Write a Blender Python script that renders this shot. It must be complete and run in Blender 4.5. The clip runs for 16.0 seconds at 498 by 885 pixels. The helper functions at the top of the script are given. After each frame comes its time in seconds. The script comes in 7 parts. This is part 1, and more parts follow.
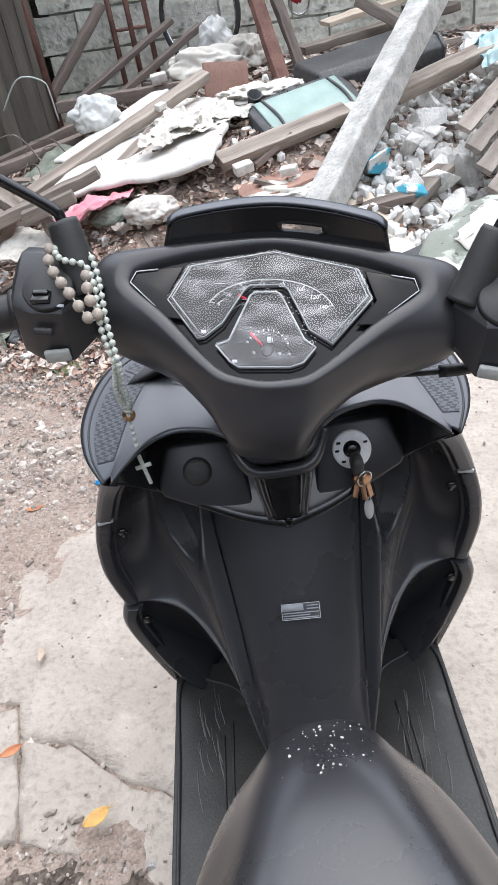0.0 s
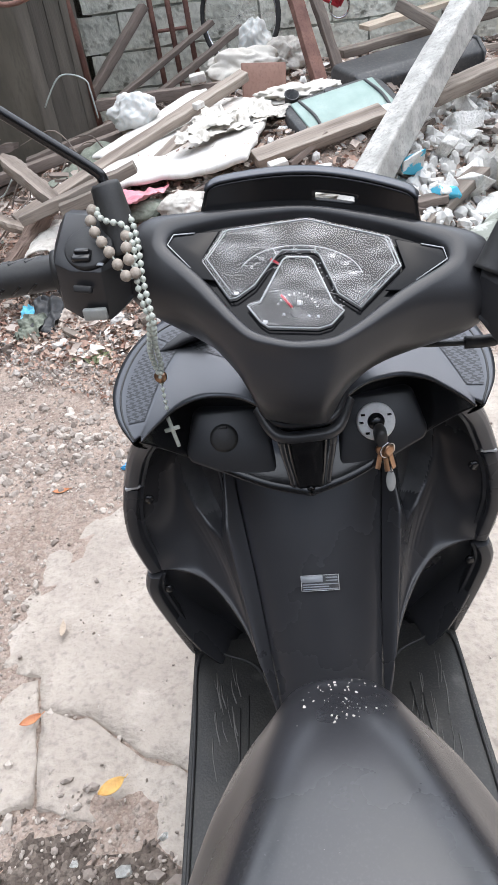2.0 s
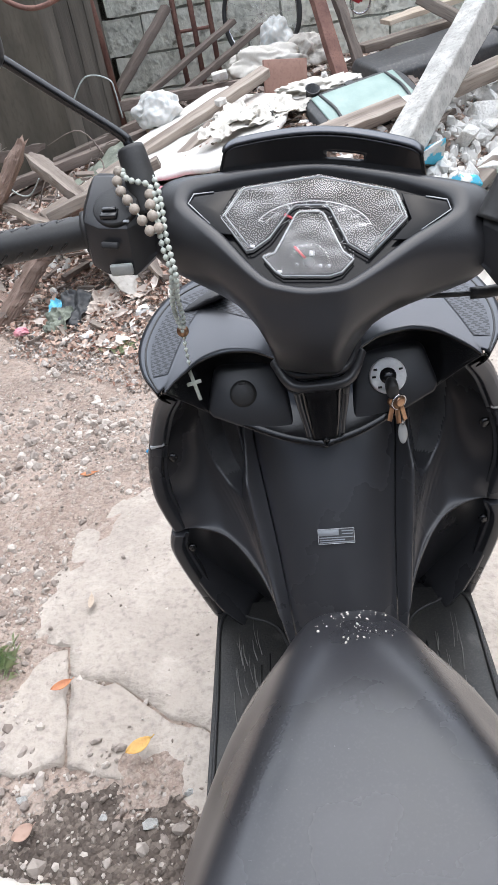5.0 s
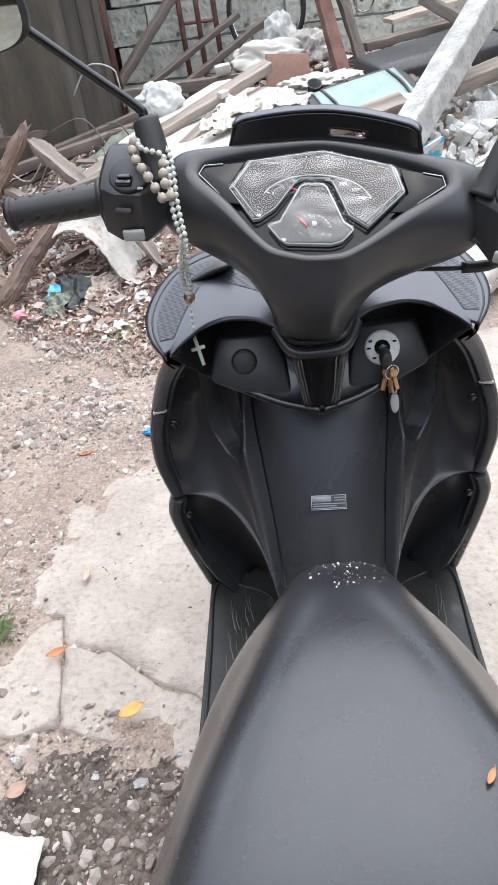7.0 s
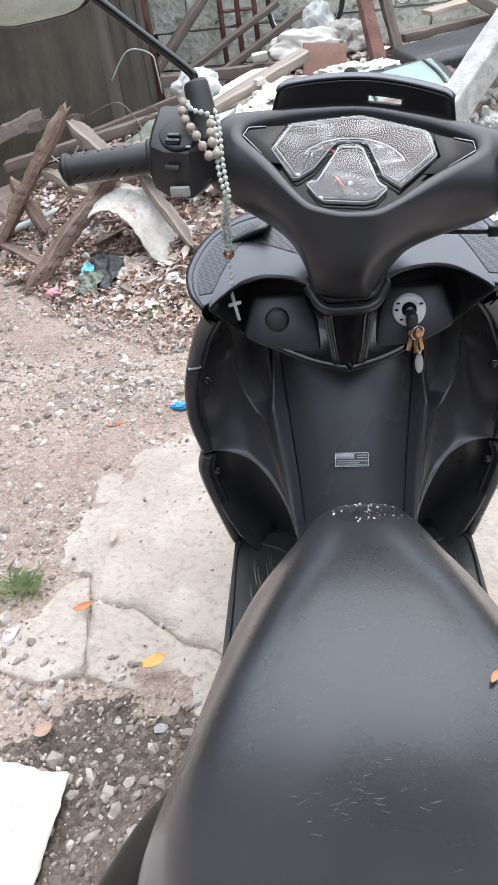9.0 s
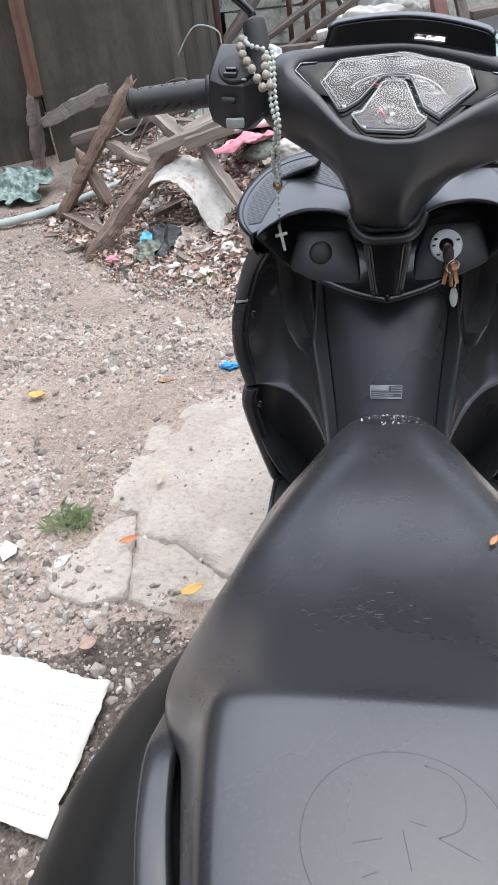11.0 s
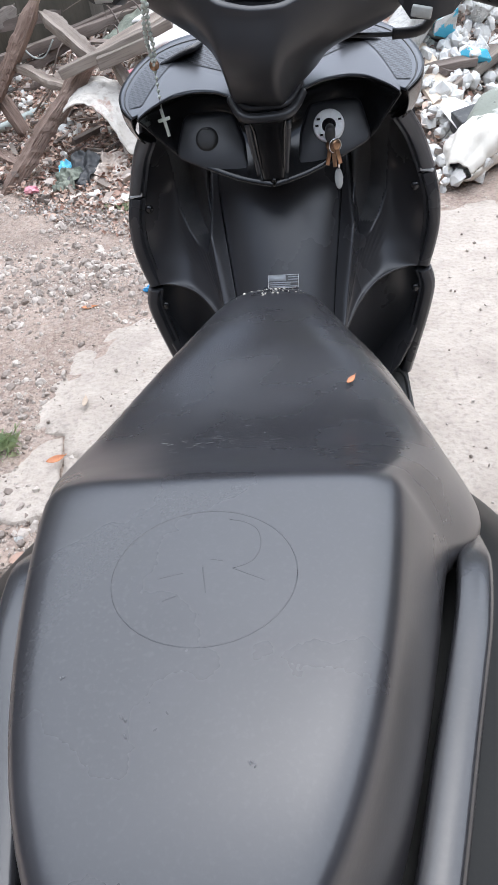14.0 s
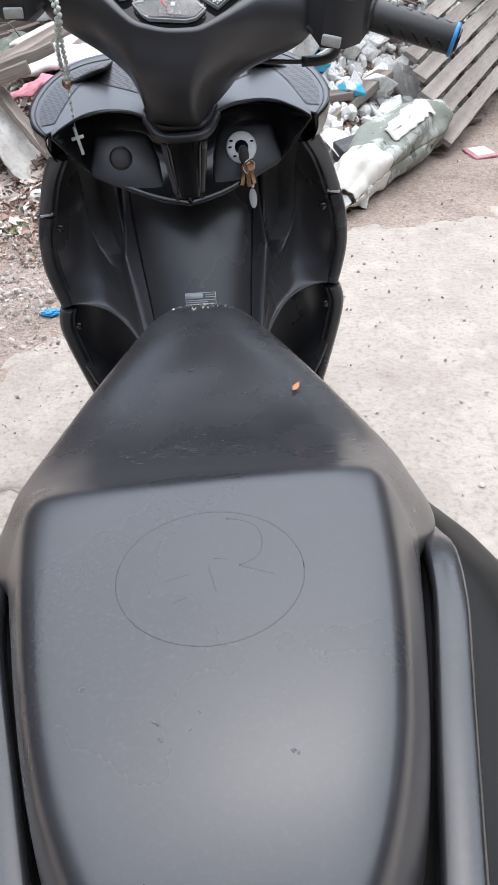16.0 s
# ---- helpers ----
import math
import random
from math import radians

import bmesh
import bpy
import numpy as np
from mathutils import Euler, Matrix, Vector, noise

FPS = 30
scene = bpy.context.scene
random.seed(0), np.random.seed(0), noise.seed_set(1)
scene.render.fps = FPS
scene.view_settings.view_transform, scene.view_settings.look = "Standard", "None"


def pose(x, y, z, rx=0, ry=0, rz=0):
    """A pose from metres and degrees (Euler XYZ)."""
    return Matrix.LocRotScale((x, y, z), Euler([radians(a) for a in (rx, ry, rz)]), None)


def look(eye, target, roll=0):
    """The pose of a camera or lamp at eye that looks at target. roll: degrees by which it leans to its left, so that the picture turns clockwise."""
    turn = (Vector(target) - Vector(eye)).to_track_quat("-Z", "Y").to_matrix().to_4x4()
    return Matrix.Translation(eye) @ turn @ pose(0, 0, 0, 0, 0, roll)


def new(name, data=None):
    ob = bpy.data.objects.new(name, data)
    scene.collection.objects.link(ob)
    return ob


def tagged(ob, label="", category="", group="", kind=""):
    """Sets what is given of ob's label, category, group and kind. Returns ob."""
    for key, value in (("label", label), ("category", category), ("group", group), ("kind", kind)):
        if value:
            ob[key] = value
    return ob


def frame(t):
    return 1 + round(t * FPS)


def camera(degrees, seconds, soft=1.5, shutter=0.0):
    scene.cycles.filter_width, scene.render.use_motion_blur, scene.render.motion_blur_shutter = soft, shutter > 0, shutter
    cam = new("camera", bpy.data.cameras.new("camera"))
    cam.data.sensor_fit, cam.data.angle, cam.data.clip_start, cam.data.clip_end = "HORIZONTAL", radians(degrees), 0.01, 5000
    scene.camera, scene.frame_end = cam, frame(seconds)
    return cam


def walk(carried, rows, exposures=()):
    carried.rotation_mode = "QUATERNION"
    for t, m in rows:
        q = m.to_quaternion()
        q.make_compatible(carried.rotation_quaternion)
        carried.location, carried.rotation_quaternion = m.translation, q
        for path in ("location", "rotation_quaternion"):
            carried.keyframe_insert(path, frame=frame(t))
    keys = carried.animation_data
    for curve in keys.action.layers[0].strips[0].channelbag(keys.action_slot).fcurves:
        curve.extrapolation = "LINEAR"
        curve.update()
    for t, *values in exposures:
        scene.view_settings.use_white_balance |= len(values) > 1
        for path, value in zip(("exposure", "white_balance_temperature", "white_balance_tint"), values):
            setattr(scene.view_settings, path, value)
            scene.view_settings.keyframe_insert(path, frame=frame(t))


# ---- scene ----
cam = camera(39.9, 16.0)
PATH = [
    (0, (0.026, 0.004, 1.195), (-0.125, 1.609, 0.011), -9.5),
    (0.5, (0.023, -0.006, 1.193), (-0.136, 1.612, 0.029), -9.1),
    (1, (0.021, -0.017, 1.188), (-0.164, 1.605, 0.033), -9.3),
    (1.5, (0.024, -0.028, 1.181), (-0.191, 1.585, 0.018), -9.7),
    (2, (0.022, -0.036, 1.174), (-0.198, 1.576, 0.01), -8.8),
    (2.5, (0.023, -0.044, 1.17), (-0.203, 1.575, 0.018), -9.3),
    (3, (0.025, -0.056, 1.165), (-0.225, 1.564, 0.019), -9.9),
    (3.5, (0.026, -0.068, 1.164), (-0.256, 1.561, 0.038), -10.3),
    (4, (0.025, -0.077, 1.161), (-0.261, 1.546, 0.03), -10.0),
    (4.2, (0.028, -0.082, 1.159), (-0.263, 1.534, 0.018), -10.5),
    (6.5, (0.031, -0.144, 1.147), (-0.238, 1.465, -0.01), -9.4),
    (7, (0.024, -0.16, 1.145), (-0.242, 1.447, -0.014), -8.5),
    (7.5, (0.022, -0.175, 1.136), (-0.3, 1.424, -0.021), -9.4),
    (8, (0.017, -0.192, 1.133), (-0.305, 1.411, -0.019), -8.1),
    (10.3, (0.032, -0.303, 1.118), (-0.304, 1.272, -0.068), -7.3),
    (10.5, (0.038, -0.315, 1.113), (-0.345, 1.258, -0.062), -7.3),
    (11, (0.045, -0.343, 1.096), (-0.419, 1.206, -0.082), -7.9),
    (11.5, (0.057, -0.366, 1.079), (-0.411, 1.17, -0.114), -7.7),
    (12, (0.066, -0.384, 1.068), (-0.394, 1.138, -0.146), -8.7),
    (12.5, (0.075, -0.4, 1.057), (-0.368, 1.095, -0.195), -8.5),
    (13, (0.091, -0.403, 1.048), (-0.318, 1.07, -0.241), -9.2),
    (13.5, (0.112, -0.402, 1.046), (-0.274, 1.065, -0.257), -9.7),
    (14, (0.125, -0.402, 1.039), (-0.205, 1.068, -0.276), -8.8),
    (14.5, (0.123, -0.404, 1.037), (-0.161, 1.064, -0.291), -7.5),
    (15, (0.114, -0.404, 1.032), (-0.144, 1.067, -0.298), -6.6),
    (15.5, (0.093, -0.412, 1.034), (-0.098, 1.086, -0.278), -4.0),
    (16, (0.073, -0.416, 1.036), (0.058, 1.114, -0.252), -3.8),
]
EXPOSURES = [(0, 1.03, 6350, 10), (4.2, 1.06, 6350, 10), (8, 1.17, 6350, 10), (10.4, 1.15, 6250, 10), (11.4, 0.98, 6250, 10), (12.2, 1.62, 6000, 8), (13.2, 1.62, 5950, 8), (14, 1.08, 6150, 10), (16, 1.02, 6250, 10)]
walk(cam, [(t, look(eye, target, roll)) for t, eye, target, roll in PATH], EXPOSURES)

# ---- world and light ----
SKY_STRENGTH, SUN_STRENGTH = 0.15, 2.2
world = bpy.data.worlds.new("sky")
scene.world = world
world.use_nodes = True
wn = world.node_tree
sky = wn.nodes.new("ShaderNodeTexSky")
sky.sky_type, sky.sun_disc = "NISHITA", False
sky.sun_elevation, sky.sun_rotation = radians(76), radians(30)
sky.air_density, sky.dust_density, sky.ozone_density = 1.0, 2.0, 1.0
hsv = wn.nodes.new("ShaderNodeHueSaturation")
hsv.inputs["Saturation"].default_value = 0.55
wn.links.new(sky.outputs[0], hsv.inputs["Color"])
wn.links.new(hsv.outputs[0], wn.nodes["Background"].inputs[0])
wn.nodes["Background"].inputs[1].default_value = SKY_STRENGTH
sun_data = bpy.data.lights.new("sun", "SUN")
sun_data.energy, sun_data.angle, sun_data.color = SUN_STRENGTH, radians(112), (0.96, 0.985, 1.0)
sun = new("sun", sun_data)
sun.matrix_world = look((1.2, 1.4, 9.5), (0, 0, 0))


# ---- materials ----
def layered(m, colour, scale, low, high):
    """Broad patches of another colour over a material."""
    nt = m.node_tree
    bs = nt.nodes["Principled BSDF"]
    tc = nt.nodes.new("ShaderNodeTexCoord")
    n = nt.nodes.new("ShaderNodeTexNoise")
    n.inputs["Scale"].default_value, n.inputs["Detail"].default_value, n.inputs["Roughness"].default_value = scale, 8, 0.65
    nt.links.new(tc.outputs["Object"], n.inputs["Vector"])
    r = nt.nodes.new("ShaderNodeMapRange")
    r.inputs[1].default_value, r.inputs[2].default_value = low, high
    nt.links.new(n.outputs[0], r.inputs[0])
    mix = nt.nodes.new("ShaderNodeMix")
    mix.data_type = "RGBA"
    nt.links.new(r.outputs[0], mix.inputs[0])
    nt.links.new(bs.inputs["Base Color"].links[0].from_socket, mix.inputs[6])
    mix.inputs[7].default_value = (*colour, 1)
    nt.links.new(mix.outputs[2], bs.inputs["Base Color"])
    return m


def surface(name, a, b, rough=0.7, scale=8.0, bump=0.3, fine=60.0, metal=0.0, c=None, spec=0.5, stain=0.5, random_tint=0.0, coat=0.0, dist=0.004, island=False):
    """Two colours mixed by coarse noise, with finer grain, stains and relief."""
    m = bpy.data.materials.new(name)
    m.use_nodes = True
    nt = m.node_tree
    bs = nt.nodes["Principled BSDF"]
    tc = nt.nodes.new("ShaderNodeTexCoord")
    n1 = nt.nodes.new("ShaderNodeTexNoise")
    n1.inputs["Scale"].default_value, n1.inputs["Detail"].default_value = scale, 6
    n2 = nt.nodes.new("ShaderNodeTexNoise")
    n2.inputs["Scale"].default_value, n2.inputs["Detail"].default_value = fine, 4
    for n in (n1, n2):
        nt.links.new(tc.outputs["Object"], n.inputs["Vector"])
    ramp = nt.nodes.new("ShaderNodeValToRGB")
    ramp.color_ramp.elements[0].position, ramp.color_ramp.elements[1].position = 0.35, 0.65
    ramp.color_ramp.elements[0].color, ramp.color_ramp.elements[1].color = (*a, 1), (*b, 1)
    if island:
        geo = nt.nodes.new("ShaderNodeNewGeometry")
        nt.links.new(geo.outputs["Random Per Island"], ramp.inputs[0])
        ramp.color_ramp.elements[0].position, ramp.color_ramp.elements[1].position = 0.0, 1.0
    else:
        nt.links.new(n1.outputs[0], ramp.inputs[0])
    mix = nt.nodes.new("ShaderNodeMix")
    mix.data_type = "RGBA"
    ramp2 = nt.nodes.new("ShaderNodeValToRGB")
    ramp2.color_ramp.elements[0].position, ramp2.color_ramp.elements[1].position = 0.5, 0.72
    ramp2.color_ramp.elements[1].color = (stain, stain, stain, 1)
    nt.links.new(n2.outputs[0], ramp2.inputs[0])
    nt.links.new(ramp2.outputs[0], mix.inputs[0])
    nt.links.new(ramp.outputs[0], mix.inputs[6])
    mix.inputs[7].default_value = (*(c or tuple(x * 0.6 for x in a)), 1)
    out = mix.outputs[2]
    if random_tint:
        info = nt.nodes.new("ShaderNodeObjectInfo")
        hs = nt.nodes.new("ShaderNodeHueSaturation")
        mr = nt.nodes.new("ShaderNodeMapRange")
        mr.inputs[3].default_value, mr.inputs[4].default_value = 1 - random_tint, 1 + random_tint
        nt.links.new(info.outputs["Random"], mr.inputs[0])
        nt.links.new(mr.outputs[0], hs.inputs["Value"])
        nt.links.new(out, hs.inputs["Color"])
        out = hs.outputs[0]
    nt.links.new(out, bs.inputs["Base Color"])
    rr = nt.nodes.new("ShaderNodeMapRange")
    rr.inputs[3].default_value, rr.inputs[4].default_value = max(rough - 0.07, 0.02), min(rough + 0.07, 1)
    nt.links.new(n1.outputs[0], rr.inputs[0])
    nt.links.new(rr.outputs[0], bs.inputs["Roughness"])
    bs.inputs["Metallic"].default_value = metal
    bs.inputs["Specular IOR Level"].default_value = spec
    bs.inputs["Coat Weight"].default_value = coat
    bs.inputs["Coat Roughness"].default_value = 0.08
    if bump:
        bp = nt.nodes.new("ShaderNodeBump")
        bp.inputs["Strength"].default_value, bp.inputs["Distance"].default_value = bump, dist
        nt.links.new(n2.outputs[0], bp.inputs["Height"])
        nt.links.new(bp.outputs[0], bs.inputs["Normal"])
    return m


def patterned(m, kind, scale, strength, distance=0.002, rotate=0.0, coord="Object"):
    """Adds a fine woven, ribbed or pebbled relief to a material."""
    nt = m.node_tree
    bs = nt.nodes["Principled BSDF"]
    tc = nt.nodes.new("ShaderNodeTexCoord")
    mp = nt.nodes.new("ShaderNodeMapping")
    mp.inputs["Rotation"].default_value = (0, 0, rotate)
    if kind == "voronoi":
        tx = nt.nodes.new("ShaderNodeTexVoronoi")
    elif kind == "checker":
        tx = nt.nodes.new("ShaderNodeTexChecker")
    else:
        tx = nt.nodes.new("ShaderNodeTexWave")
    tx.inputs["Scale"].default_value = scale
    nt.links.new(tc.outputs[coord], mp.inputs[0])
    nt.links.new(mp.outputs[0], tx.inputs["Vector"])
    bp = nt.nodes.new("ShaderNodeBump")
    bp.inputs["Strength"].default_value, bp.inputs["Distance"].default_value = strength, distance
    nt.links.new(tx.outputs["Fac" if kind != "voronoi" else "Distance"], bp.inputs["Height"])
    old = bs.inputs["Normal"].links
    if old:
        nt.links.new(old[0].from_socket, bp.inputs["Normal"])
    nt.links.new(bp.outputs[0], bs.inputs["Normal"])
    return m


def plain(name, col, rough=0.5, metal=0.0, alpha=1.0, transmission=0.0, emit=0.0):
    m = bpy.data.materials.new(name)
    m.use_nodes = True
    bs = m.node_tree.nodes["Principled BSDF"]
    bs.inputs["Base Color"].default_value = (*col, 1)
    bs.inputs["Roughness"].default_value, bs.inputs["Metallic"].default_value = rough, metal
    bs.inputs["Alpha"].default_value, bs.inputs["Transmission Weight"].default_value = alpha, transmission
    return m


MATTE = surface("matte_black_plastic", (0.024, 0.024, 0.026), (0.032, 0.032, 0.035), 0.36, 5, 0.06, 900, stain=0.12, c=(0.03, 0.03, 0.03))
SATIN = surface("satin_black_paint", (0.032, 0.032, 0.035), (0.04, 0.04, 0.044), 0.28, 5, 0.02, 600, stain=0.02, c=(0.03, 0.03, 0.03))
GLOSSY = surface("gloss_black_plastic", (0.009, 0.009, 0.01), (0.013, 0.013, 0.014), 0.16, 6, 0.0, 300, stain=0.1)
TEXTURED = patterned(surface("grained_black_plastic", (0.016, 0.016, 0.017), (0.022, 0.022, 0.023), 0.55, 6, 0.15, 1200, stain=0.15, c=(0.04, 0.04, 0.04)), "voronoi", 900, 0.15, 0.0006)
POCKET = surface("grained_grey_plastic", (0.06, 0.06, 0.062), (0.085, 0.085, 0.088), 0.5, 40, 0.2, 900, stain=0.3, c=(0.03, 0.03, 0.03))
RUBBER = surface("black_rubber", (0.02, 0.02, 0.021), (0.032, 0.031, 0.03), 0.5, 14, 0.06, 300, stain=0.2, c=(0.06, 0.058, 0.054))
MAT = layered(surface("scuffed_rubber_mat", (0.022, 0.022, 0.022), (0.04, 0.038, 0.035), 0.5, 14, 0.2, 300, stain=0.35, c=(0.09, 0.085, 0.075)), (0.13, 0.125, 0.115), 9.0, 0.6, 0.8)
MAT_WEAR = plain("pale_rubber_wear", (0.16, 0.155, 0.145), 0.7)
VINYL = patterned(layered(surface("black_seat_vinyl", (0.022, 0.022, 0.025), (0.03, 0.03, 0.034), 0.28, 9, 0.012, 400, stain=0.25, c=(0.05, 0.05, 0.052), spec=0.7), (0.026, 0.026, 0.026), 7.0, 0.5, 0.75), "voronoi", 900, 0.012, 0.0003)


def flank_bounce(m, colour, low, high):
    """Brown ground reflection painted into the colour of the steep flanks, fading rearward."""
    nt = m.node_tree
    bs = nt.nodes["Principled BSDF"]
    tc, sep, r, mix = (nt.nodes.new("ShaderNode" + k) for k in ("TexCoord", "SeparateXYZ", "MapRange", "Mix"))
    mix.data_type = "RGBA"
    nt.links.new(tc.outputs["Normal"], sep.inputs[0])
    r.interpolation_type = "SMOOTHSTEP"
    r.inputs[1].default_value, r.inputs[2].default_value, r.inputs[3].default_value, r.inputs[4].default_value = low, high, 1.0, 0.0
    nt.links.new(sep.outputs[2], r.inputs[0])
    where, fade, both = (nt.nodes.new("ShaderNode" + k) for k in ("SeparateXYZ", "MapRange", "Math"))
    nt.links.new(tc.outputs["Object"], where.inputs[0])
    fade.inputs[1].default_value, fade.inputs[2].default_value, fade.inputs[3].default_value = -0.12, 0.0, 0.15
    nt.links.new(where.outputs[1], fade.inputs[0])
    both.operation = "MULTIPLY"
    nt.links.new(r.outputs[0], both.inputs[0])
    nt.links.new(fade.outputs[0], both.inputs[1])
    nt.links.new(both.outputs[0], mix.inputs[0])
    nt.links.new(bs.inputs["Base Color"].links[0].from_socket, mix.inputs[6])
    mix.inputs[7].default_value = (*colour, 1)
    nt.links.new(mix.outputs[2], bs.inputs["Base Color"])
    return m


for _n in VINYL.node_tree.nodes:
    if _n.type == "VALTORGB":
        _n.color_ramp.interpolation = "EASE"
    elif _n.type == "MAP_RANGE":
        _n.interpolation_type = "SMOOTHSTEP"
# the ground's brown reflection is put into the vinyl colour here
flank_bounce(VINYL, (0.068, 0.053, 0.045), 0.15, 0.62)
CARBON = surface("carbon_weave_film", (0.03, 0.03, 0.034), (0.045, 0.045, 0.05), 0.38, 9, 0.05, 500, stain=0.1, metal=0.5)


def weave(m, scale, dark, light):
    """Slanted cloth bars in staggered columns, as on printed carbon film."""
    nt = m.node_tree
    bs = nt.nodes["Principled BSDF"]
    tc, mp, br = (nt.nodes.new("ShaderNode" + k) for k in ("TexCoord", "Mapping", "TexChecker"))
    mp.inputs["Rotation"].default_value = (-0.5, 0.15, 0.35)
    mp.inputs["Scale"].default_value = (0.55, 1.0, 1.0)
    br.inputs["Scale"].default_value = scale
    br.inputs["Color1"].default_value, br.inputs["Color2"].default_value = (*dark, 1), (*light, 1)
    nt.links.new(tc.outputs["Object"], mp.inputs[0])
    nt.links.new(mp.outputs[0], br.inputs["Vector"])
    nt.links.new(br.outputs["Color"], bs.inputs["Base Color"])
    return m


weave(CARBON, 330, (0.03, 0.031, 0.035), (0.075, 0.079, 0.09))
DIAL = surface("dial_dark_grey", (0.014, 0.014, 0.016), (0.018, 0.018, 0.02), 0.5, 20, 0.0, 200, stain=0.0)
WHITE_PRINT = plain("white_print", (0.75, 0.75, 0.76), 0.5)
GREY_PRINT = plain("grey_print", (0.35, 0.37, 0.4), 0.4)
RED = plain("red_needle", (0.75, 0.05, 0.08), 0.4)
BLUE = plain("blue_ring", (0.04, 0.25, 0.6), 0.35)
BUTTON = surface("light_grey_button", (0.35, 0.36, 0.34), (0.42, 0.42, 0.4), 0.4, 80, 0.05, 400, stain=0.2)
STEEL = surface("polished_steel", (0.6, 0.6, 0.6), (0.7, 0.7, 0.7), 0.22, 30, 0.05, 300, metal=1.0, stain=0.2)
BRASS = surface("worn_brass", (0.36, 0.2, 0.13), (0.5, 0.32, 0.2), 0.3, 60, 0.1, 400, metal=1.0, stain=0.4, c=(0.2, 0.12, 0.08))
WHITE_RING = surface("white_lock_ring", (0.84, 0.84, 0.84), (0.92, 0.92, 0.92), 0.35, 40, 0.05, 300, stain=0.25, c=(0.5, 0.5, 0.48))
MIRROR = plain("mirror_glass", (0.66, 0.8, 0.78), 0.02, 1.0)
LENS = bpy.data.materials.new("clear_meter_lens")
LENS.use_nodes = True
_nt = LENS.node_tree
_nt.nodes.remove(_nt.nodes["Principled BSDF"])
_tr, _gl, _mx, _lw = (_nt.nodes.new("ShaderNodeBsdf" + k) if k in ("Transparent", "Glossy") else _nt.nodes.new("ShaderNode" + k) for k in ("Transparent", "Glossy", "MixShader", "Fresnel"))
_tr.inputs[0].default_value = (0.86, 0.86, 0.87, 1)
_gl.inputs["Roughness"].default_value = 0.1
_gl.inputs["Color"].default_value = (0.95, 0.95, 0.96, 1)
_lw.inputs[0].default_value = 1.4
_nt.links.new(_lw.outputs[0], _mx.inputs[0])
_hz, _hm, _hn, _hp, _hc, _hr = (_nt.nodes.new("ShaderNode" + k) for k in ("BsdfGlossy", "MixShader", "TexNoise", "Mapping", "TexCoord", "MapRange"))
_hz.inputs["Roughness"].default_value, _hz.inputs["Color"].default_value = 0.42, (0.9, 0.9, 0.92, 1)
_hp.inputs["Rotation"].default_value, _hp.inputs["Scale"].default_value = (0, 0, 0.5), (1.0, 2.6, 1.0)
_hn.inputs["Scale"].default_value, _hn.inputs["Detail"].default_value = 34, 10
_hr.inputs[1].default_value, _hr.inputs[2].default_value, _hr.inputs[3].default_value, _hr.inputs[4].default_value = 0.46, 0.72, 0.008, 0.11
_nt.links.new(_hc.outputs["Object"], _hp.inputs[0])
_nt.links.new(_hp.outputs[0], _hn.inputs["Vector"])
_nt.links.new(_hn.outputs[0], _hr.inputs[0])
_nt.links.new(_hr.outputs[0], _hm.inputs[0])
_nt.links.new(_tr.outputs[0], _hm.inputs[1])
_nt.links.new(_hz.outputs[0], _hm.inputs[2])
_nt.links.new(_hm.outputs[0], _mx.inputs[1])
_nt.links.new(_gl.outputs[0], _mx.inputs[2])
_nt.links.new(_mx.outputs[0], _nt.nodes["Material Output"].inputs[0])
CLEAR_EDGE = plain("clear_plastic_edge", (0.42, 0.43, 0.44), 0.15)
WING = plain("polished_black_plastic", (0.008, 0.008, 0.009), 0.06)



def pebbly(m, scale, amount, lightest, distance=0.004):
    """Fine gravel in the surface: cells of differing lightness, rounded by relief."""
    nt = m.node_tree
    bs = nt.nodes["Principled BSDF"]
    tc = nt.nodes.new("ShaderNodeTexCoord")
    vo = nt.nodes.new("ShaderNodeTexVoronoi")
    vo.inputs["Scale"].default_value, vo.inputs["Randomness"].default_value = scale, 1.0
    nt.links.new(tc.outputs["Object"], vo.inputs["Vector"])
    sep = nt.nodes.new("ShaderNodeSeparateColor")
    nt.links.new(vo.outputs["Color"], sep.inputs[0])
    r = nt.nodes.new("ShaderNodeMapRange")
    r.inputs[1].default_value, r.inputs[2].default_value, r.inputs[3].default_value, r.inputs[4].default_value = 0.45, 1.0, 0.0, amount
    nt.links.new(sep.outputs[0], r.inputs[0])
    mix = nt.nodes.new("ShaderNodeMix")
    mix.data_type = "RGBA"
    nt.links.new(r.outputs[0], mix.inputs[0])
    nt.links.new(bs.inputs["Base Color"].links[0].from_socket, mix.inputs[6])
    mix.inputs[7].default_value = (*lightest, 1)
    nt.links.new(mix.outputs[2], bs.inputs["Base Color"])
    bp = nt.nodes.new("ShaderNodeBump")
    bp.invert = True
    bp.inputs["Strength"].default_value, bp.inputs["Distance"].default_value = 0.7, distance
    nt.links.new(vo.outputs["Distance"], bp.inputs["Height"])
    nt.links.new(bs.inputs["Normal"].links[0].from_socket, bp.inputs["Normal"])
    nt.links.new(bp.outputs[0], bs.inputs["Normal"])
    return m


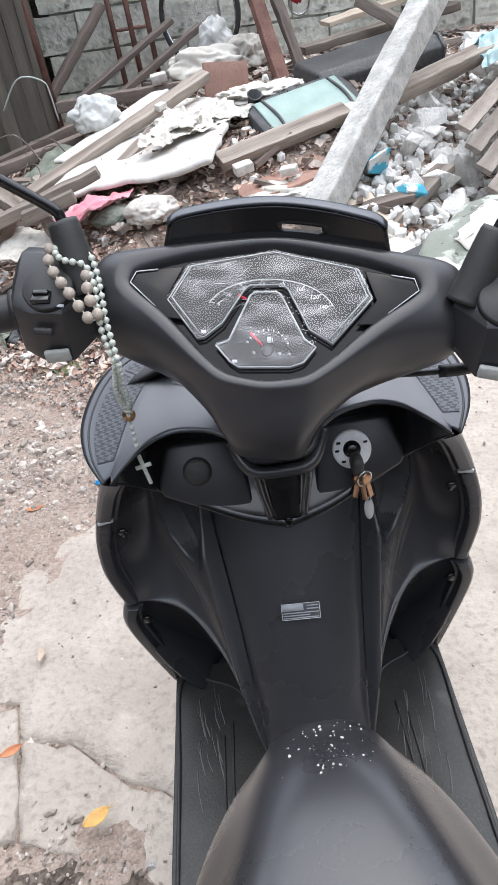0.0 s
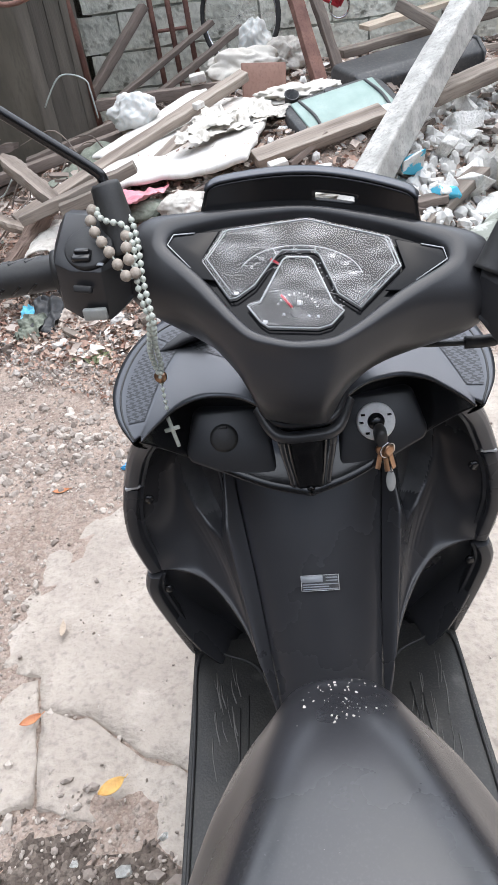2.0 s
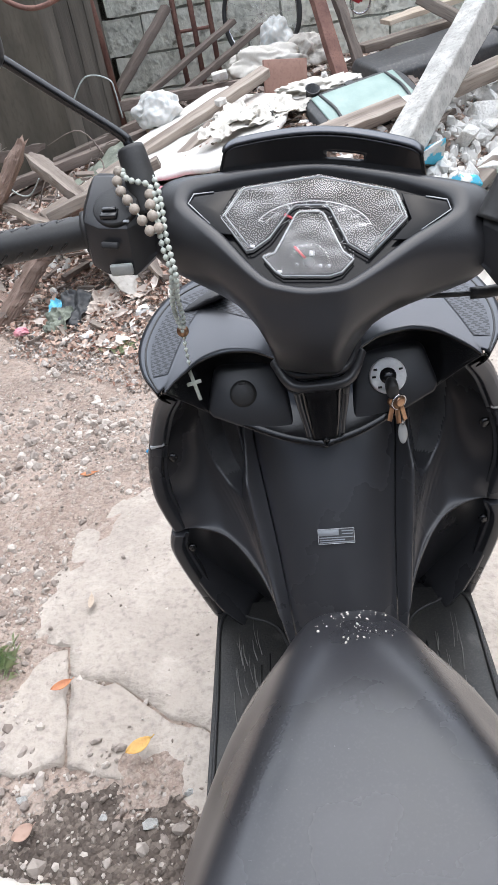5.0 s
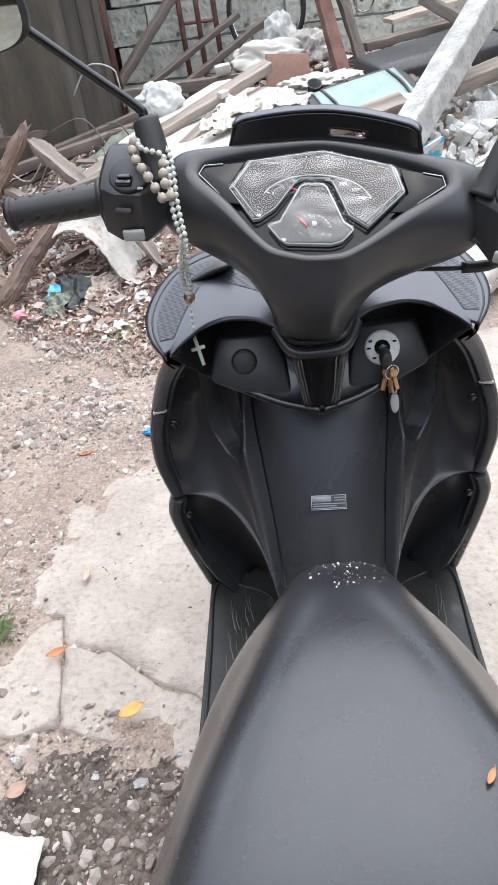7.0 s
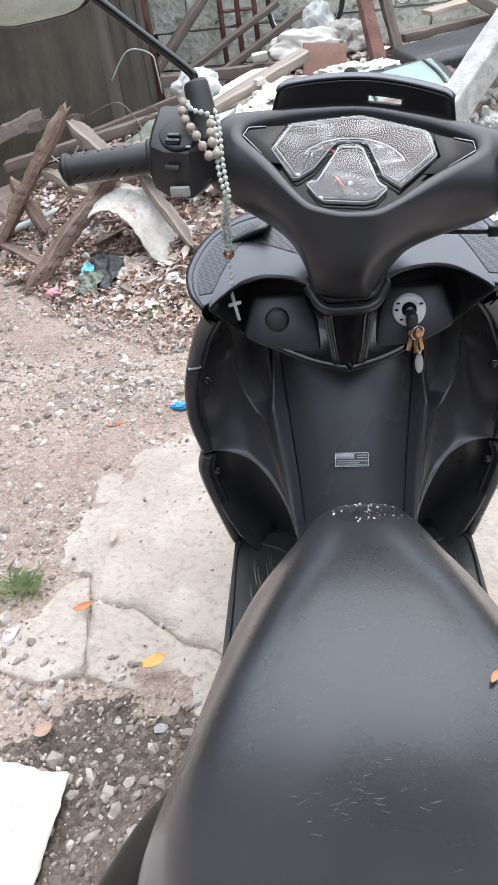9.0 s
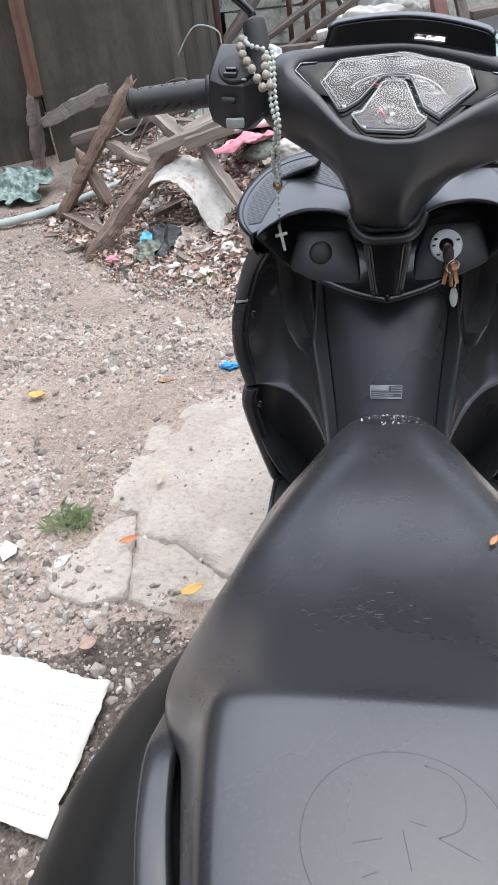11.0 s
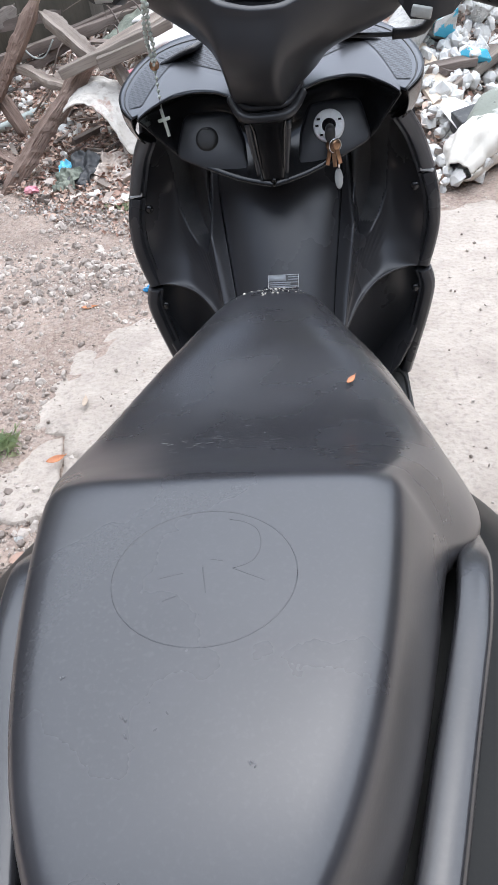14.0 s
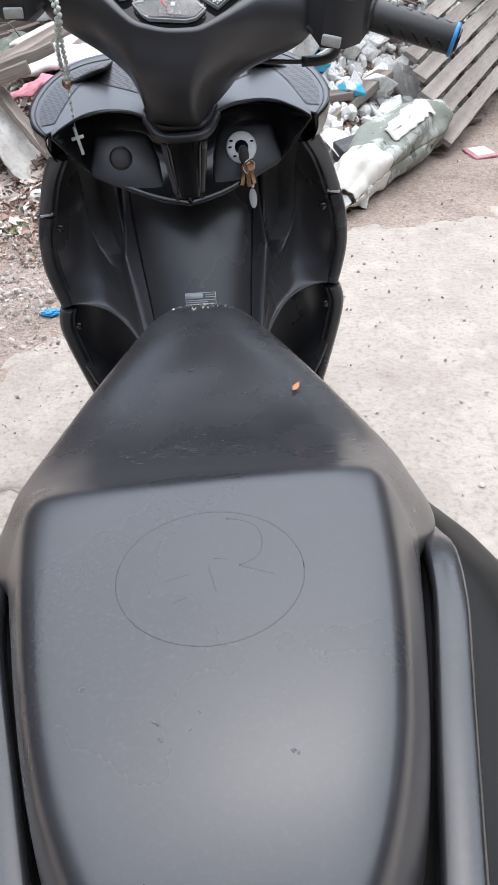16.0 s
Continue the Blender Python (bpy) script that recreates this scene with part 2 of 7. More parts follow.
DIRT = pebbly(pebbly(layered(surface("dirt", (0.25, 0.185, 0.15), (0.41, 0.32, 0.265), 0.95, 3.5, 1.0, 60, stain=0.8, c=(0.17, 0.135, 0.115), dist=0.012), (0.17, 0.13, 0.11), 1.6, 0.52, 0.75), 190, 0.5, (0.43, 0.36, 0.305), 0.003), 70, 0.4, (0.47, 0.405, 0.35), 0.006)
CONCRETE = layered(layered(layered(surface("worn_concrete", (0.375, 0.325, 0.28), (0.465, 0.41, 0.355), 0.92, 6.0, 0.8, 70, stain=0.7, c=(0.26, 0.225, 0.20), dist=0.008), (0.30, 0.255, 0.222), 3.0, 0.52, 0.72), (0.5, 0.445, 0.39), 11.0, 0.5, 0.75), (0.27, 0.225, 0.2), 38.0, 0.62, 0.72)
PEBBLE = surface("pebbles", (0.21, 0.17, 0.145), (0.58, 0.52, 0.465), 0.9, 6, 0.4, 120, stain=0.3, island=True)
BROKEN = surface("broken_concrete", (0.66, 0.65, 0.62), (0.82, 0.81, 0.78), 0.92, 3, 1.0, 11, dist=0.007, stain=0.5, c=(0.38, 0.37, 0.36), random_tint=0.18)
POST = layered(surface("grey_concrete_post", (0.36, 0.355, 0.335), (0.54, 0.53, 0.5), 0.92, 14, 1.0, 70, stain=0.6, c=(0.22, 0.215, 0.2)), (0.3, 0.29, 0.27), 5.0, 0.55, 0.75)
BLOCK = layered(surface("hollow_block", (0.56, 0.57, 0.5), (0.74, 0.74, 0.66), 0.95, 5, 1.0, 18, stain=0.7, c=(0.3, 0.31, 0.27), random_tint=0.12, dist=0.02), (0.2, 0.2, 0.165), 7.0, 0.56, 0.70)
MORTAR = surface("mortar", (0.36, 0.375, 0.335), (0.46, 0.475, 0.43), 0.95, 6, 0.8, 60, stain=0.6)


def wood(name, a, b, c, rough=0.85, grain=(0.12, 1.0, 1.0)):
    m = surface(name, a, b, rough, 5, 0.6, 45, stain=0.4, c=c, random_tint=0.25)
    nt = m.node_tree
    mp = nt.nodes.new("ShaderNodeMapping")
    mp.inputs["Scale"].default_value = grain
    tc = next(n for n in nt.nodes if n.type == "TEX_COORD")
    nt.links.new(tc.outputs["Object"], mp.inputs[0])
    for n in nt.nodes:
        if n.type == "TEX_NOISE":
            nt.links.new(mp.outputs[0], n.inputs["Vector"])
            n.inputs["Scale"].default_value *= 3
    return m


WOOD = wood("weathered_wood", (0.15, 0.118, 0.098), (0.35, 0.30, 0.255), (0.06, 0.046, 0.038), grain=(0.06, 1.0, 1.0))
WOOD_DARK = wood("dark_rotten_wood", (0.11, 0.088, 0.075), (0.23, 0.185, 0.16), (0.045, 0.036, 0.03))
WOOD_PALE = wood("pale_wood", (0.5, 0.41, 0.32), (0.62, 0.53, 0.43), (0.32, 0.24, 0.18))
PLY = layered(wood("stained_plywood", (0.07, 0.061, 0.046), (0.112, 0.098, 0.076), (0.045, 0.039, 0.03), grain=(0.5, 0.5, 0.12)), (0.04, 0.036, 0.029), 1.5, 0.5, 0.7)
WOOD_UP = wood("weathered_upright_wood", (0.075, 0.066, 0.054), (0.15, 0.132, 0.11), (0.08, 0.07, 0.06), grain=(1.0, 1.0, 0.1))
WOOD_SLAT = wood("old_slat_wood", (0.2, 0.168, 0.145), (0.32, 0.28, 0.245), (0.09, 0.07, 0.06))
ROTTEN = wood("rotten_splintered_wood", (0.17, 0.115, 0.09), (0.34, 0.25, 0.205), (0.05, 0.034, 0.028), 0.95)
next(n for n in ROTTEN.node_tree.nodes if n.type == "BUMP").inputs["Strength"].default_value = 1.0
next(n for n in ROTTEN.node_tree.nodes if n.type == "BUMP").inputs["Distance"].default_value = 0.012
RUST = surface("rusty_iron", (0.16, 0.08, 0.065), (0.26, 0.14, 0.11), 0.8, 12, 0.5, 90, stain=0.5, c=(0.08, 0.045, 0.04))
SHEET = layered(layered(surface("white_foam_sheet", (0.56, 0.54, 0.51), (0.70, 0.68, 0.65), 0.85, 5, 0.5, 40, stain=0.6, c=(0.5, 0.45, 0.4)), (0.42, 0.33, 0.27), 4.0, 0.56, 0.72), (0.3, 0.18, 0.12), 16.0, 0.66, 0.72)
TORN = layered(surface("dirty_white_vinyl", (0.45, 0.42, 0.38), (0.66, 0.63, 0.58), 0.75, 7, 0.6, 40, stain=0.6, c=(0.28, 0.24, 0.2)), (0.3, 0.14, 0.1), 6.0, 0.6, 0.72)
PAPER = surface("white_paper", (0.55, 0.52, 0.465), (0.68, 0.65, 0.595), 0.85, 8, 0.3, 60, stain=0.3, c=(0.5, 0.44, 0.38))
BAG = surface("white_plastic_bag", (0.5, 0.5, 0.48), (0.74, 0.73, 0.7), 0.45, 9, 0.6, 40, stain=0.4, c=(0.45, 0.6, 0.65))
GREEN_TUB = surface("pale_green_plastic", (0.22, 0.32, 0.29), (0.31, 0.41, 0.38), 0.45, 8, 0.2, 60, stain=0.4, c=(0.25, 0.33, 0.3))
DARK_TUB = surface("black_bin_plastic", (0.03, 0.032, 0.035), (0.06, 0.062, 0.065), 0.5, 6, 0.2, 60, stain=0.4, c=(0.14, 0.13, 0.12))
PINK = surface("pink_cloth", (0.65, 0.22, 0.28), (0.78, 0.4, 0.44), 0.9, 10, 0.5, 90, stain=0.4, c=(0.45, 0.12, 0.16))
CYAN = surface("cyan_paint", (0.1, 0.48, 0.68), (0.18, 0.6, 0.78), 0.7, 8, 0.4, 60, stain=0.35, c=(0.5, 0.55, 0.55))
OLIVE = surface("grey_green_cloth", (0.13, 0.15, 0.12), (0.24, 0.26, 0.21), 0.9, 10, 0.5, 80, stain=0.5, c=(0.34, 0.35, 0.3))
LEAF_BROWN = surface("dry_leaf", (0.24, 0.13, 0.095), (0.62, 0.47, 0.38), 0.85, 9, 0.3, 60, stain=0.4, c=(0.2, 0.12, 0.09), island=True)
LEAF_ORANGE = surface("orange_leaf", (0.42, 0.15, 0.07), (0.55, 0.24, 0.1), 0.6, 40, 0.2, 200, stain=0.3)
LEAF_YELLOW = surface("yellow_leaf", (0.56, 0.3, 0.075), (0.62, 0.4, 0.12), 0.55, 40, 0.2, 200, stain=0.3)
GRASS = surface("grass", (0.3, 0.38, 0.19), (0.48, 0.54, 0.34), 0.8, 12, 0.2, 60, stain=0.3)
PIPE = surface("grey_pipe", (0.4, 0.45, 0.43), (0.5, 0.55, 0.52), 0.5, 10, 0.1, 60, stain=0.4)
BROWN_PANEL = surface("brown_board", (0.3, 0.17, 0.13), (0.38, 0.23, 0.18), 0.7, 6, 0.3, 60, stain=0.4)
TYRE = surface("tyre_rubber", (0.02, 0.02, 0.02), (0.035, 0.035, 0.035), 0.75, 20, 0.2, 200, stain=0.3)
BEAD_PALE = surface("pale_green_bead", (0.46, 0.49, 0.43), (0.56, 0.59, 0.53), 0.35, 200, 0.1, 900, stain=0.3)
BEAD_WOOD = surface("wooden_bead", (0.33, 0.28, 0.23), (0.45, 0.39, 0.33), 0.6, 150, 0.3, 800, stain=0.5)
CHIP = surface("stone_chip", (0.24, 0.205, 0.18), (0.58, 0.53, 0.49), 0.92, 6, 0.4, 120, stain=0.4, c=(0.3, 0.26, 0.22), island=True)
SCRAP = surface("scrap_paper", (0.42, 0.34, 0.29), (0.76, 0.69, 0.63), 0.9, 20, 0.3, 120, stain=0.4, c=(0.45, 0.38, 0.33), island=True)
PAINTED = layered(surface("painted_concrete", (0.6, 0.6, 0.58), (0.72, 0.72, 0.7), 0.9, 3, 0.7, 16, stain=0.4), (0.1, 0.5, 0.7), 0.9, 0.46, 0.48)
TAN = surface("faded_leaf", (0.42, 0.34, 0.26), (0.5, 0.4, 0.32), 0.8, 30, 0.2, 200, stain=0.3)

TEAL = surface("teal_plastic", (0.3, 0.5, 0.52), (0.55, 0.68, 0.69), 0.5, 9, 0.3, 60, stain=0.4, c=(0.7, 0.74, 0.73))
CAMO = layered(layered(surface("mottled_sack_cloth", (0.2, 0.215, 0.18), (0.27, 0.285, 0.25), 0.85, 6, 0.4, 120, stain=0.3, c=(0.15, 0.15, 0.13)), (0.42, 0.43, 0.39), 9.0, 0.52, 0.56), (0.1, 0.105, 0.09), 12.0, 0.58, 0.62)
CARD = layered(surface("crumpled_card", (0.5, 0.42, 0.36), (0.66, 0.58, 0.51), 0.9, 14, 0.8, 60, stain=0.5, c=(0.4, 0.3, 0.25)), (0.35, 0.2, 0.15), 12.0, 0.6, 0.7)
SCUFF = plain("pale_scuff", (0.11, 0.11, 0.115), 0.6)
INK = plain("faded_ink", (0.47, 0.45, 0.415), 0.9)
FILM = surface("green_plastic_film", (0.13, 0.2, 0.17), (0.34, 0.42, 0.38), 0.35, 22, 0.5, 60, stain=0.4, c=(0.55, 0.6, 0.58))
BLUE_SCRAP = plain("blue_plastic_scrap", (0.04, 0.3, 0.62), 0.4)
RAIL = surface("glossy_rail_paint", (0.022, 0.022, 0.024), (0.03, 0.03, 0.033), 0.24, 12, 0.02, 300, stain=0.2, c=(0.04, 0.04, 0.04), spec=0.7)
BROWN_WOOD = wood("reddish_brown_timber", (0.2, 0.105, 0.08), (0.3, 0.17, 0.13), (0.1, 0.055, 0.045))
SCRATCH = plain("lens_scratch", (0.5, 0.5, 0.5), 0.5)
BODY = surface("black_body_plastic", (0.010, 0.010, 0.010), (0.015, 0.015, 0.014), 0.42, 5, 0.03, 500, stain=0.1, c=(0.03, 0.028, 0.025), spec=0.14)
COWL = surface("dark_cowl_paint", (0.062, 0.066, 0.076), (0.078, 0.082, 0.094), 0.34, 5, 0.02, 600, stain=0.05, c=(0.06, 0.06, 0.065), spec=0.9, metal=0.6)
SOIL = pebbly(surface("dark_damp_soil", (0.085, 0.066, 0.054), (0.15, 0.118, 0.097), 0.95, 7, 1.0, 60, stain=0.7, c=(0.06, 0.046, 0.038), dist=0.016), 110, 0.6, (0.3, 0.25, 0.21), 0.008)
WING.node_tree.nodes["Principled BSDF"].inputs["Specular IOR Level"].default_value = 0.18


# ---- shaping helpers ----
def part(name, bm, material, parent=None, label="", m=None, smooth=True, sub=0, thick=0.0, bevel=0.0):
    me = bpy.data.meshes.new(name)
    bmesh.ops.recalc_face_normals(bm, faces=bm.faces)
    bm.to_mesh(me)
    bm.free()
    if material:
        me.materials.append(material)
    if smooth:
        me.polygons.foreach_set("use_smooth", [True] * len(me.polygons))
    ob = new(name, me)
    if parent:
        ob.parent = parent
    if m is not None:
        ob.matrix_basis = m
    if label:
        ob["label"] = label
    if thick:
        md = ob.modifiers.new("thickness", "SOLIDIFY")
        md.thickness, md.offset = thick, 0.0
    if bevel:
        md = ob.modifiers.new("bevel", "BEVEL")
        md.width, md.segments, md.limit_method = bevel, 2, "ANGLE"
    if sub:
        md = ob.modifiers.new("round", "SUBSURF")
        md.levels = md.render_levels = sub
    return ob


def thing(name, label, category, m=None, group="", kind=""):
    ob = new(name)
    ob.empty_display_size = 0.05
    if m is not None:
        ob.matrix_basis = m
    return tagged(ob, label, category, group, kind)


def loft(rings, closed=True, caps=True):
    bm = bmesh.new()
    rows = [[bm.verts.new(p) for p in r] for r in rings]
    n = len(rows[0])
    for a, b in zip(rows, rows[1:]):
        for i in range(n if closed else n - 1):
            j = (i + 1) % n
            bm.faces.new((a[i], a[j], b[j], b[i]))
    if caps and closed:
        bm.faces.new(rows[0][::-1])
        bm.faces.new(rows[-1])
    return bm


def grid(fn, nu, nv):
    bm = bmesh.new()
    v = [[bm.verts.new(fn(i / nu, j / nv)) for i in range(nu + 1)] for j in range(nv + 1)]
    for j in range(nv):
        for i in range(nu):
            bm.faces.new((v[j][i], v[j][i + 1], v[j + 1][i + 1], v[j + 1][i]))
    return bm


def spline(pts, t):
    """A point at t (0 to 1) on a smooth line through pts."""
    n = len(pts) - 1
    s = min(max(t, 0.0), 0.99999) * n
    i = int(s)
    f = s - i
    p = [Vector(pts[min(max(k, 0), n)]) for k in (i - 1, i, i + 1, i + 2)]
    return 0.5 * (2 * p[1] + (p[2] - p[0]) * f + (2 * p[0] - 5 * p[1] + 4 * p[2] - p[3]) * f * f + (3 * p[1] - p[0] - 3 * p[2] + p[3]) * f ** 3)


def tube(pts, radius, seg=12, steps=0, radius_end=None, flat=1.0):
    """A round bar along pts; flat squashes it along its own up direction."""
    path = [spline(pts, k / steps) for k in range(steps + 1)] if steps else [Vector(p) for p in pts]
    rings = []
    for k, p in enumerate(path):
        d = (path[min(k + 1, len(path) - 1)] - path[max(k - 1, 0)]).normalized()
        side = d.cross(Vector((0, 0, 1)))
        side = side.normalized() if side.length > 1e-4 else Vector((1, 0, 0))
        up = side.cross(d)
        r = radius + ((radius_end if radius_end is not None else radius) - radius) * k / max(len(path) - 1, 1)
        rings.append([p + side * (r * math.cos(a)) + up * (r * flat * math.sin(a)) for a in (2 * math.pi * i / seg for i in range(seg))])
    return loft(rings)


def revolve(profile, seg=24, axis="z"):
    """Turns (radius, height) pairs round an axis."""
    rings = []
    for r, h in profile:
        ring = []
        for i in range(seg):
            a = 2 * math.pi * i / seg
            c, s = max(r, 1e-5) * math.cos(a), max(r, 1e-5) * math.sin(a)
            ring.append({"z": (c, s, h), "y": (c, h, s), "x": (h, c, s)}[axis])
        rings.append(ring)
    return loft(rings)


def torus(R, r, seg=32, k=10, axis="z"):
    bm = bmesh.new()
    v = []
    for i in range(seg):
        a = 2 * math.pi * i / seg
        row = []
        for j in range(k):
            b = 2 * math.pi * j / k
            q, h = R + r * math.cos(b), r * math.sin(b)
            c, s = q * math.cos(a), q * math.sin(a)
            row.append(bm.verts.new({"z": (c, s, h), "y": (c, h, s), "x": (h, c, s)}[axis]))
        v.append(row)
    for i in range(seg):
        for j in range(k):
            bm.faces.new((v[i][j], v[(i + 1) % seg][j], v[(i + 1) % seg][(j + 1) % k], v[i][(j + 1) % k]))
    return bm


def box(x0, x1, y0, y1, z0, z1, cuts=0, wobble=0.0, seed=0):
    bm = bmesh.new()
    bmesh.ops.create_cube(bm, size=1)
    for v in bm.verts:
        v.co = Vector((x0 + (v.co.x + 0.5) * (x1 - x0), y0 + (v.co.y + 0.5) * (y1 - y0), z0 + (v.co.z + 0.5) * (z1 - z0)))
    if cuts:
        long = [e for e in bm.edges if abs((e.verts[0].co - e.verts[1].co).x) > 0.5 * abs(x1 - x0)]
        bmesh.ops.subdivide_edges(bm, edges=long, cuts=cuts, use_grid_fill=True)
    if wobble:
        for v in bm.verts:
            v.co += wobble * noise.noise_vector(v.co * 9 + Vector((seed * 7.3, seed * 1.7, 0)))
    return bm


def plate(outline, y, depth, mirror=1):
    """A flat plate in the x-z plane at y, depth thick forward."""
    bm = bmesh.new()
    vs = [bm.verts.new((mirror * x, yy, z)) for x, z, yy in ((o[0], o[1], y + (o[2] if len(o) > 2 else 0)) for o in outline)]
    f = bm.faces.new(vs)
    ext = bmesh.ops.extrude_face_region(bm, geom=[f])
    bmesh.ops.translate(bm, verts=[g for g in ext["geom"] if isinstance(g, bmesh.types.BMVert)], vec=(0, depth, 0))
    return bm


def coons(top, bottom, inner, outer, bulge=(0, 0, 0), lead=0.0):
    """A surface between four lines that share their ends."""
    b = Vector(bulge)

    def fn(s, v):
        P = (1 - v) * spline(top, s) + v * spline(bottom, s) + (1 - s) * spline(inner, v) + s * spline(outer, v)
        P -= (1 - s) * (1 - v) * spline(top, 0) + s * (1 - v) * spline(top, 1) + (1 - s) * v * spline(bottom, 0) + s * v * spline(bottom, 1)
        q = min(max((s - lead) / (1 - lead), 0.0), 1.0)
        return P + b * (16 * q * (1 - q) * v * (1 - v)) ** 0.8
    return fn


def flip(fn, side):
    return lambda s, v: Vector((side * fn(s, v).x, fn(s, v).y, fn(s, v).z))


# ---- scooter ----
SCOOT = pose(0.036, 0, 0, 0, 0, 3.4)
scooter = thing("scooter", "matte black motor scooter parked on its stand on cracked concrete", "scooter", SCOOT)
_X = Vector((0.9867, -0.1168, -0.1128)).normalized()
_V = Vector((0.1603, 0.8118, 0.5616))
_V = (_V - _X * _V.dot(_X)).normalized()
_N = _X.cross(_V)
BAR = SCOOT.inverted() @ Matrix(((_X.x, _V.x, _N.x, 0.013), (_X.y, _V.y, _N.y, 0.552), (_X.z, _V.z, _N.z, 0.937), (0, 0, 0, 1)))


def build_seat():
    rows = [  # y, top, half width of the top, outer half width
        (0.374, 0.572, 0.022, 0.044), (0.366, 0.596, 0.028, 0.060), (0.345, 0.622, 0.033, 0.082), (0.305, 0.642, 0.038, 0.104),
        (0.25, 0.652, 0.048, 0.127), (0.19, 0.657, 0.072, 0.145), (0.13, 0.660, 0.098, 0.158), (0.07, 0.665, 0.120, 0.170), (0.01, 0.680, 0.130, 0.181),
        (-0.035, 0.703, 0.125, 0.181), (-0.08, 0.733, 0.114, 0.168), (-0.112, 0.757, 0.102, 0.147), (-0.128, 0.768, 0.0985, 0.137), (-0.135, 0.7715, 0.0985, 0.134), (-0.145, 0.773, 0.0995, 0.131),
        (-0.20, 0.774, 0.094, 0.119), (-0.26, 0.773, 0.083, 0.104), (-0.31, 0.770, 0.068, 0.088), (-0.35, 0.760, 0.046, 0.068), (-0.378, 0.742, 0.022, 0.042)]
    rings = []
    for y, zt, wt, wo in rows:
        back = min(max((-0.08 - y) / 0.05, 0.0), 1.0)
        e = 0.30 - 0.14 * back
        half = [(wt * 0.55, zt + 0.002), (wt * (0.92 + 0.05 * back), zt + 0.0005 * back), (wt + e * (wo - wt), zt - 0.010), (wt + (0.52 + 0.1 * back) * (wo - wt), zt - 0.036 - 0.01 * back), (wo - 0.003, zt - 0.072), (wo, zt - 0.095), (wo - 0.018, zt - 0.118)]
        rings.append([(0, y, zt + 0.003)] + [(x, y, z) for x, z in half] + [(-x, y, z) for x, z in half[::-1]])
    seat = part("seat", loft(rings), VINYL, scooter, "matte black vinyl seat with dust and scuffs, ground reflection painted on its flanks", sub=2)
    bpy.context.view_layer.update()
    ev = seat.evaluated_get(bpy.context.evaluated_depsgraph_get())

    def on_top(x, y, up=0.0):
        """A point on the cushion above a place."""
        hit, co, nor, k = ev.ray_cast(Vector((x, y, 1.2)), Vector((0, 0, -1)))
        return co + nor * up if hit else Vector((x, y, 0.775))

    # embossed ring and strokes on the rear cushion
    part("embossed_ring", tube([on_top(0.0455 * math.cos(a), -0.203 + 0.0405 * math.sin(a), -0.00022) for a in (2 * math.pi * k / 64 for k in range(65))], 0.0004, 6), VINYL, seat, "embossed circle mark")
    strokes = ([(0.010, -0.1685), (0.019, -0.171), (0.0255, -0.177), (0.027, -0.187), (0.0235, -0.196), (0.0142, -0.2005)], [(0.0142, -0.2005), (0.0298, -0.2075)], [(-0.0008, -0.199), (0.0023, -0.2145)], [(0.0025, -0.1945), (0.0094, -0.1960)], [(-0.0223, -0.206), (-0.010, -0.2028)], [(-0.018, -0.219), (-0.012, -0.2165)])
    for pts in strokes:
        line = [spline([(x, y, 0) for x, y in pts], k / 16) for k in range(17)]
        part("embossed_stroke", tube([on_top(q.x, q.y, -0.0002) for q in line], 0.00036, 6), VINYL, seat)
    rng = random.Random(41)
    for x, y in ((-0.0573, -0.2571), (-0.0254, -0.276), (0.0287, -0.2932), (-0.024, -0.283)):
        for k in range(3):
            q = on_top(x + rng.uniform(-0.001, 0.001), y + rng.uniform(-0.001, 0.001), 0.0001)
            part("nick", tube([q, q + Vector((rng.uniform(-0.0012, 0.0012), rng.uniform(0.0005, 0.0014), 0))], 0.00035, 5), SCUFF, seat)
    for k in range(75):
        x, y = rng.gauss(-0.030, 0.026), rng.gauss(-0.012, 0.016)
        if k > 38:
            x, y = rng.uniform(-0.09, 0.09), rng.uniform(-0.06, 0.20)
        d, l = rng.uniform(-0.5, 0.7), rng.uniform(0.001, 0.008) * (0.3 if k > 38 else 1)
        part("scuff", tube([on_top(x + l * q * math.cos(d), y + l * q * math.sin(d), 0.0) for q in (-0.5, -0.2, 0.2, 0.5)], rng.uniform(0.00006, 0.0002), 4), SCUFF, seat)
    return on_top


def rim_band(name, pts, sd, parent, label="", material=None):
    """A faceted frame strip along a panel's outer edge, with a groove inside its crest."""
    prof = ((-0.024, 0.004), (-0.0195, 0.0035), (-0.0185, -0.001), (-0.0165, -0.0065), (-0.004, -0.0075), (0.0005, -0.003), (0.003, 0.008), (0.0, 0.02), (-0.022, 0.02))
    rings, n = [], 22
    for k in range(n + 1):
        q = spline(pts, k / n)
        d = (spline(pts, min(k / n + 0.03, 1)) - spline(pts, max(k / n - 0.03, 0))).normalized()
        out = d.cross(Vector((0, -1, 0))).normalized()
        if out.x < 0:
            out = -out
        rings.append([(lambda p: (sd * p.x, p.y, p.z))(q + out * a + Vector((0, b, 0))) for a, b in prof])
    return part(name, loft(rings), material or SATIN, parent, label, bevel=0.0008)


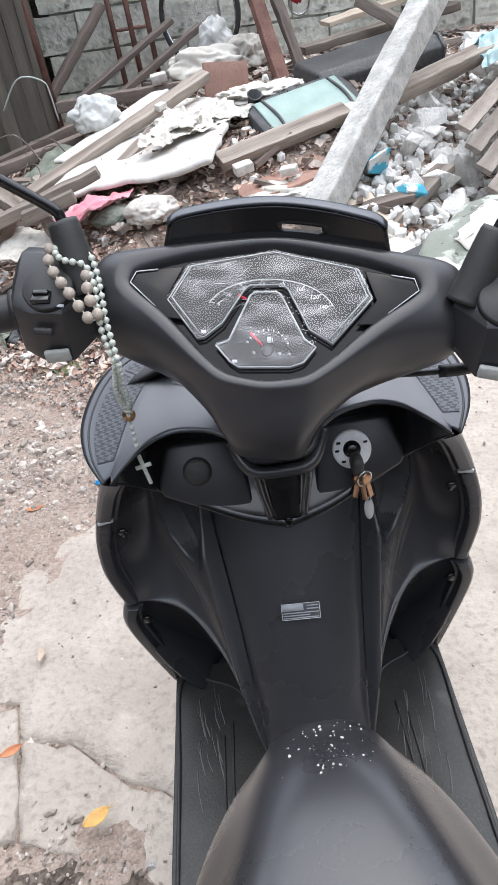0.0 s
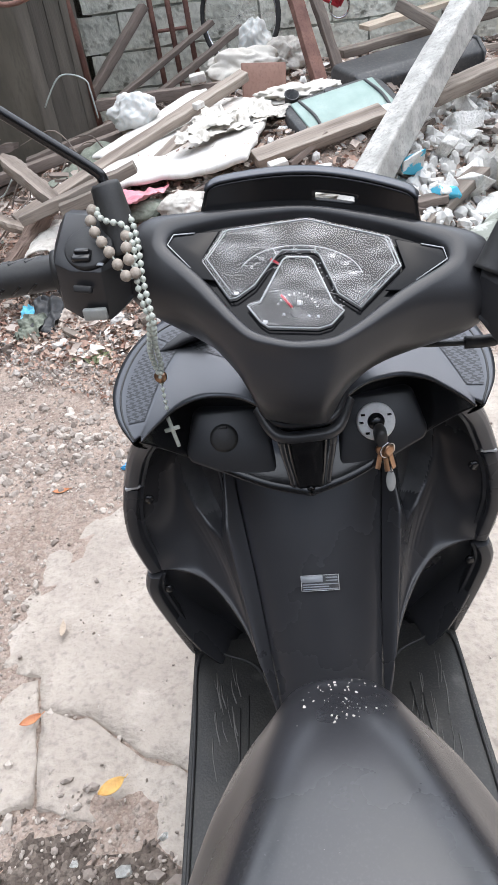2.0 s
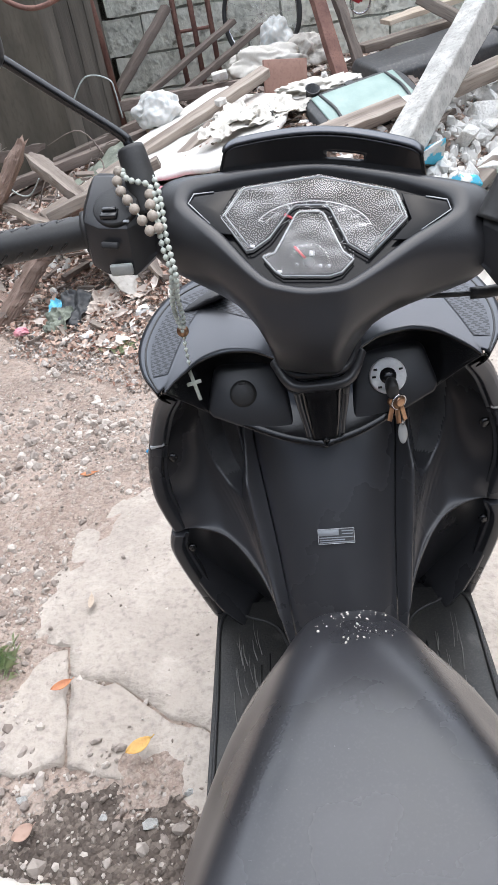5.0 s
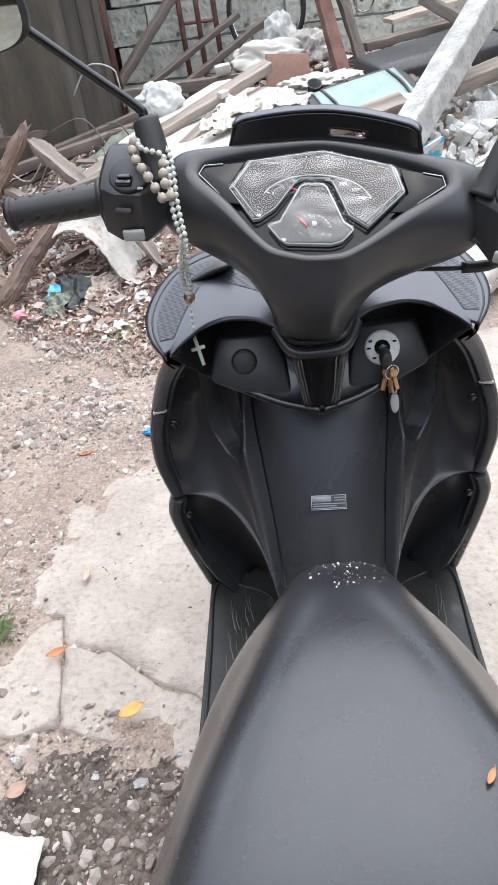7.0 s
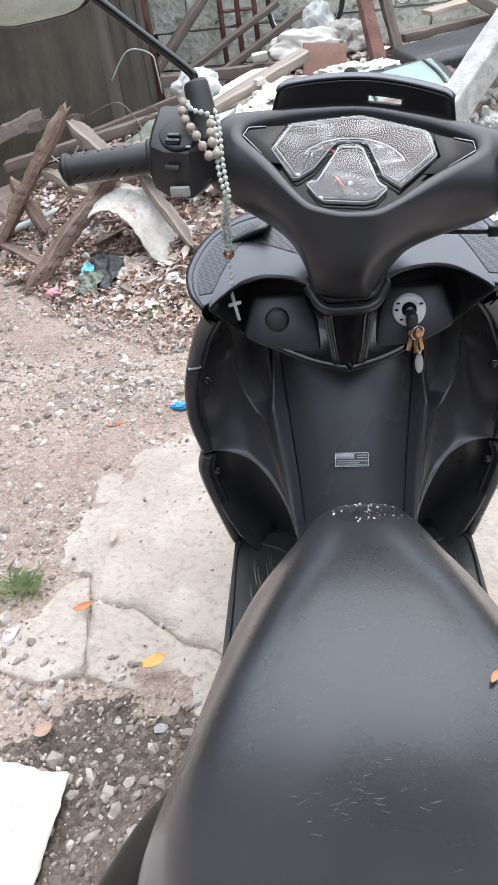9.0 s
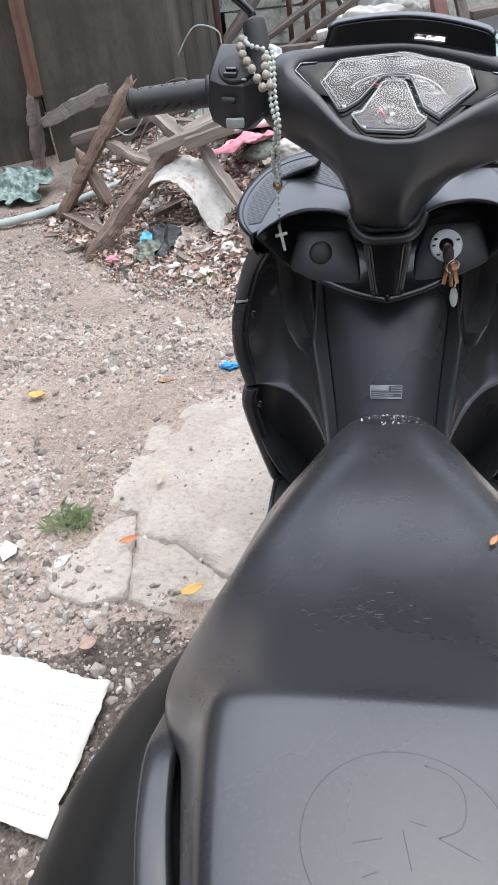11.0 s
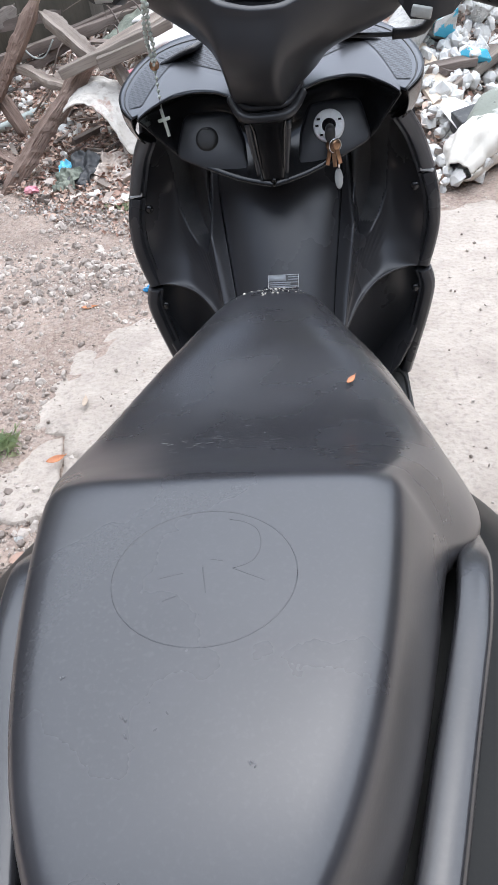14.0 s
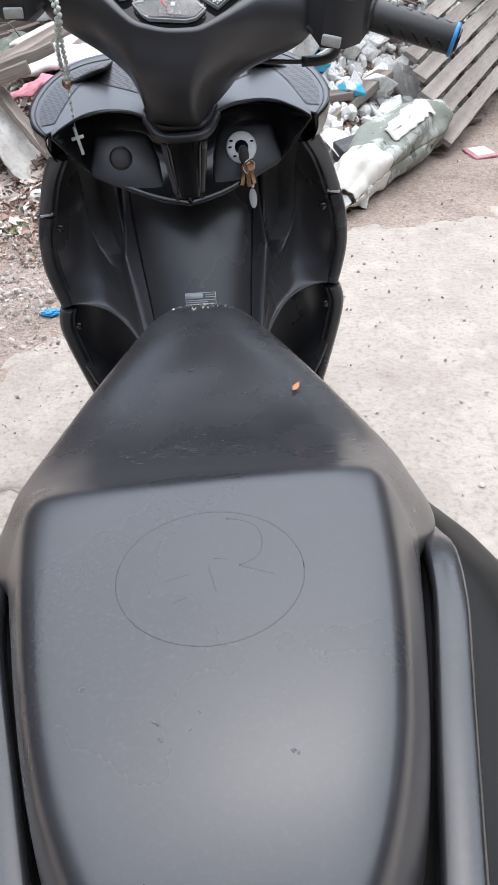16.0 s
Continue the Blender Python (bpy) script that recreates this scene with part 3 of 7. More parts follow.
def build_leg_shield():
    mid = [(0.70, 0.66, 0.100), (0.66, 0.625, 0.098), (0.618, 0.57, 0.0905), (0.572, 0.505, 0.0815), (0.525, 0.44, 0.0745), (0.475, 0.375, 0.068), (0.41, 0.335, 0.064), (0.33, 0.32, 0.062)]

    def tunnel(s, v):
        y, z, w = spline([Vector(p) for p in mid], v)
        x = (2 * s - 1)
        return Vector((x * w, y + 0.022 * x * x + 0.004 * abs(x) ** 12, z - 0.014 * x * x - 0.003 * abs(x) ** 12))
    part("centre_tunnel", grid(tunnel, 36, 36), SATIN, scooter, "matte black tunnel cover", thick=0.005)
    for sd in (1, -1):
        rim = [(0.188, 0.604, 0.738), (0.210, 0.625, 0.70), (0.233, 0.645, 0.641), (0.243, 0.641, 0.60), (0.2465, 0.642, 0.555), (0.243, 0.647, 0.515), (0.236, 0.651, 0.477)]
        seam = [tunnel(1.0, k / 5 * 0.76) + Vector((0.0018, -0.003, 0)) for k in range(6)]
        foot = seam[-1]
        arch = [foot, Vector((0.0835, 0.513, 0.398)), Vector((0.097, 0.548, 0.432)), Vector((0.124, 0.592, 0.458)), Vector((0.158, 0.630, 0.472)), Vector((0.198, 0.646, 0.479)), Vector(rim[-1])]
        top = [seam[0], Vector((0.13, 0.685, 0.69)), Vector((0.16, 0.655, 0.715)), Vector(rim[0])]
        base = coons(top, arch, seam, rim, (0, 0, 0))
        inner_x, inner_z = (0.1225, 0.115, 0.111, 0.109, 0.108), (0.533, 0.552, 0.585, 0.62, 0.70)
        outer_x, outer_z = (0.1225, 0.142, 0.158, 0.170, 0.174, 0.172), (0.533, 0.540, 0.560, 0.592, 0.632, 0.70)
        ease = lambda a: (lambda c: c * c * (3 - 2 * c))(min(max(a, 0.0), 1.0))

        def cheek(s, v):
            """A ridge along the tunnel, then a hollow towards the rim, with the pocket sunk into it."""
            q = base(s, v)
            a = min(max((s - 0.22) / 0.78, 0.0), 1.0)
            q.y += 0.046 * math.sin(math.pi * a ** 0.8) ** 1.2 * math.sin(math.pi * min(max(v, 0.0), 1.0)) ** 0.7
            # fine steps low on the knee side
            w = ease((v - 0.55) / 0.1) * ease((0.9 - v) / 0.1) * ease((s - 0.30) / 0.06) * ease((0.70 - s) / 0.2)
            ph = ((s * 1.25 + v * 0.9) * 13.0) % 1.0
            q.y += 0.0009 * w * (ph if ph < 0.8 else (1 - ph) * 4)
            di = q.x - float(np.interp(q.z, inner_z, inner_x))
            do = float(np.interp(q.z, outer_z, outer_x)) - q.x
            if q.z > 0.533 and di > 0 and do > 0:
                q.y += 0.040 * ease(di / 0.003) * min(do / 0.026, 1.0) * ease((q.z - 0.533) / 0.004)
            return q
        up = part("upper_leg_shield", grid(flip(cheek, sd), 110, 110), SATIN, scooter, "matte black inner leg shield with a sunken pocket", thick=0.004)
        # pocket floor in paler grained grey, standing in for the light on it
        up.data.materials.append(POCKET)
        for f in up.data.polygons:
            c = f.center
            if c.z > 0.548 and np.interp(c.z, inner_z, inner_x) + 0.008 < abs(c.x) < np.interp(c.z, outer_z, outer_x) - 0.001:
                f.material_index = 1
        # the upper trim takes the greyer paint to imitate its bright reflection
        rim_band("rim_trim", rim[:3], sd, up, "satin trim along the shield's upper edge, greyed for its sky reflection", COWL)
        rim_band("rim_trim", [Vector(rim[2]) + Vector((0.001, 0.001, -0.004))] + [Vector(p) for p in rim[3:]], sd, up, "satin black trim along the shield's edge")
        part("trim_clip", box(-0.010, 0.010, -0.002, 0.003, -0.0022, 0.0022), CLEAR_EDGE, up, "pale clip in the trim joint", m=pose(sd * 0.2225, 0.6385, 0.640, 0, sd * 10, 0), bevel=0.0008)
        # lower half, a deep foot recess behind the arch
        lrim = [(0.238, 0.648, 0.474), (0.2465, 0.651, 0.438), (0.240, 0.668, 0.362), (0.221, 0.700, 0.228)]
        well = lambda s, v: (lambda o, i: i.lerp(o, s) + Vector((0, 0.075 * math.sin(math.pi * s ** 1.3) ** 0.6, 0.02 * (1 - s) * (1 - v))))(spline(lrim, v), Vector((0.058, 0.53 + 0.11 * v, 0.40 - 0.20 * v)))
        low = part("lower_leg_shield", grid(flip(well, sd), 40, 30), SATIN, scooter, "matte black foot recess", thick=0.004)
        rim_band("rim_trim", lrim, sd, low, "satin black trim along the foot recess")
        for p in ((0.207, 0.641, 0.616), (0.2165, 0.651, 0.437)):
            part("screw", revolve([(0, -0.004), (0.006, -0.004), (0.007, 0), (0.003, 0.001), (0, 0.001)], 14, "y"), GLOSSY, up, m=pose(sd * p[0], p[1] + 0.002, p[2]))
    # warning sticker with unreadable lines
    st = part("sticker", box(-0.026, 0.026, -0.0108, 0.0108, 0, 0.0006), DARK_TUB, scooter, "small black and silver warning sticker", m=pose(0.0, 0.5655, 0.5132, 53, 0, -3) @ Matrix.Scale(0.93, 4), bevel=0.0002)
    part("sticker_field", box(-0.025, 0.004, 0.001, 0.0098, 0.0006, 0.0009), GREY_PRINT, st)
    for k in range(3):
        part("text_bar", box(-0.024, 0.024 - 0.012 * (k == 1), -0.0092 + 0.0033 * k, -0.0078 + 0.0033 * k, 0.0006, 0.0009), GREY_PRINT, st)
    for k in range(2):
        part("text_bar", box(0.008, 0.024, 0.002 + 0.004 * k, 0.0036 + 0.004 * k, 0.0006, 0.0009), GREY_PRINT, st)
    for a, b, c, d in ((-0.0258, 0.0258, 0.0102, 0.0108), (-0.0258, 0.0258, -0.0108, -0.0102), (-0.0258, -0.0252, -0.0108, 0.0108), (0.0252, 0.0258, -0.0108, 0.0108)):
        part("sticker_border", box(a, b, c, d, 0.0006, 0.001), WHITE_PRINT, st)


EAR_RIM = [(0.045, 0.715, 0.832), (0.09, 0.733, 0.834), (0.138, 0.725, 0.829), (0.175, 0.700, 0.818), (0.197, 0.668, 0.806), (0.207, 0.623, 0.793), (0.198, 0.575, 0.786), (0.177, 0.534, 0.781)]
EAR_RIDGE = [(0.045, 0.616, 0.794), (0.075, 0.634, 0.800), (0.10, 0.650, 0.806), (0.125, 0.663, 0.811), (0.139, 0.640, 0.806), (0.151, 0.605, 0.797), (0.161, 0.572, 0.789), (0.170, 0.543, 0.782)]
EAR_LIP = [(0.045, 0.572, 0.783), (0.066, 0.585, 0.788), (0.088, 0.590, 0.790), (0.109, 0.590, 0.790), (0.131, 0.580, 0.789), (0.148, 0.562, 0.786), (0.160, 0.548, 0.783), (0.169, 0.536, 0.779)]


def ear_point(s, v):
    """The shelf beside the handlebar: rim at v = 0, crease at 0.5, lip at 1."""
    a, b, c = spline(EAR_RIM, s), spline(EAR_RIDGE, s), spline(EAR_LIP, s)
    return a.lerp(b, 2 * v) if v < 0.5 else b.lerp(c, 2 * v - 1)


def build_front():
    for sd in (1, -1):
        m = lambda s, v: flip(ear_point, sd)(s, v)
        ear = part("upper_cowl", grid(m, 56, 24), COWL, scooter, "satin grey-black upper cowl with carbon-look film", thick=0.003)
        lift = Vector((0, -0.0005, 0.0022))
        for a, b in ((0.06, 0.425), (0.445, 0.90)):
            part("carbon_film", grid(lambda s, v: m(a + (b - a) * s, 0.15 + 0.30 * v) + lift, 20, 8), CARBON, ear, "black carbon-weave film")
        part("groove", tube([m(k / 40, 0.085) + Vector((0, 0, 0.0012)) for k in range(41)], 0.0014, 6), RUBBER, ear)
        # outer wall below the rim, and the dark hollow under the lip
        part("cowl_side", grid(lambda s, v: m(s, 0.0) + Vector((sd * (0.004 * math.sin(math.pi * v) - 0.010 * v + 0.012 * v * s ** 4), 0.058 * v * s ** 3, -0.05 * v)), 40, 6), GLOSSY, ear, "gloss black outer wall of the cowl", thick=0.002)
        low_edge = [(0.0, 0.556, 0.667), (0.045, 0.566, 0.675), (0.09, 0.582, 0.689), (0.134, 0.600, 0.705), (0.152, 0.578, 0.735), (0.164, 0.553, 0.762), (0.170, 0.538, 0.777)]

        def fascia(s, v):
            """The dark hollow face between the cowl's lip and the lower edge."""
            a, b = ear_point(s, 1.0), spline(low_edge, s)
            q = a.lerp(b, v)
            q.y += 0.046 * (1 - s ** 3) * math.sin(math.pi * v ** 0.75) ** 0.8
            return Vector((sd * q.x, q.y, q.z))
        part("fascia", grid(fascia, 36, 24), GLOSSY, ear, "black hollow front panel", thick=0.003)
        part("fascia_lip", grid(lambda s, v: fascia(s, 1.0) + Vector((0, 0.045 * v, -0.010 * v + 0.006 * v * v)), 36, 5), MATTE, ear, thick=0.002)
        pod = [(x, z, 0.6 * (z - 0.725)) for x, z in ((0.054, 0.752), (0.118, 0.753), (0.126, 0.748), (0.138, 0.712), (0.134, 0.704), (0.085, 0.684), (0.032, 0.668), (0.040, 0.72))]
        part("switch_pod", plate(pod, 0.604, 0.05, sd), MATTE, scooter, "matte black panel", bevel=0.004)
        part("stem_rib", tube([(sd * 0.0275, 0.541, 0.758), (sd * 0.0255, 0.545, 0.735), (sd * 0.0215, 0.551, 0.705), (sd * 0.0195, 0.555, 0.685)], 0.0042, 8, 10, 0.003, flat=0.7), SATIN, scooter, "raised rib beside the luggage hook")
    for k, (dy, dz, r) in enumerate(((0.0, 0.0, 0.0065), (0.008, 0.010, 0.005), (0.015, 0.019, 0.0045))):
        v_line = [(-0.047, 0.566, 0.784), (-0.030, 0.537, 0.769), (0.0, 0.533, 0.7665), (0.030, 0.537, 0.769), (0.047, 0.566, 0.784)]
        part("collar", tube([(x * (1 - 0.04 * k), y + dy, z + dz) for x, y, z in v_line], r, 10, 36), MATTE, scooter, "stepped black collar below the handlebar cover" if k == 0 else "")
    stem = [[(x, y, z) for x, y in ((-w, y0 + 0.008), (-w * 0.8, y0), (w * 0.8, y0), (w, y0 + 0.008), (w, 0.64), (-w, 0.64))] for z, w, y0 in ((0.772, 0.030, 0.545), (0.760, 0.029, 0.541), (0.745, 0.026, 0.551), (0.71, 0.022, 0.557), (0.675, 0.018, 0.561), (0.664, 0.016, 0.57))]
    part("column_cover", tube([(0, 0.66, 0.72), (0, 0.63, 0.80), (0, 0.61, 0.86)], 0.030, 16), SATIN, scooter)
    part("hook_base", loft(stem), GLOSSY, scooter, "black luggage hook base", bevel=0.003)
    part("hook_bolt", revolve([(0, -0.002), (0.0028, -0.002), (0.0036, 0), (0, 0)], 14, "y"), GLOSSY, scooter, m=pose(0, 0.561, 0.674))
    # socket cap
    cap = part("socket_cap", revolve([(0, -0.004), (0.012, -0.004), (0.0155, -0.002), (0.0165, 0.001), (0.0185, 0.0015), (0.019, 0.006), (0, 0.006)], 32, "y"), RUBBER, scooter, "round black rubber socket cap", m=pose(-0.0925, 0.6035, 0.7255, -31, 0, 0))
    part("cap_tab", box(-0.005, 0.005, -0.005, -0.002, 0.011, 0.0145), RUBBER, cap, bevel=0.001)
    lock = part("ignition_lock", revolve([(0.011, -0.004), (0.0195, -0.006), (0.0215, -0.004), (0.0215, 0.008), (0.0, 0.008), (0.0, 0.002), (0.011, 0.002)], 40, "y"), WHITE_RING, scooter, "white-ringed ignition lock with marks", m=pose(0.080, 0.603, 0.7265, -31, 0, 0))
    part("barrel", revolve([(0, -0.006), (0.009, -0.006), (0.0105, -0.002), (0.0105, 0.004), (0, 0.004)], 24, "y"), GLOSSY, lock)
    for a in (0.4, 2.6, 3.14, 4.0):
        part("mark", box(-0.0022, 0.0022, -0.0068, -0.0055, -0.0012, 0.0012), GLOSSY, lock, m=pose(0.0165 * math.cos(a), 0, 0.0165 * math.sin(a)))
    # apron that closes the front, mudguard, wheels and tail
    prof = [(0.828, 0.10), (0.81, 0.155), (0.775, 0.190), (0.70, 0.205), (0.62, 0.232), (0.56, 0.246), (0.48, 0.238), (0.38, 0.232), (0.28, 0.2), (0.22, 0.16)]
    part("front_apron", grid(lambda s, v: (lambda z, w: Vector(((2 * s - 1) * w, 0.665 + 0.30 * (1 - abs(2 * s - 1) ** 2.2) ** 0.7 * (0.55 + 0.45 * math.sin(math.pi * v)), z)))(*spline([(a, b, 0) for a, b in prof], v)[:2]), 24, 20), SATIN, scooter, thick=0.006)
    part("floorboard", box(-0.216, 0.216, 0.02, 0.735, 0.15, 0.226), TEXTURED, scooter, bevel=0.01)
    for sd in (1, -1):
        x0, x1 = sd * 0.080, sd * 0.2155
        mat = part("floor_mat", box(min(x0, x1), max(x0, x1), 0.03, 0.712, 0.227, 0.234), MAT, scooter, "scuffed black rubber floor mat", bevel=0.002)
        rim = [(sd * 0.09, 0.60, 0.235), (sd * 0.11, 0.65, 0.235), (sd * 0.15, 0.675, 0.235), (sd * 0.206, 0.682, 0.235), (sd * 0.207, 0.5, 0.235), (sd * 0.207, 0.06, 0.235)]
        part("mat_bead", tube(rim, 0.003, 8, 30), RUBBER, mat)
        for k in range(2):
            part("mat_groove", tube([(sd * (0.125 + 0.014 * k), 0.60 - 0.02 * k, 0.235), (sd * (0.128 + 0.012 * k), 0.45, 0.235), (sd * (0.12 + 0.014 * k), 0.2, 0.235)], 0.0016, 6, 8), RUBBER, mat)
        mrng = random.Random(3 + sd)
        for k in range(16):
            x, y, l = mrng.uniform(0.115, 0.175), mrng.uniform(0.44, 0.62), mrng.uniform(0.02, 0.08)
            part("mat_scuff", tube([(sd * x, y, 0.2345), (sd * (x + 0.006), y + 0.5 * l, 0.2346), (sd * (x + 0.008), y + l, 0.2345)], mrng.uniform(0.0003, 0.0011), 4), MAT_WEAR, mat)
    under = [[(x * w, y, z0 + (z1 - z0) * k) for x, k in ((-1, 0), (-1.05, 0.5), (-0.8, 1), (0.8, 1), (1.05, 0.5), (1, 0))] for y, w, z0, z1 in ((0.44, 0.055, 0.20, 0.30), (0.37, 0.06, 0.2, 0.50), (0.32, 0.065, 0.2, 0.56), (0.2, 0.09, 0.2, 0.575), (0.05, 0.13, 0.25, 0.58), (-0.1, 0.13, 0.3, 0.62), (-0.35, 0.08, 0.42, 0.66))]
    part("under_seat_cover", loft(under), SATIN, scooter, sub=1)


def build_tail():
    for sd in (1, -1):
        rows = [(0.18, 0.11, 0.42, 0.56), (0.10, 0.165, 0.42, 0.59), (0.03, 0.208, 0.43, 0.61), (-0.03, 0.230, 0.44, 0.625), (-0.10, 0.245, 0.45, 0.64), (-0.18, 0.246, 0.47, 0.65), (-0.27, 0.205, 0.50, 0.66), (-0.36, 0.155, 0.53, 0.67), (-0.46, 0.11, 0.57, 0.68), (-0.60, 0.05, 0.61, 0.69)]
        fn = lambda s, v: (lambda y, w, z0, z1: Vector((sd * w * float(np.interp(s, (0, 0.25, 0.4, 0.55, 0.75, 1.0), (0.42, 0.76, 0.95, 1.085, 1.03, 0.66))), y, float(np.interp(s, (0, 0.25, 0.4, 0.55, 0.75, 1.0), (z1, z1 - 0.012, z1 - 0.045, z1 - 0.10, z1 - 0.15, z0))))))(*[sum(c) for c in zip(*[[x * k for x in r] for r, k in _blend(rows, v)])])
        part("side_cover", grid(fn, 20, 26), BODY, scooter, "satin black tail side cover", thick=0.006, sub=1)
        line = [(0.160, -0.045, 0.628), (0.157, -0.085, 0.655), (0.152, -0.120, 0.680), (0.143, -0.165, 0.690), (0.132, -0.205, 0.692), (0.119, -0.25, 0.693), (0.102, -0.31, 0.694), (0.078, -0.39, 0.697), (0.045, -0.455, 0.70), (0.0, -0.475, 0.70)]
        rings = []
        for k in range(33):
            q = spline(line, k / 32)
            d = spline(line, min(k / 32 + 0.02, 1)) - spline(line, max(k / 32 - 0.02, 0))
            side = Vector((d.y, -d.x, 0)).normalized()
            if side.x < 0:
                side = -side
            w = 0.0112
            rings.append([(sd * (q.x + side.x * a * w), q.y + side.y * a * w, q.z + b) for a, b in ((-1, -0.016), (-0.98, -0.004), (-0.85, -0.0005), (0.1, 0.001), (0.75, -0.001), (0.95, -0.005), (1.05, -0.016))])
        part("grab_rail", loft(rings), RAIL, scooter, "black painted metal grab rail", bevel=0.0012)
    part("tail_cover", loft([[(x * w, y, z0 + (z1 - z0) * k) for x, k in ((-1, 0.3), (-0.85, 0.9), (0, 1), (0.85, 0.9), (1, 0.3), (0, 0))] for y, w, z0, z1 in ((-0.30, 0.10, 0.45, 0.66), (-0.45, 0.09, 0.52, 0.68), (-0.58, 0.06, 0.58, 0.70), (-0.64, 0.03, 0.62, 0.69))]), SATIN, scooter, sub=1)
    for y, x in ((0.93, 0.0), (-0.33, 0.0)):
        wheel = part("wheel", torus(0.225, 0.05, 40, 12, "x"), TYRE, scooter, "black tubeless tyre", m=pose(x, y, 0.277))
        part("rim", revolve([(0.0, -0.03), (0.04, -0.03), (0.04, -0.012), (0.165, -0.02), (0.185, -0.03), (0.185, 0.03), (0.165, 0.02), (0.04, 0.012), (0.04, 0.03), (0, 0.03)], 28, "x"), SATIN, wheel)
    part("front_mudguard", grid(lambda s, v: Vector(((2 * s - 1) * 0.07, 0.93 + (0.30 - 0.02 * (2 * s - 1) ** 2) * math.cos(0.35 + 1.9 * v), 0.277 + (0.30 - 0.02 * (2 * s - 1) ** 2) * math.sin(0.35 + 1.9 * v))), 6, 16), SATIN, scooter, thick=0.004)
    for sd in (1, -1):
        part("fork_leg", tube([(sd * 0.075, 0.93, 0.277), (sd * 0.07, 0.78, 0.60)], 0.016, 12), GLOSSY, scooter)
        part("stand_leg", tube([(sd * 0.06, 0.02, 0.22), (sd * 0.13, -0.05, 0.012)], 0.011, 10), GLOSSY, scooter)
    part("engine_case", box(-0.13, 0.06, -0.40, 0.0, 0.19, 0.36), SATIN, scooter, bevel=0.03)
    part("steering_column", tube([(0, 0.80, 0.55), (0.005, 0.60, 0.86)], 0.03, 12), SATIN, scooter)


def _blend(rows, v):
    s = min(max(v, 0), 0.9999) * (len(rows) - 1)
    i = int(s)
    f = s - i
    f2 = f * f * (3 - 2 * f)
    return [(rows[i], 1 - f2), (rows[i + 1], f2)]


def outline(half, n):
    """A mirrored closed outline at height n, with extra points that keep its corners firm."""
    ring = [(x, y) for x, y in half] + [(-x, y) for x, y in half[::-1] if x > 1e-6]
    out = []
    for (x0, y0), (x1, y1) in zip(ring, ring[1:] + ring[:1]):
        for k in (0.0, 0.5):
            out.append((x0 + (x1 - x0) * k, y0 + (y1 - y0) * k, n))
    return out


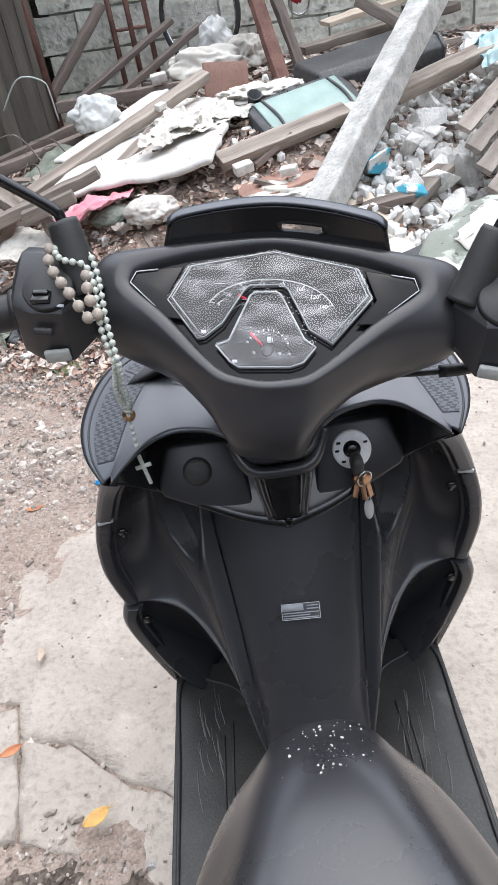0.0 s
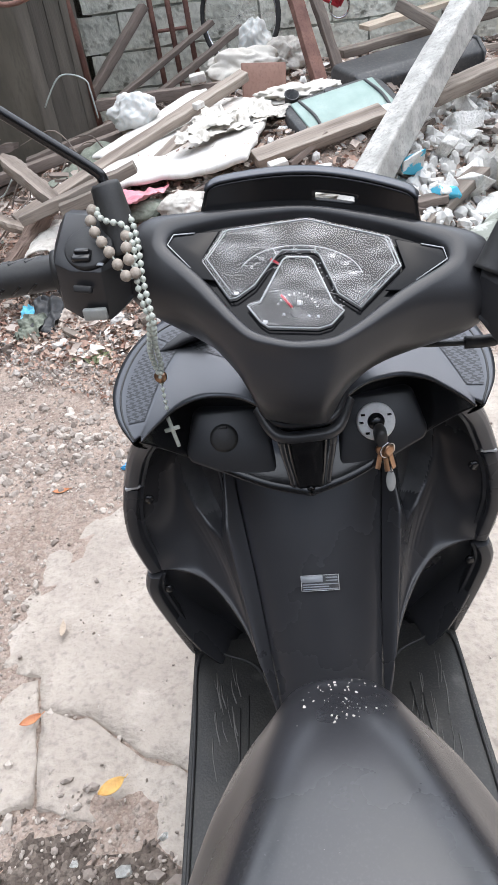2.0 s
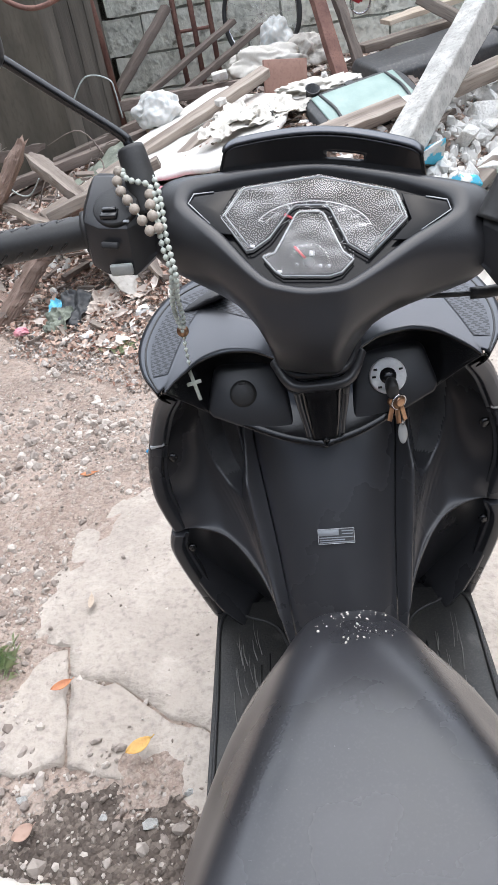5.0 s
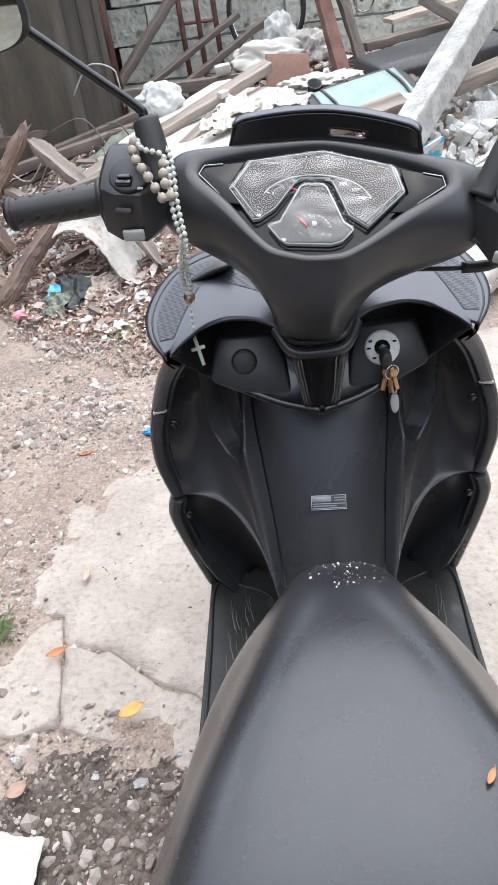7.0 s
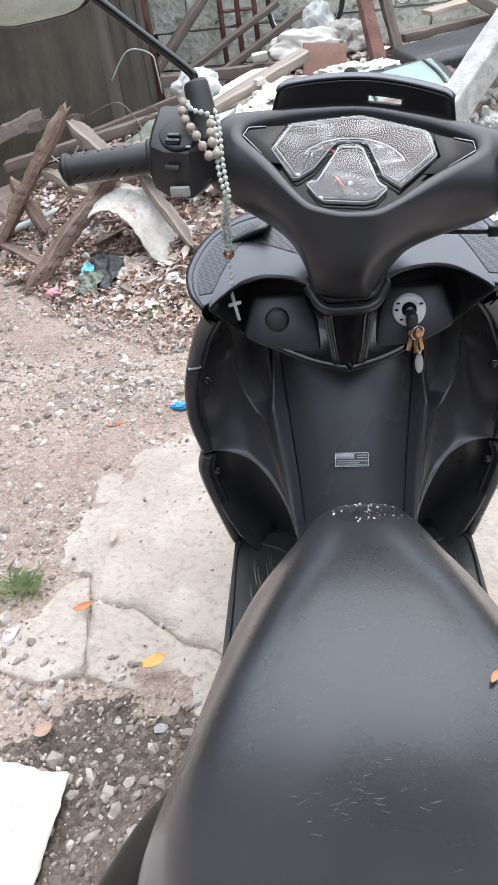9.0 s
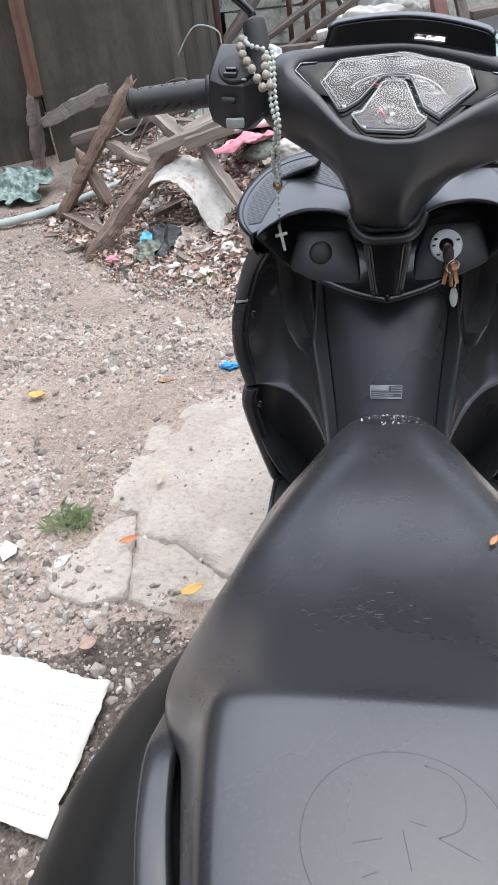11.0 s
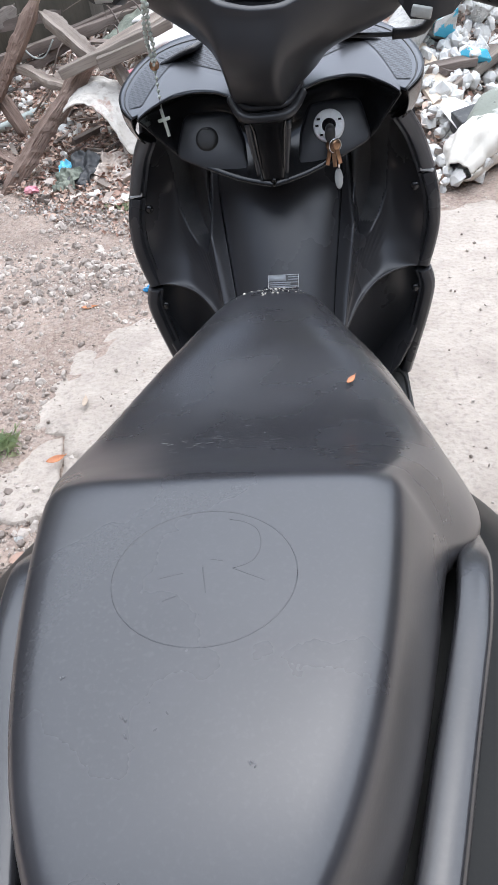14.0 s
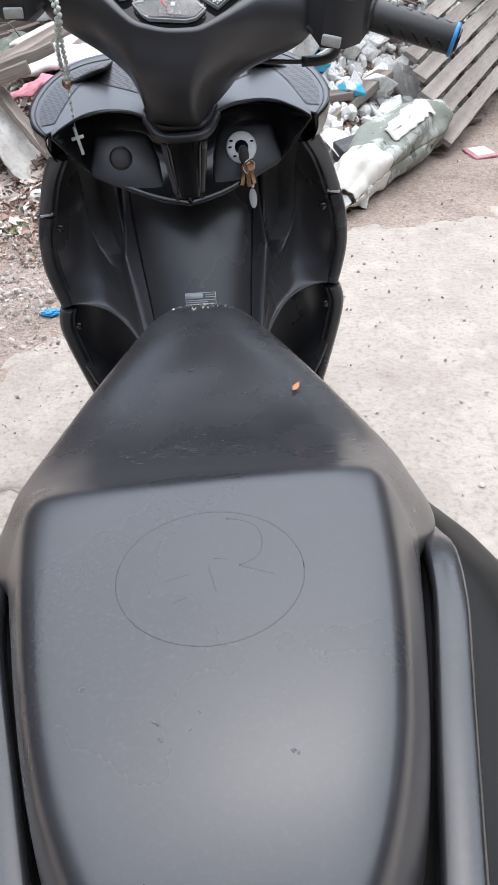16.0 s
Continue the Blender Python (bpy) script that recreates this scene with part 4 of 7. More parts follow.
def build_handlebar():
    R = [(-0.014, [(0, -0.070), (0.030, -0.066), (0.048, -0.053), (0.082, -0.017), (0.120, 0.0145), (0.117, 0.024), (0.072, 0.038), (0, 0.052)]),
         (0.000, [(0, -0.0735), (0.033, -0.068), (0.051, -0.054), (0.086, -0.0175), (0.127, 0.0145), (0.123, 0.028), (0.075, 0.043), (0, 0.056)]),
         (0.005, [(0, -0.0755), (0.034, -0.0695), (0.053, -0.0545), (0.088, -0.018), (0.1295, 0.014), (0.126, 0.031), (0.076, 0.047), (0, 0.060)]),
         (0.0056, [(0, -0.082), (0.037, -0.0765), (0.060, -0.0585), (0.099, -0.022), (0.141, 0.0095), (0.1385, 0.040), (0.08, 0.053), (0, 0.064)]),
         (0.0035, [(0, -0.084), (0.038, -0.0785), (0.062, -0.0595), (0.101, -0.024), (0.144, 0.0075), (0.142, 0.043), (0.08, 0.055), (0, 0.066)]),
         (-0.005, [(0, -0.0885), (0.039, -0.083), (0.070, -0.0600), (0.109, -0.030), (0.164, -0.008), (0.168, 0.052), (0.08, 0.064), (0, 0.072)]),
         (-0.030, [(0, -0.115), (0.034, -0.112), (0.062, -0.080), (0.104, -0.046), (0.172, -0.028), (0.176, 0.050), (0.08, 0.068), (0, 0.076)]),
         (-0.060, [(0, -0.120), (0.030, -0.117), (0.044, -0.090), (0.078, -0.055), (0.165, -0.022), (0.168, 0.036), (0.08, 0.05), (0, 0.055)]),
         (-0.095, [(0, -0.115), (0.031, -0.112), (0.039, -0.092), (0.054, -0.060), (0.09, -0.02), (0.09, 0.01), (0.06, 0.02), (0, 0.025)]),
         (-0.125, [(0, -0.103), (0.033, -0.100), (0.039, -0.086), (0.048, -0.060), (0.07, -0.025), (0.07, 0.005), (0.05, 0.014), (0, 0.018)]),
         (-0.145, [(0, -0.088), (0.034, -0.085), (0.039, -0.076), (0.044, -0.060), (0.06, -0.025), (0.06, 0.005), (0.05, 0.012), (0, 0.016)])]
    cover = part("handlebar_cover", loft([outline(h, n) for n, h in R]), MATTE, scooter, "matte black handlebar cover", m=BAR, sub=2)
    # visor: a raked blade with a folded-back top edge and a slot through it
    def visor(s, v):
        x = 2 * s - 1
        ax = abs(x)
        corner = max(ax - 0.88, 0.0) / 0.12
        bot = Vector((0.106 * x, 0.046 + 0.016 * (1 - ax ** 2), -0.016))
        top = Vector((0.096 * x, 0.070 + 0.019 * (1 - ax ** 1.8) - 0.003 * corner ** 2, 0.016 - 0.003 * corner ** 2))
        return bot.lerp(top, v)
    blade = grid(visor, 44, 16)
    blade.faces.ensure_lookup_table()
    slot = [blade.faces[j * 44 + i] for j in (8, 9) for i in range(23, 31)]
    bmesh.ops.delete(blade, geom=slot, context="FACES")
    vs = part("visor", blade, GLOSSY, cover, "gloss black meter visor", thick=0.004)
    part("visor_lip", grid(lambda s, v: visor(s, 1.0) + Vector((0, 0.010 * v - 0.002, 0.003 + 0.0008 * math.sin(math.pi * v) - 0.003 * v)), 44, 4), COWL, vs, "satin top edge of the visor", thick=0.003)
    # side wings of the dash
    for sd in (1, -1):
        part("wing_lens", plateuv([(0.089, -0.019), (0.127, 0.0145), (0.1225, 0.026), (0.079, 0.033), (0.090, 0.004), (0.074, -0.020)], 0.001, 0.003, sd), WING, cover, "gloss black wing panel", bevel=0.001)
        part("wing_frame", tube([(sd * 0.100, -0.0085, 0.0035), (sd * 0.1255, 0.0145, 0.0035), (sd * 0.1215, 0.0255, 0.0035), (sd * 0.102, 0.0285, 0.0035)], 0.0007, 6), CLEAR_EDGE, cover)
    return cover


def plateuv(pts, n0, n1, sd=1):
    bm = bmesh.new()
    f = bm.faces.new([bm.verts.new((sd * x, y, n0)) for x, y in pts])
    ext = bmesh.ops.extrude_face_region(bm, geom=[f])
    bmesh.ops.translate(bm, verts=[g for g in ext["geom"] if isinstance(g, bmesh.types.BMVert)], vec=(0, 0, n1 - n0))
    return bm


def raised_lens(pts, n0, n1, edge):
    """A clear cap with a sloping border."""
    bm = bmesh.new()
    f = bm.faces.new([bm.verts.new((x, y, n0)) for x, y in pts])
    bmesh.ops.inset_region(bm, faces=[f], thickness=edge, depth=0.0, use_even_offset=True)
    for v in f.verts:
        v.co.z = n1
    return bm


def build_meter():
    rim = [(0, -0.0735), (0.033, -0.068), (0.051, -0.054), (0.086, -0.0175), (0.127, 0.0145), (0.123, 0.028), (0.075, 0.043), (0, 0.056)]
    meter = part("instrument_panel", plateuv(rim + [(-x, y) for x, y in rim[:0:-1] if x > 0], -0.012, -0.003), WING, scooter, "analogue instrument panel under a scratched clear lens", m=BAR, smooth=False)
    fork = [(0.0348, -0.0256), (0.0141, 0.0131), (0.0087, 0.0169), (-0.0189, 0.0154), (-0.0235, 0.011), (-0.0398, -0.0219), (-0.0541, -0.0359)]
    crown = [(-0.0604, -0.0374), (-0.0905, -0.001), (-0.0755, 0.0325), (-0.001, 0.0495), (0.0745, 0.034), (0.0868, 0.0058), (0.055, -0.0381)]
    tongue = [(-0.0436, -0.0431), (-0.0328, -0.0384), (-0.0178, 0.0054), (-0.0141, 0.0086), (0.0044, 0.0096), (0.0086, 0.007), (0.0307, -0.0342), (0.041, -0.0418), (0.0316, -0.0561), (0.021, -0.0606), (-0.0224, -0.0626), (-0.0304, -0.0577)]
    for pts in (crown + fork, tongue):
        part("dial", plateuv(pts, -0.003, -0.0015), DIAL, meter, "dark grey dial face", smooth=False)
        cap = part("lens", raised_lens(pts, 0.002, 0.0065, 0.0042), LENS, meter, "clear scratched lens", smooth=False)
        cap.visible_shadow = False
        if sum(p.normal.z for p in cap.data.polygons) < 0:
            cap.data.flip_normals()
    loop = lambda pts, f, n: [(x * f, y * f, n) for x, y in pts]
    part("lens_edge", tube(loop(crown, 0.945, 0.0068), 0.0007, 6), CLEAR_EDGE, meter, "clear bright lens edge")
    part("lens_edge", tube(loop(crown, 0.995, 0.0024), 0.0008, 6), CLEAR_EDGE, meter)
    part("lens_edge", tube([(x, y, 0.0032) for x, y in [(0.055, -0.0381)] + fork + [(-0.0604, -0.0374)]], 0.0008, 6), CLEAR_EDGE, meter)
    part("lens_edge", tube([(x, y, 0.0028) for x, y in tongue + tongue[:1]], 0.0009, 6), CLEAR_EDGE, meter)
    rng = random.Random(6)
    for k in range(46):
        x, y, a = rng.uniform(-0.08, -0.02), rng.uniform(-0.015, 0.030), rng.choice((-0.12, 0.12, 0.6)) + rng.uniform(-0.2, 0.2)
        if k > 20:
            x, y = rng.uniform(-0.03, 0.06), rng.uniform(-0.045, 0.032)
        l = rng.uniform(0.003, 0.013)
        part("scratch", tube([(x, y, 0.0067), (x + l * math.cos(a), y + l * math.sin(a), 0.0067)], rng.uniform(0.0001, 0.00022), 4), SCRATCH, meter)
    for k in range(26):
        t = rng.random()
        x, y = 0.0112 + 0.030 * t + rng.uniform(-0.003, 0.003), 0.010 - 0.045 * t + rng.uniform(-0.003, 0.003)
        part("fleck", box(-0.0005, 0.0005, -0.0004, 0.0004, -0.0029, -0.0024), SCRATCH, meter, m=pose(x, y, 0, 0, 0, rng.uniform(0, 90)))
    # speed scale: an arc of bright ticks with small numerals
    arc = lambda a, r: (1.3 * r * math.cos(a), -0.010 + 0.8 * r * math.sin(a))
    part("scale_line", tube([(*arc(radians(165 - k * 150 / 30), 0.043), -0.0012) for k in range(31)], 0.0005, 4), WHITE_PRINT, meter)
    for k in range(29):
        a = radians(163 - k * 146 / 28)
        r1 = 0.0395 if k % 4 == 0 else 0.0415
        part("tick", tube([(*arc(a, 0.043), -0.0011), (*arc(a, r1), -0.0011)], 0.0005, 4), WHITE_PRINT, meter)
    for k, word in enumerate(("0", "20", "40", "60", "80", "100", "120", "140")):
        x, y = arc(radians(163 - k * 146 / 7), 0.0365)
        cu = bpy.data.curves.new("numeral", "FONT")
        cu.body, cu.size, cu.align_x, cu.align_y = word, 0.0052, "CENTER", "CENTER"
        cu.materials.append(WHITE_PRINT)
        src = bpy.data.objects.new("numeral", cu)
        ob = new("numeral", bpy.data.meshes.new_from_object(src))
        bpy.data.objects.remove(src)
        ob.parent, ob.matrix_basis = meter, pose(x, y, -0.0012)
    part("needle", tube([(-0.0215, 0.0035, -0.0008), (-0.029, 0.0075, -0.0008)], 0.0013, 6), RED, meter, "red pointer")
    part("needle", tube([(-0.0045, -0.040, -0.0008), (-0.0155, -0.0285, -0.0008)], 0.0012, 6), RED, meter, "red fuel pointer")
    part("hub", revolve([(0, 0.002), (0.0048, 0.002), (0.0056, 0), (0, 0)], 20), POCKET, meter, "grey pointer hub", m=pose(0, -0.0446, -0.0012))
    for k in range(11):
        a = radians(158 - k * 136 / 10)
        part("tick", tube([(0.0175 * math.cos(a), -0.0446 + 0.0185 * math.sin(a), -0.0011), (0.0195 * math.cos(a), -0.0446 + 0.0205 * math.sin(a), -0.0011)], 0.0005, 4), WHITE_PRINT, meter)
    pump = part("symbol", box(-0.0022, 0.0012, -0.0026, 0.0026, -0.0014, -0.0009), WHITE_PRINT, meter, "white fuel pump symbol", m=pose(0.0015, -0.0345, 0))
    part("nozzle", box(0.0016, 0.0026, -0.0022, 0.0016, -0.0014, -0.0009), WHITE_PRINT, pump)
    for x, y in ((-0.0267, -0.0558), (-0.056, -0.029)):
        part("symbol", box(-0.0022, 0.0022, -0.0015, 0.0015, -0.0014, -0.0009), WHITE_PRINT, meter, m=pose(x, y, 0))
    for x in (-0.011, 0.011, 0.019):
        part("lamp_dot", revolve([(0, 0.0004), (0.0014, 0.0004), (0.0014, 0), (0, 0)], 12), GREY_PRINT, meter, m=pose(x, -0.047 - 0.0001, -0.0013))


CABLE = [(0.060, 0.585, 0.842), (0.098, 0.560, 0.844), (0.160, 0.556, 0.840), (0.196, 0.556, 0.842), (0.215, 0.575, 0.862)]
JOINT = (SCOOT @ BAR).inverted() @ Vector((-0.245, 0.577, 1.104))


def build_controls():
    for sd in (-1, 1):
        side = "left" if sd < 0 else "right"
        c = lambda x, y, n: (sd * x, y, n)
        rings = []
        for x, y0, y1, n0, n1 in ((0.155, -0.020, 0.032, -0.042, 0.002), (0.168, -0.034, 0.038, -0.050, 0.010), (0.178, -0.047, 0.041, -0.052, 0.017), (0.206, -0.048, 0.045, -0.050, 0.018), (0.224, -0.040, 0.047, -0.046, 0.016), (0.231, -0.028, 0.040, -0.040, 0.008), (0.234, -0.024, 0.016, -0.036, 0.0)):
            rings.append([c(x, y, n) for y, n in ((y0, n0 * 0.62), (y0 + 0.004, (n0 + n1) / 2 - 0.006), (y0 + 0.022, n1 - 0.003), (y0 + 0.034, n1), (y1 - 0.012, n1), (y1, n1 - 0.010), (y1 - 0.004, n0 + 0.012), (y1 - 0.02, n0), (y0 + 0.02, n0))])
        sw = part("switch_housing", loft(rings), MATTE, scooter, "black switch housing with grey buttons", m=BAR, bevel=0.003)
        part("switch_plate", revolve([(0, 0.002), (0.021, 0.002), (0.0225, 0.0005), (0.0225, -0.004), (0, -0.004)], 32), TEXTURED, sw, m=pose(sd * 0.193, -0.002, 0.0178, -2, 0, 0))
        if sd < 0:
            part("dimmer_switch", box(-0.0085, 0.0085, -0.0065, 0.0065, 0, 0.006), GLOSSY, sw, "black rocker switch", m=pose(-0.196, -0.014, 0.0175, -18, 0, 4), bevel=0.0015)
            part("switch_cap", box(-0.007, 0.007, 0.0, 0.005, 0.005, 0.0085), GLOSSY, sw, m=pose(-0.196, -0.014, 0.0175, -18, 0, 4), bevel=0.001)
            for dy in (0.012, -0.006):
                part("symbol", box(-0.003, 0.003, -0.0016, 0.0016, 0, 0.0006), GREY_PRINT, sw, m=pose(-0.178, dy - 0.014, 0.0195, -10, 0, 0))
            part("indicator_switch", box(-0.009, 0.009, -0.003, 0.003, 0, 0.007), TEXTURED, sw, m=pose(-0.196, -0.040, 0.002, -60, 0, 0), bevel=0.002)
        part("push_button", box(-0.0115, 0.0115, -0.006, 0.006, 0, 0.006), BUTTON, sw, "light grey push button", m=pose(sd * 0.190, -0.0455, -0.022, 62, 0, sd * -8), bevel=0.002)
        if sd > 0:
            part("indicator_switch", box(-0.009, 0.009, -0.005, 0.005, 0, 0.006), GLOSSY, sw, m=pose(0.196, -0.02, 0.017, -12, 0, 0), bevel=0.002)
        # grip with diagonal grooves
        a, b = Vector(c(0.232, -0.004, -0.020)), Vector(c(0.336, -0.032, -0.020))
        grip = part("grip", tube([a, a.lerp(b, 0.03), a.lerp(b, 0.5), a.lerp(b, 0.95), b], 0.0168, 20), RUBBER, scooter, "ribbed black rubber grip", m=BAR)
        part("grip_flange", tube([a.lerp(b, -0.02), a.lerp(b, 0.05)], 0.0205, 20), RUBBER, grip)
        part("end_ring", tube([a.lerp(b, 0.95), a.lerp(b, 0.995)], 0.0185, 20), BLUE if sd > 0 else RUBBER, grip, "blue end ring" if sd > 0 else "")
        part("bar_end", tube([a.lerp(b, 0.99), a.lerp(b, 1.03)], 0.013, 16), GLOSSY, grip)
        for k in range(5):
            for turn in (0.6, 2.7, 4.8):
                q = a.lerp(b, 0.18 + 0.15 * k)
                pts = []
                for h in range(5):
                    g = turn + 0.16 * h
                    pts.append(q + (b - a) * (0.030 * h) + Vector((0, math.cos(g), math.sin(g))) * 0.0158)
                part("grip_rib", tube(pts, 0.0020, 6, 8), GLOSSY, grip)
        # mirror
        boot = part("mirror", tube([c(0.165, 0.006, -0.002), c(0.168, 0.014, 0.004), c(0.176, 0.035, 0.020), c(0.183, 0.052, 0.033), c(0.1838, 0.0535, 0.0340)], 0.0178, 18, 8, 0.0124), RUBBER, scooter, "rear-view mirror on a thin black stalk in a rubber boot", m=BAR)
        joint = JOINT if sd < 0 else Vector((-JOINT.x, JOINT.y, JOINT.z))
        part("stalk", tube([Vector(c(0.180, 0.046, 0.029)), Vector(c(0.1845, 0.0555, 0.0365)), Vector(c(0.192, 0.0605, 0.045)), joint.lerp(Vector(c(0.192, 0.0605, 0.045)), 0.5), joint, joint + Vector((sd * 0.022, 0.004, 0.016))], 0.0050, 10, 30), GLOSSY, boot, "thin black stalk")
        hd = Matrix.Translation(joint + Vector((sd * 0.063, -0.004, 0.031))) @ pose(0, 0, 0, 62, sd * 7, sd * -10)
        rim = [(0.066 * abs(math.cos(a)) ** 0.5 * math.copysign(1, math.cos(a)), 0.044 * abs(math.sin(a)) ** 0.55 * math.copysign(1, math.sin(a))) for a in (2 * math.pi * k / 32 for k in range(32))]
        part("mirror_back", loft([[(x * f, y * f, z) for x, y in rim] for f, z in ((0.95, 0.006), (1.0, 0.003), (1.0, -0.004), (0.85, -0.02), (0.5, -0.03))]), SATIN, boot, m=hd)
        part("mirror_glass", loft([[(x * f, y * f, z) for x, y in rim] for f, z in ((0.94, 0.0065), (0.94, 0.0075))]), MIRROR, boot, "mirror glass", m=hd, smooth=False)
    part("throttle_cable", tube(CABLE, 0.0028, 8, 20), RUBBER, scooter, "thin black throttle cable")
    part("cable_sleeve", tube(CABLE[2:], 0.0062, 10, 8), RUBBER, scooter)


SEAT_TOP = build_seat()
build_leg_shield()
build_front()
build_tail()
build_handlebar()
build_meter()
build_controls()


# ---- ground and rubble mound ----
BASE_X = (-4, -2.4, -1.5, -0.72, 0.1, 0.5, 1.15, 2, 4)
BASE_Y = (4.2, 3.7, 2.75, 2.2, 2.1, 2.2, 3.2, 4.5, 6)


def mound(x, y):
    """Height of the ground at a place: a slight fall to one side and the heap in front of the wall."""
    d = (y - float(np.interp(x, BASE_X, BASE_Y))) / 1.5
    d = min(max(d, 0.0), 1.0)
    k = float(np.interp(x, (-3, -2, -1.2, -0.6), (0.12, 0.2, 0.32, 0.42)))
    return 0.061 * max(min(x, 0.0), -2.0) + k * d * d * (3 - 2 * d)


def ground_z(x, y):
    return mound(x, y) + 0.010 * noise.noise((x * 2.1, y * 2.1, 0)) + 0.007 * noise.noise((x * 9, y * 9, 3)) + 0.006 * noise.noise((x * 24, y * 24, 7))


def build_ground():
    def axis(lo, hi, a, b, fine, coarse):
        out, v = [], lo
        while v < hi:
            out.append(v)
            v += fine if a <= v < b else coarse
        return out + [hi]
    xs, ys = axis(-60, 60, -3.5, 3.0, 0.03, 2.5), axis(-60, 60, -1.5, 6.5, 0.03, 2.5)
    verts = [(x, y, ground_z(x, y) - 0.012) for y in ys for x in xs]
    n = len(xs)
    faces = [(j * n + i, j * n + i + 1, (j + 1) * n + i + 1, (j + 1) * n + i) for j in range(len(ys) - 1) for i in range(n - 1)]
    me = bpy.data.meshes.new("ground")
    me.from_pydata(verts, [], faces)
    me.materials.append(DIRT)
    me.polygons.foreach_set("use_smooth", [True] * len(me.polygons))
    return tagged(new("ground", me), "bare brown dirt ground with gravel and a debris heap", "ground", kind="structure")


def slab(pts, worn, z=-0.001, drop=0.05, rough=0.013, seed=0, cell=0.06, name="concrete_slab", label="cracked worn concrete paving slab"):
    """A paving piece that follows the ground; it sinks under the dirt along its worn edges (numbers of the sides)."""
    rng = random.Random(seed)
    ring, sunk = [], []
    for i, ((x0, y0), (x1, y1)) in enumerate(zip(pts, pts[1:] + pts[:1])):
        n = min(max(2, int(math.hypot(x1 - x0, y1 - y0) / 0.03)), 40)
        if i in worn:
            sunk.append((Vector((x0, y0)), Vector((x1, y1))))
        for k in range(n):
            x, y = x0 + (x1 - x0) * k / n, y0 + (y1 - y0) * k / n
            w = rough * (noise.noise((x * 14, y * 14, seed)) + 0.6 * noise.noise((x * 45, y * 45, seed)))
            ring.append((x + w, y - w))
    bm = bmesh.new()
    f = bm.faces.new([bm.verts.new((x, y, 0)) for x, y in ring])
    bmesh.ops.triangulate(bm, faces=[f])
    for _ in range(6):
        bmesh.ops.subdivide_edges(bm, edges=[e for e in bm.edges if e.calc_length() > cell and not e.is_boundary and e.verts[0].co.y > -0.8], cuts=1)
        bmesh.ops.triangulate(bm, faces=bm.faces)
        bmesh.ops.beautify_fill(bm, faces=bm.faces, edges=[e for e in bm.edges if not e.is_boundary])

    def away(p):
        best = 9.0
        for a, b in sunk:
            ab = b - a
            t = min(max((p - a).dot(ab) / ab.length_squared, 0), 1)
            best = min(best, (p - a - ab * t).length)
        return best
    for v in bm.verts:
        x, y = v.co.x, v.co.y
        d = min(max(away(Vector((x, y))) + 0.07 * noise.noise((x * 9, y * 9, seed)) + 0.035 * noise.noise((x * 27, y * 27, seed)), 0.0) / 0.16, 1.0)
        v.co.z = 0.061 * max(min(x, 0), -2) + (z + 0.018) * d - 0.018 + 0.005 * noise.noise((x * 5, y * 5, seed)) + 0.003 * noise.noise((x * 17, y * 17, seed))
    ext = bmesh.ops.extrude_edge_only(bm, edges=[e for e in bm.edges if e.is_boundary])
    for g in ext["geom"]:
        if isinstance(g, bmesh.types.BMVert):
            g.co.z -= drop
    return tagged(part(name, bm, CONCRETE), label, "paving", kind="structure")


build_ground()
slab([(-0.66, 1.42), (-0.40, 1.46), (-0.1, 1.75), (0.3, 2.0), (0.9, 2.12), (1.5, 2.25), (2.6, 2.5), (2.6, -3.0), (-0.15, -3.0), (-0.15, 0.48), (-0.25, 0.603), (-0.285, 0.626), (-0.36, 0.650), (-0.42, 0.695), (-0.49, 0.740), (-0.597, 0.758), (-0.62, 0.84), (-0.70, 0.862), (-0.80, 0.90), (-0.80, 1.03), (-0.76, 1.22)], (0, 1, 2, 3, 4, 5, 18, 19, 20), seed=1)
slab([(-0.285, 0.618), (-0.25, 0.592), (-0.158, 0.475), (-0.158, 0.20), (-0.25, 0.33), (-0.33, 0.43), (-0.40, 0.53), (-0.48, 0.54), (-0.55, 0.56), (-0.562, 0.62), (-0.592, 0.750), (-0.49, 0.732), (-0.425, 0.687), (-0.36, 0.642)], (4, 5), z=-0.002, rough=0.020, seed=2, cell=0.03)
slab([(-0.628, 0.832), (-0.600, 0.745), (-0.572, 0.62), (-0.562, 0.565), (-0.66, 0.545), (-0.76, 0.575), (-0.82, 0.70), (-0.74, 0.845)], (6,), z=-0.003, rough=0.024, seed=3, cell=0.03)


def soil_patch():
    """Darker damp earth below the broken slab edge."""
    def fn(s, v):
        x, y = -1.25 + 1.12 * s, -0.5 + 1.06 * v
        edge = min(s, 1 - s, v, 1 - v) * 6 + 0.8 * noise.noise((x * 5, y * 5, 2)) + 0.4 * noise.noise((x * 14, y * 14, 5))
        return Vector((x, y, ground_z(x, y) - 0.012 + min(edge - 0.5, 0.4) * 0.009))
    return tagged(part("dark_soil", grid(fn, 60, 56), SOIL), "dark damp soil beside the broken slab edge", "soil", kind="structure")


soil_patch()


def scatter(name, material, label, category, count, place, size, verts_of, seed, tint=True):
    """Many small pieces in one mesh."""
    rng = random.Random(seed)
    V, F = [], []
    for _ in range(count):
        x, y, dz = place(rng)
        vs, fs = verts_of(rng, size(rng))
        o = len(V)
        V += [(x + a, y + b, ground_z(x, y) - 0.012 + dz + c) for a, b, c in vs]
        F += [tuple(o + i for i in f) for f in fs]
    me = bpy.data.meshes.new(name)
    me.from_pydata(V, [], F)
    me.materials.append(material)
    return tagged(new(name, me), label, category, kind="stuff")


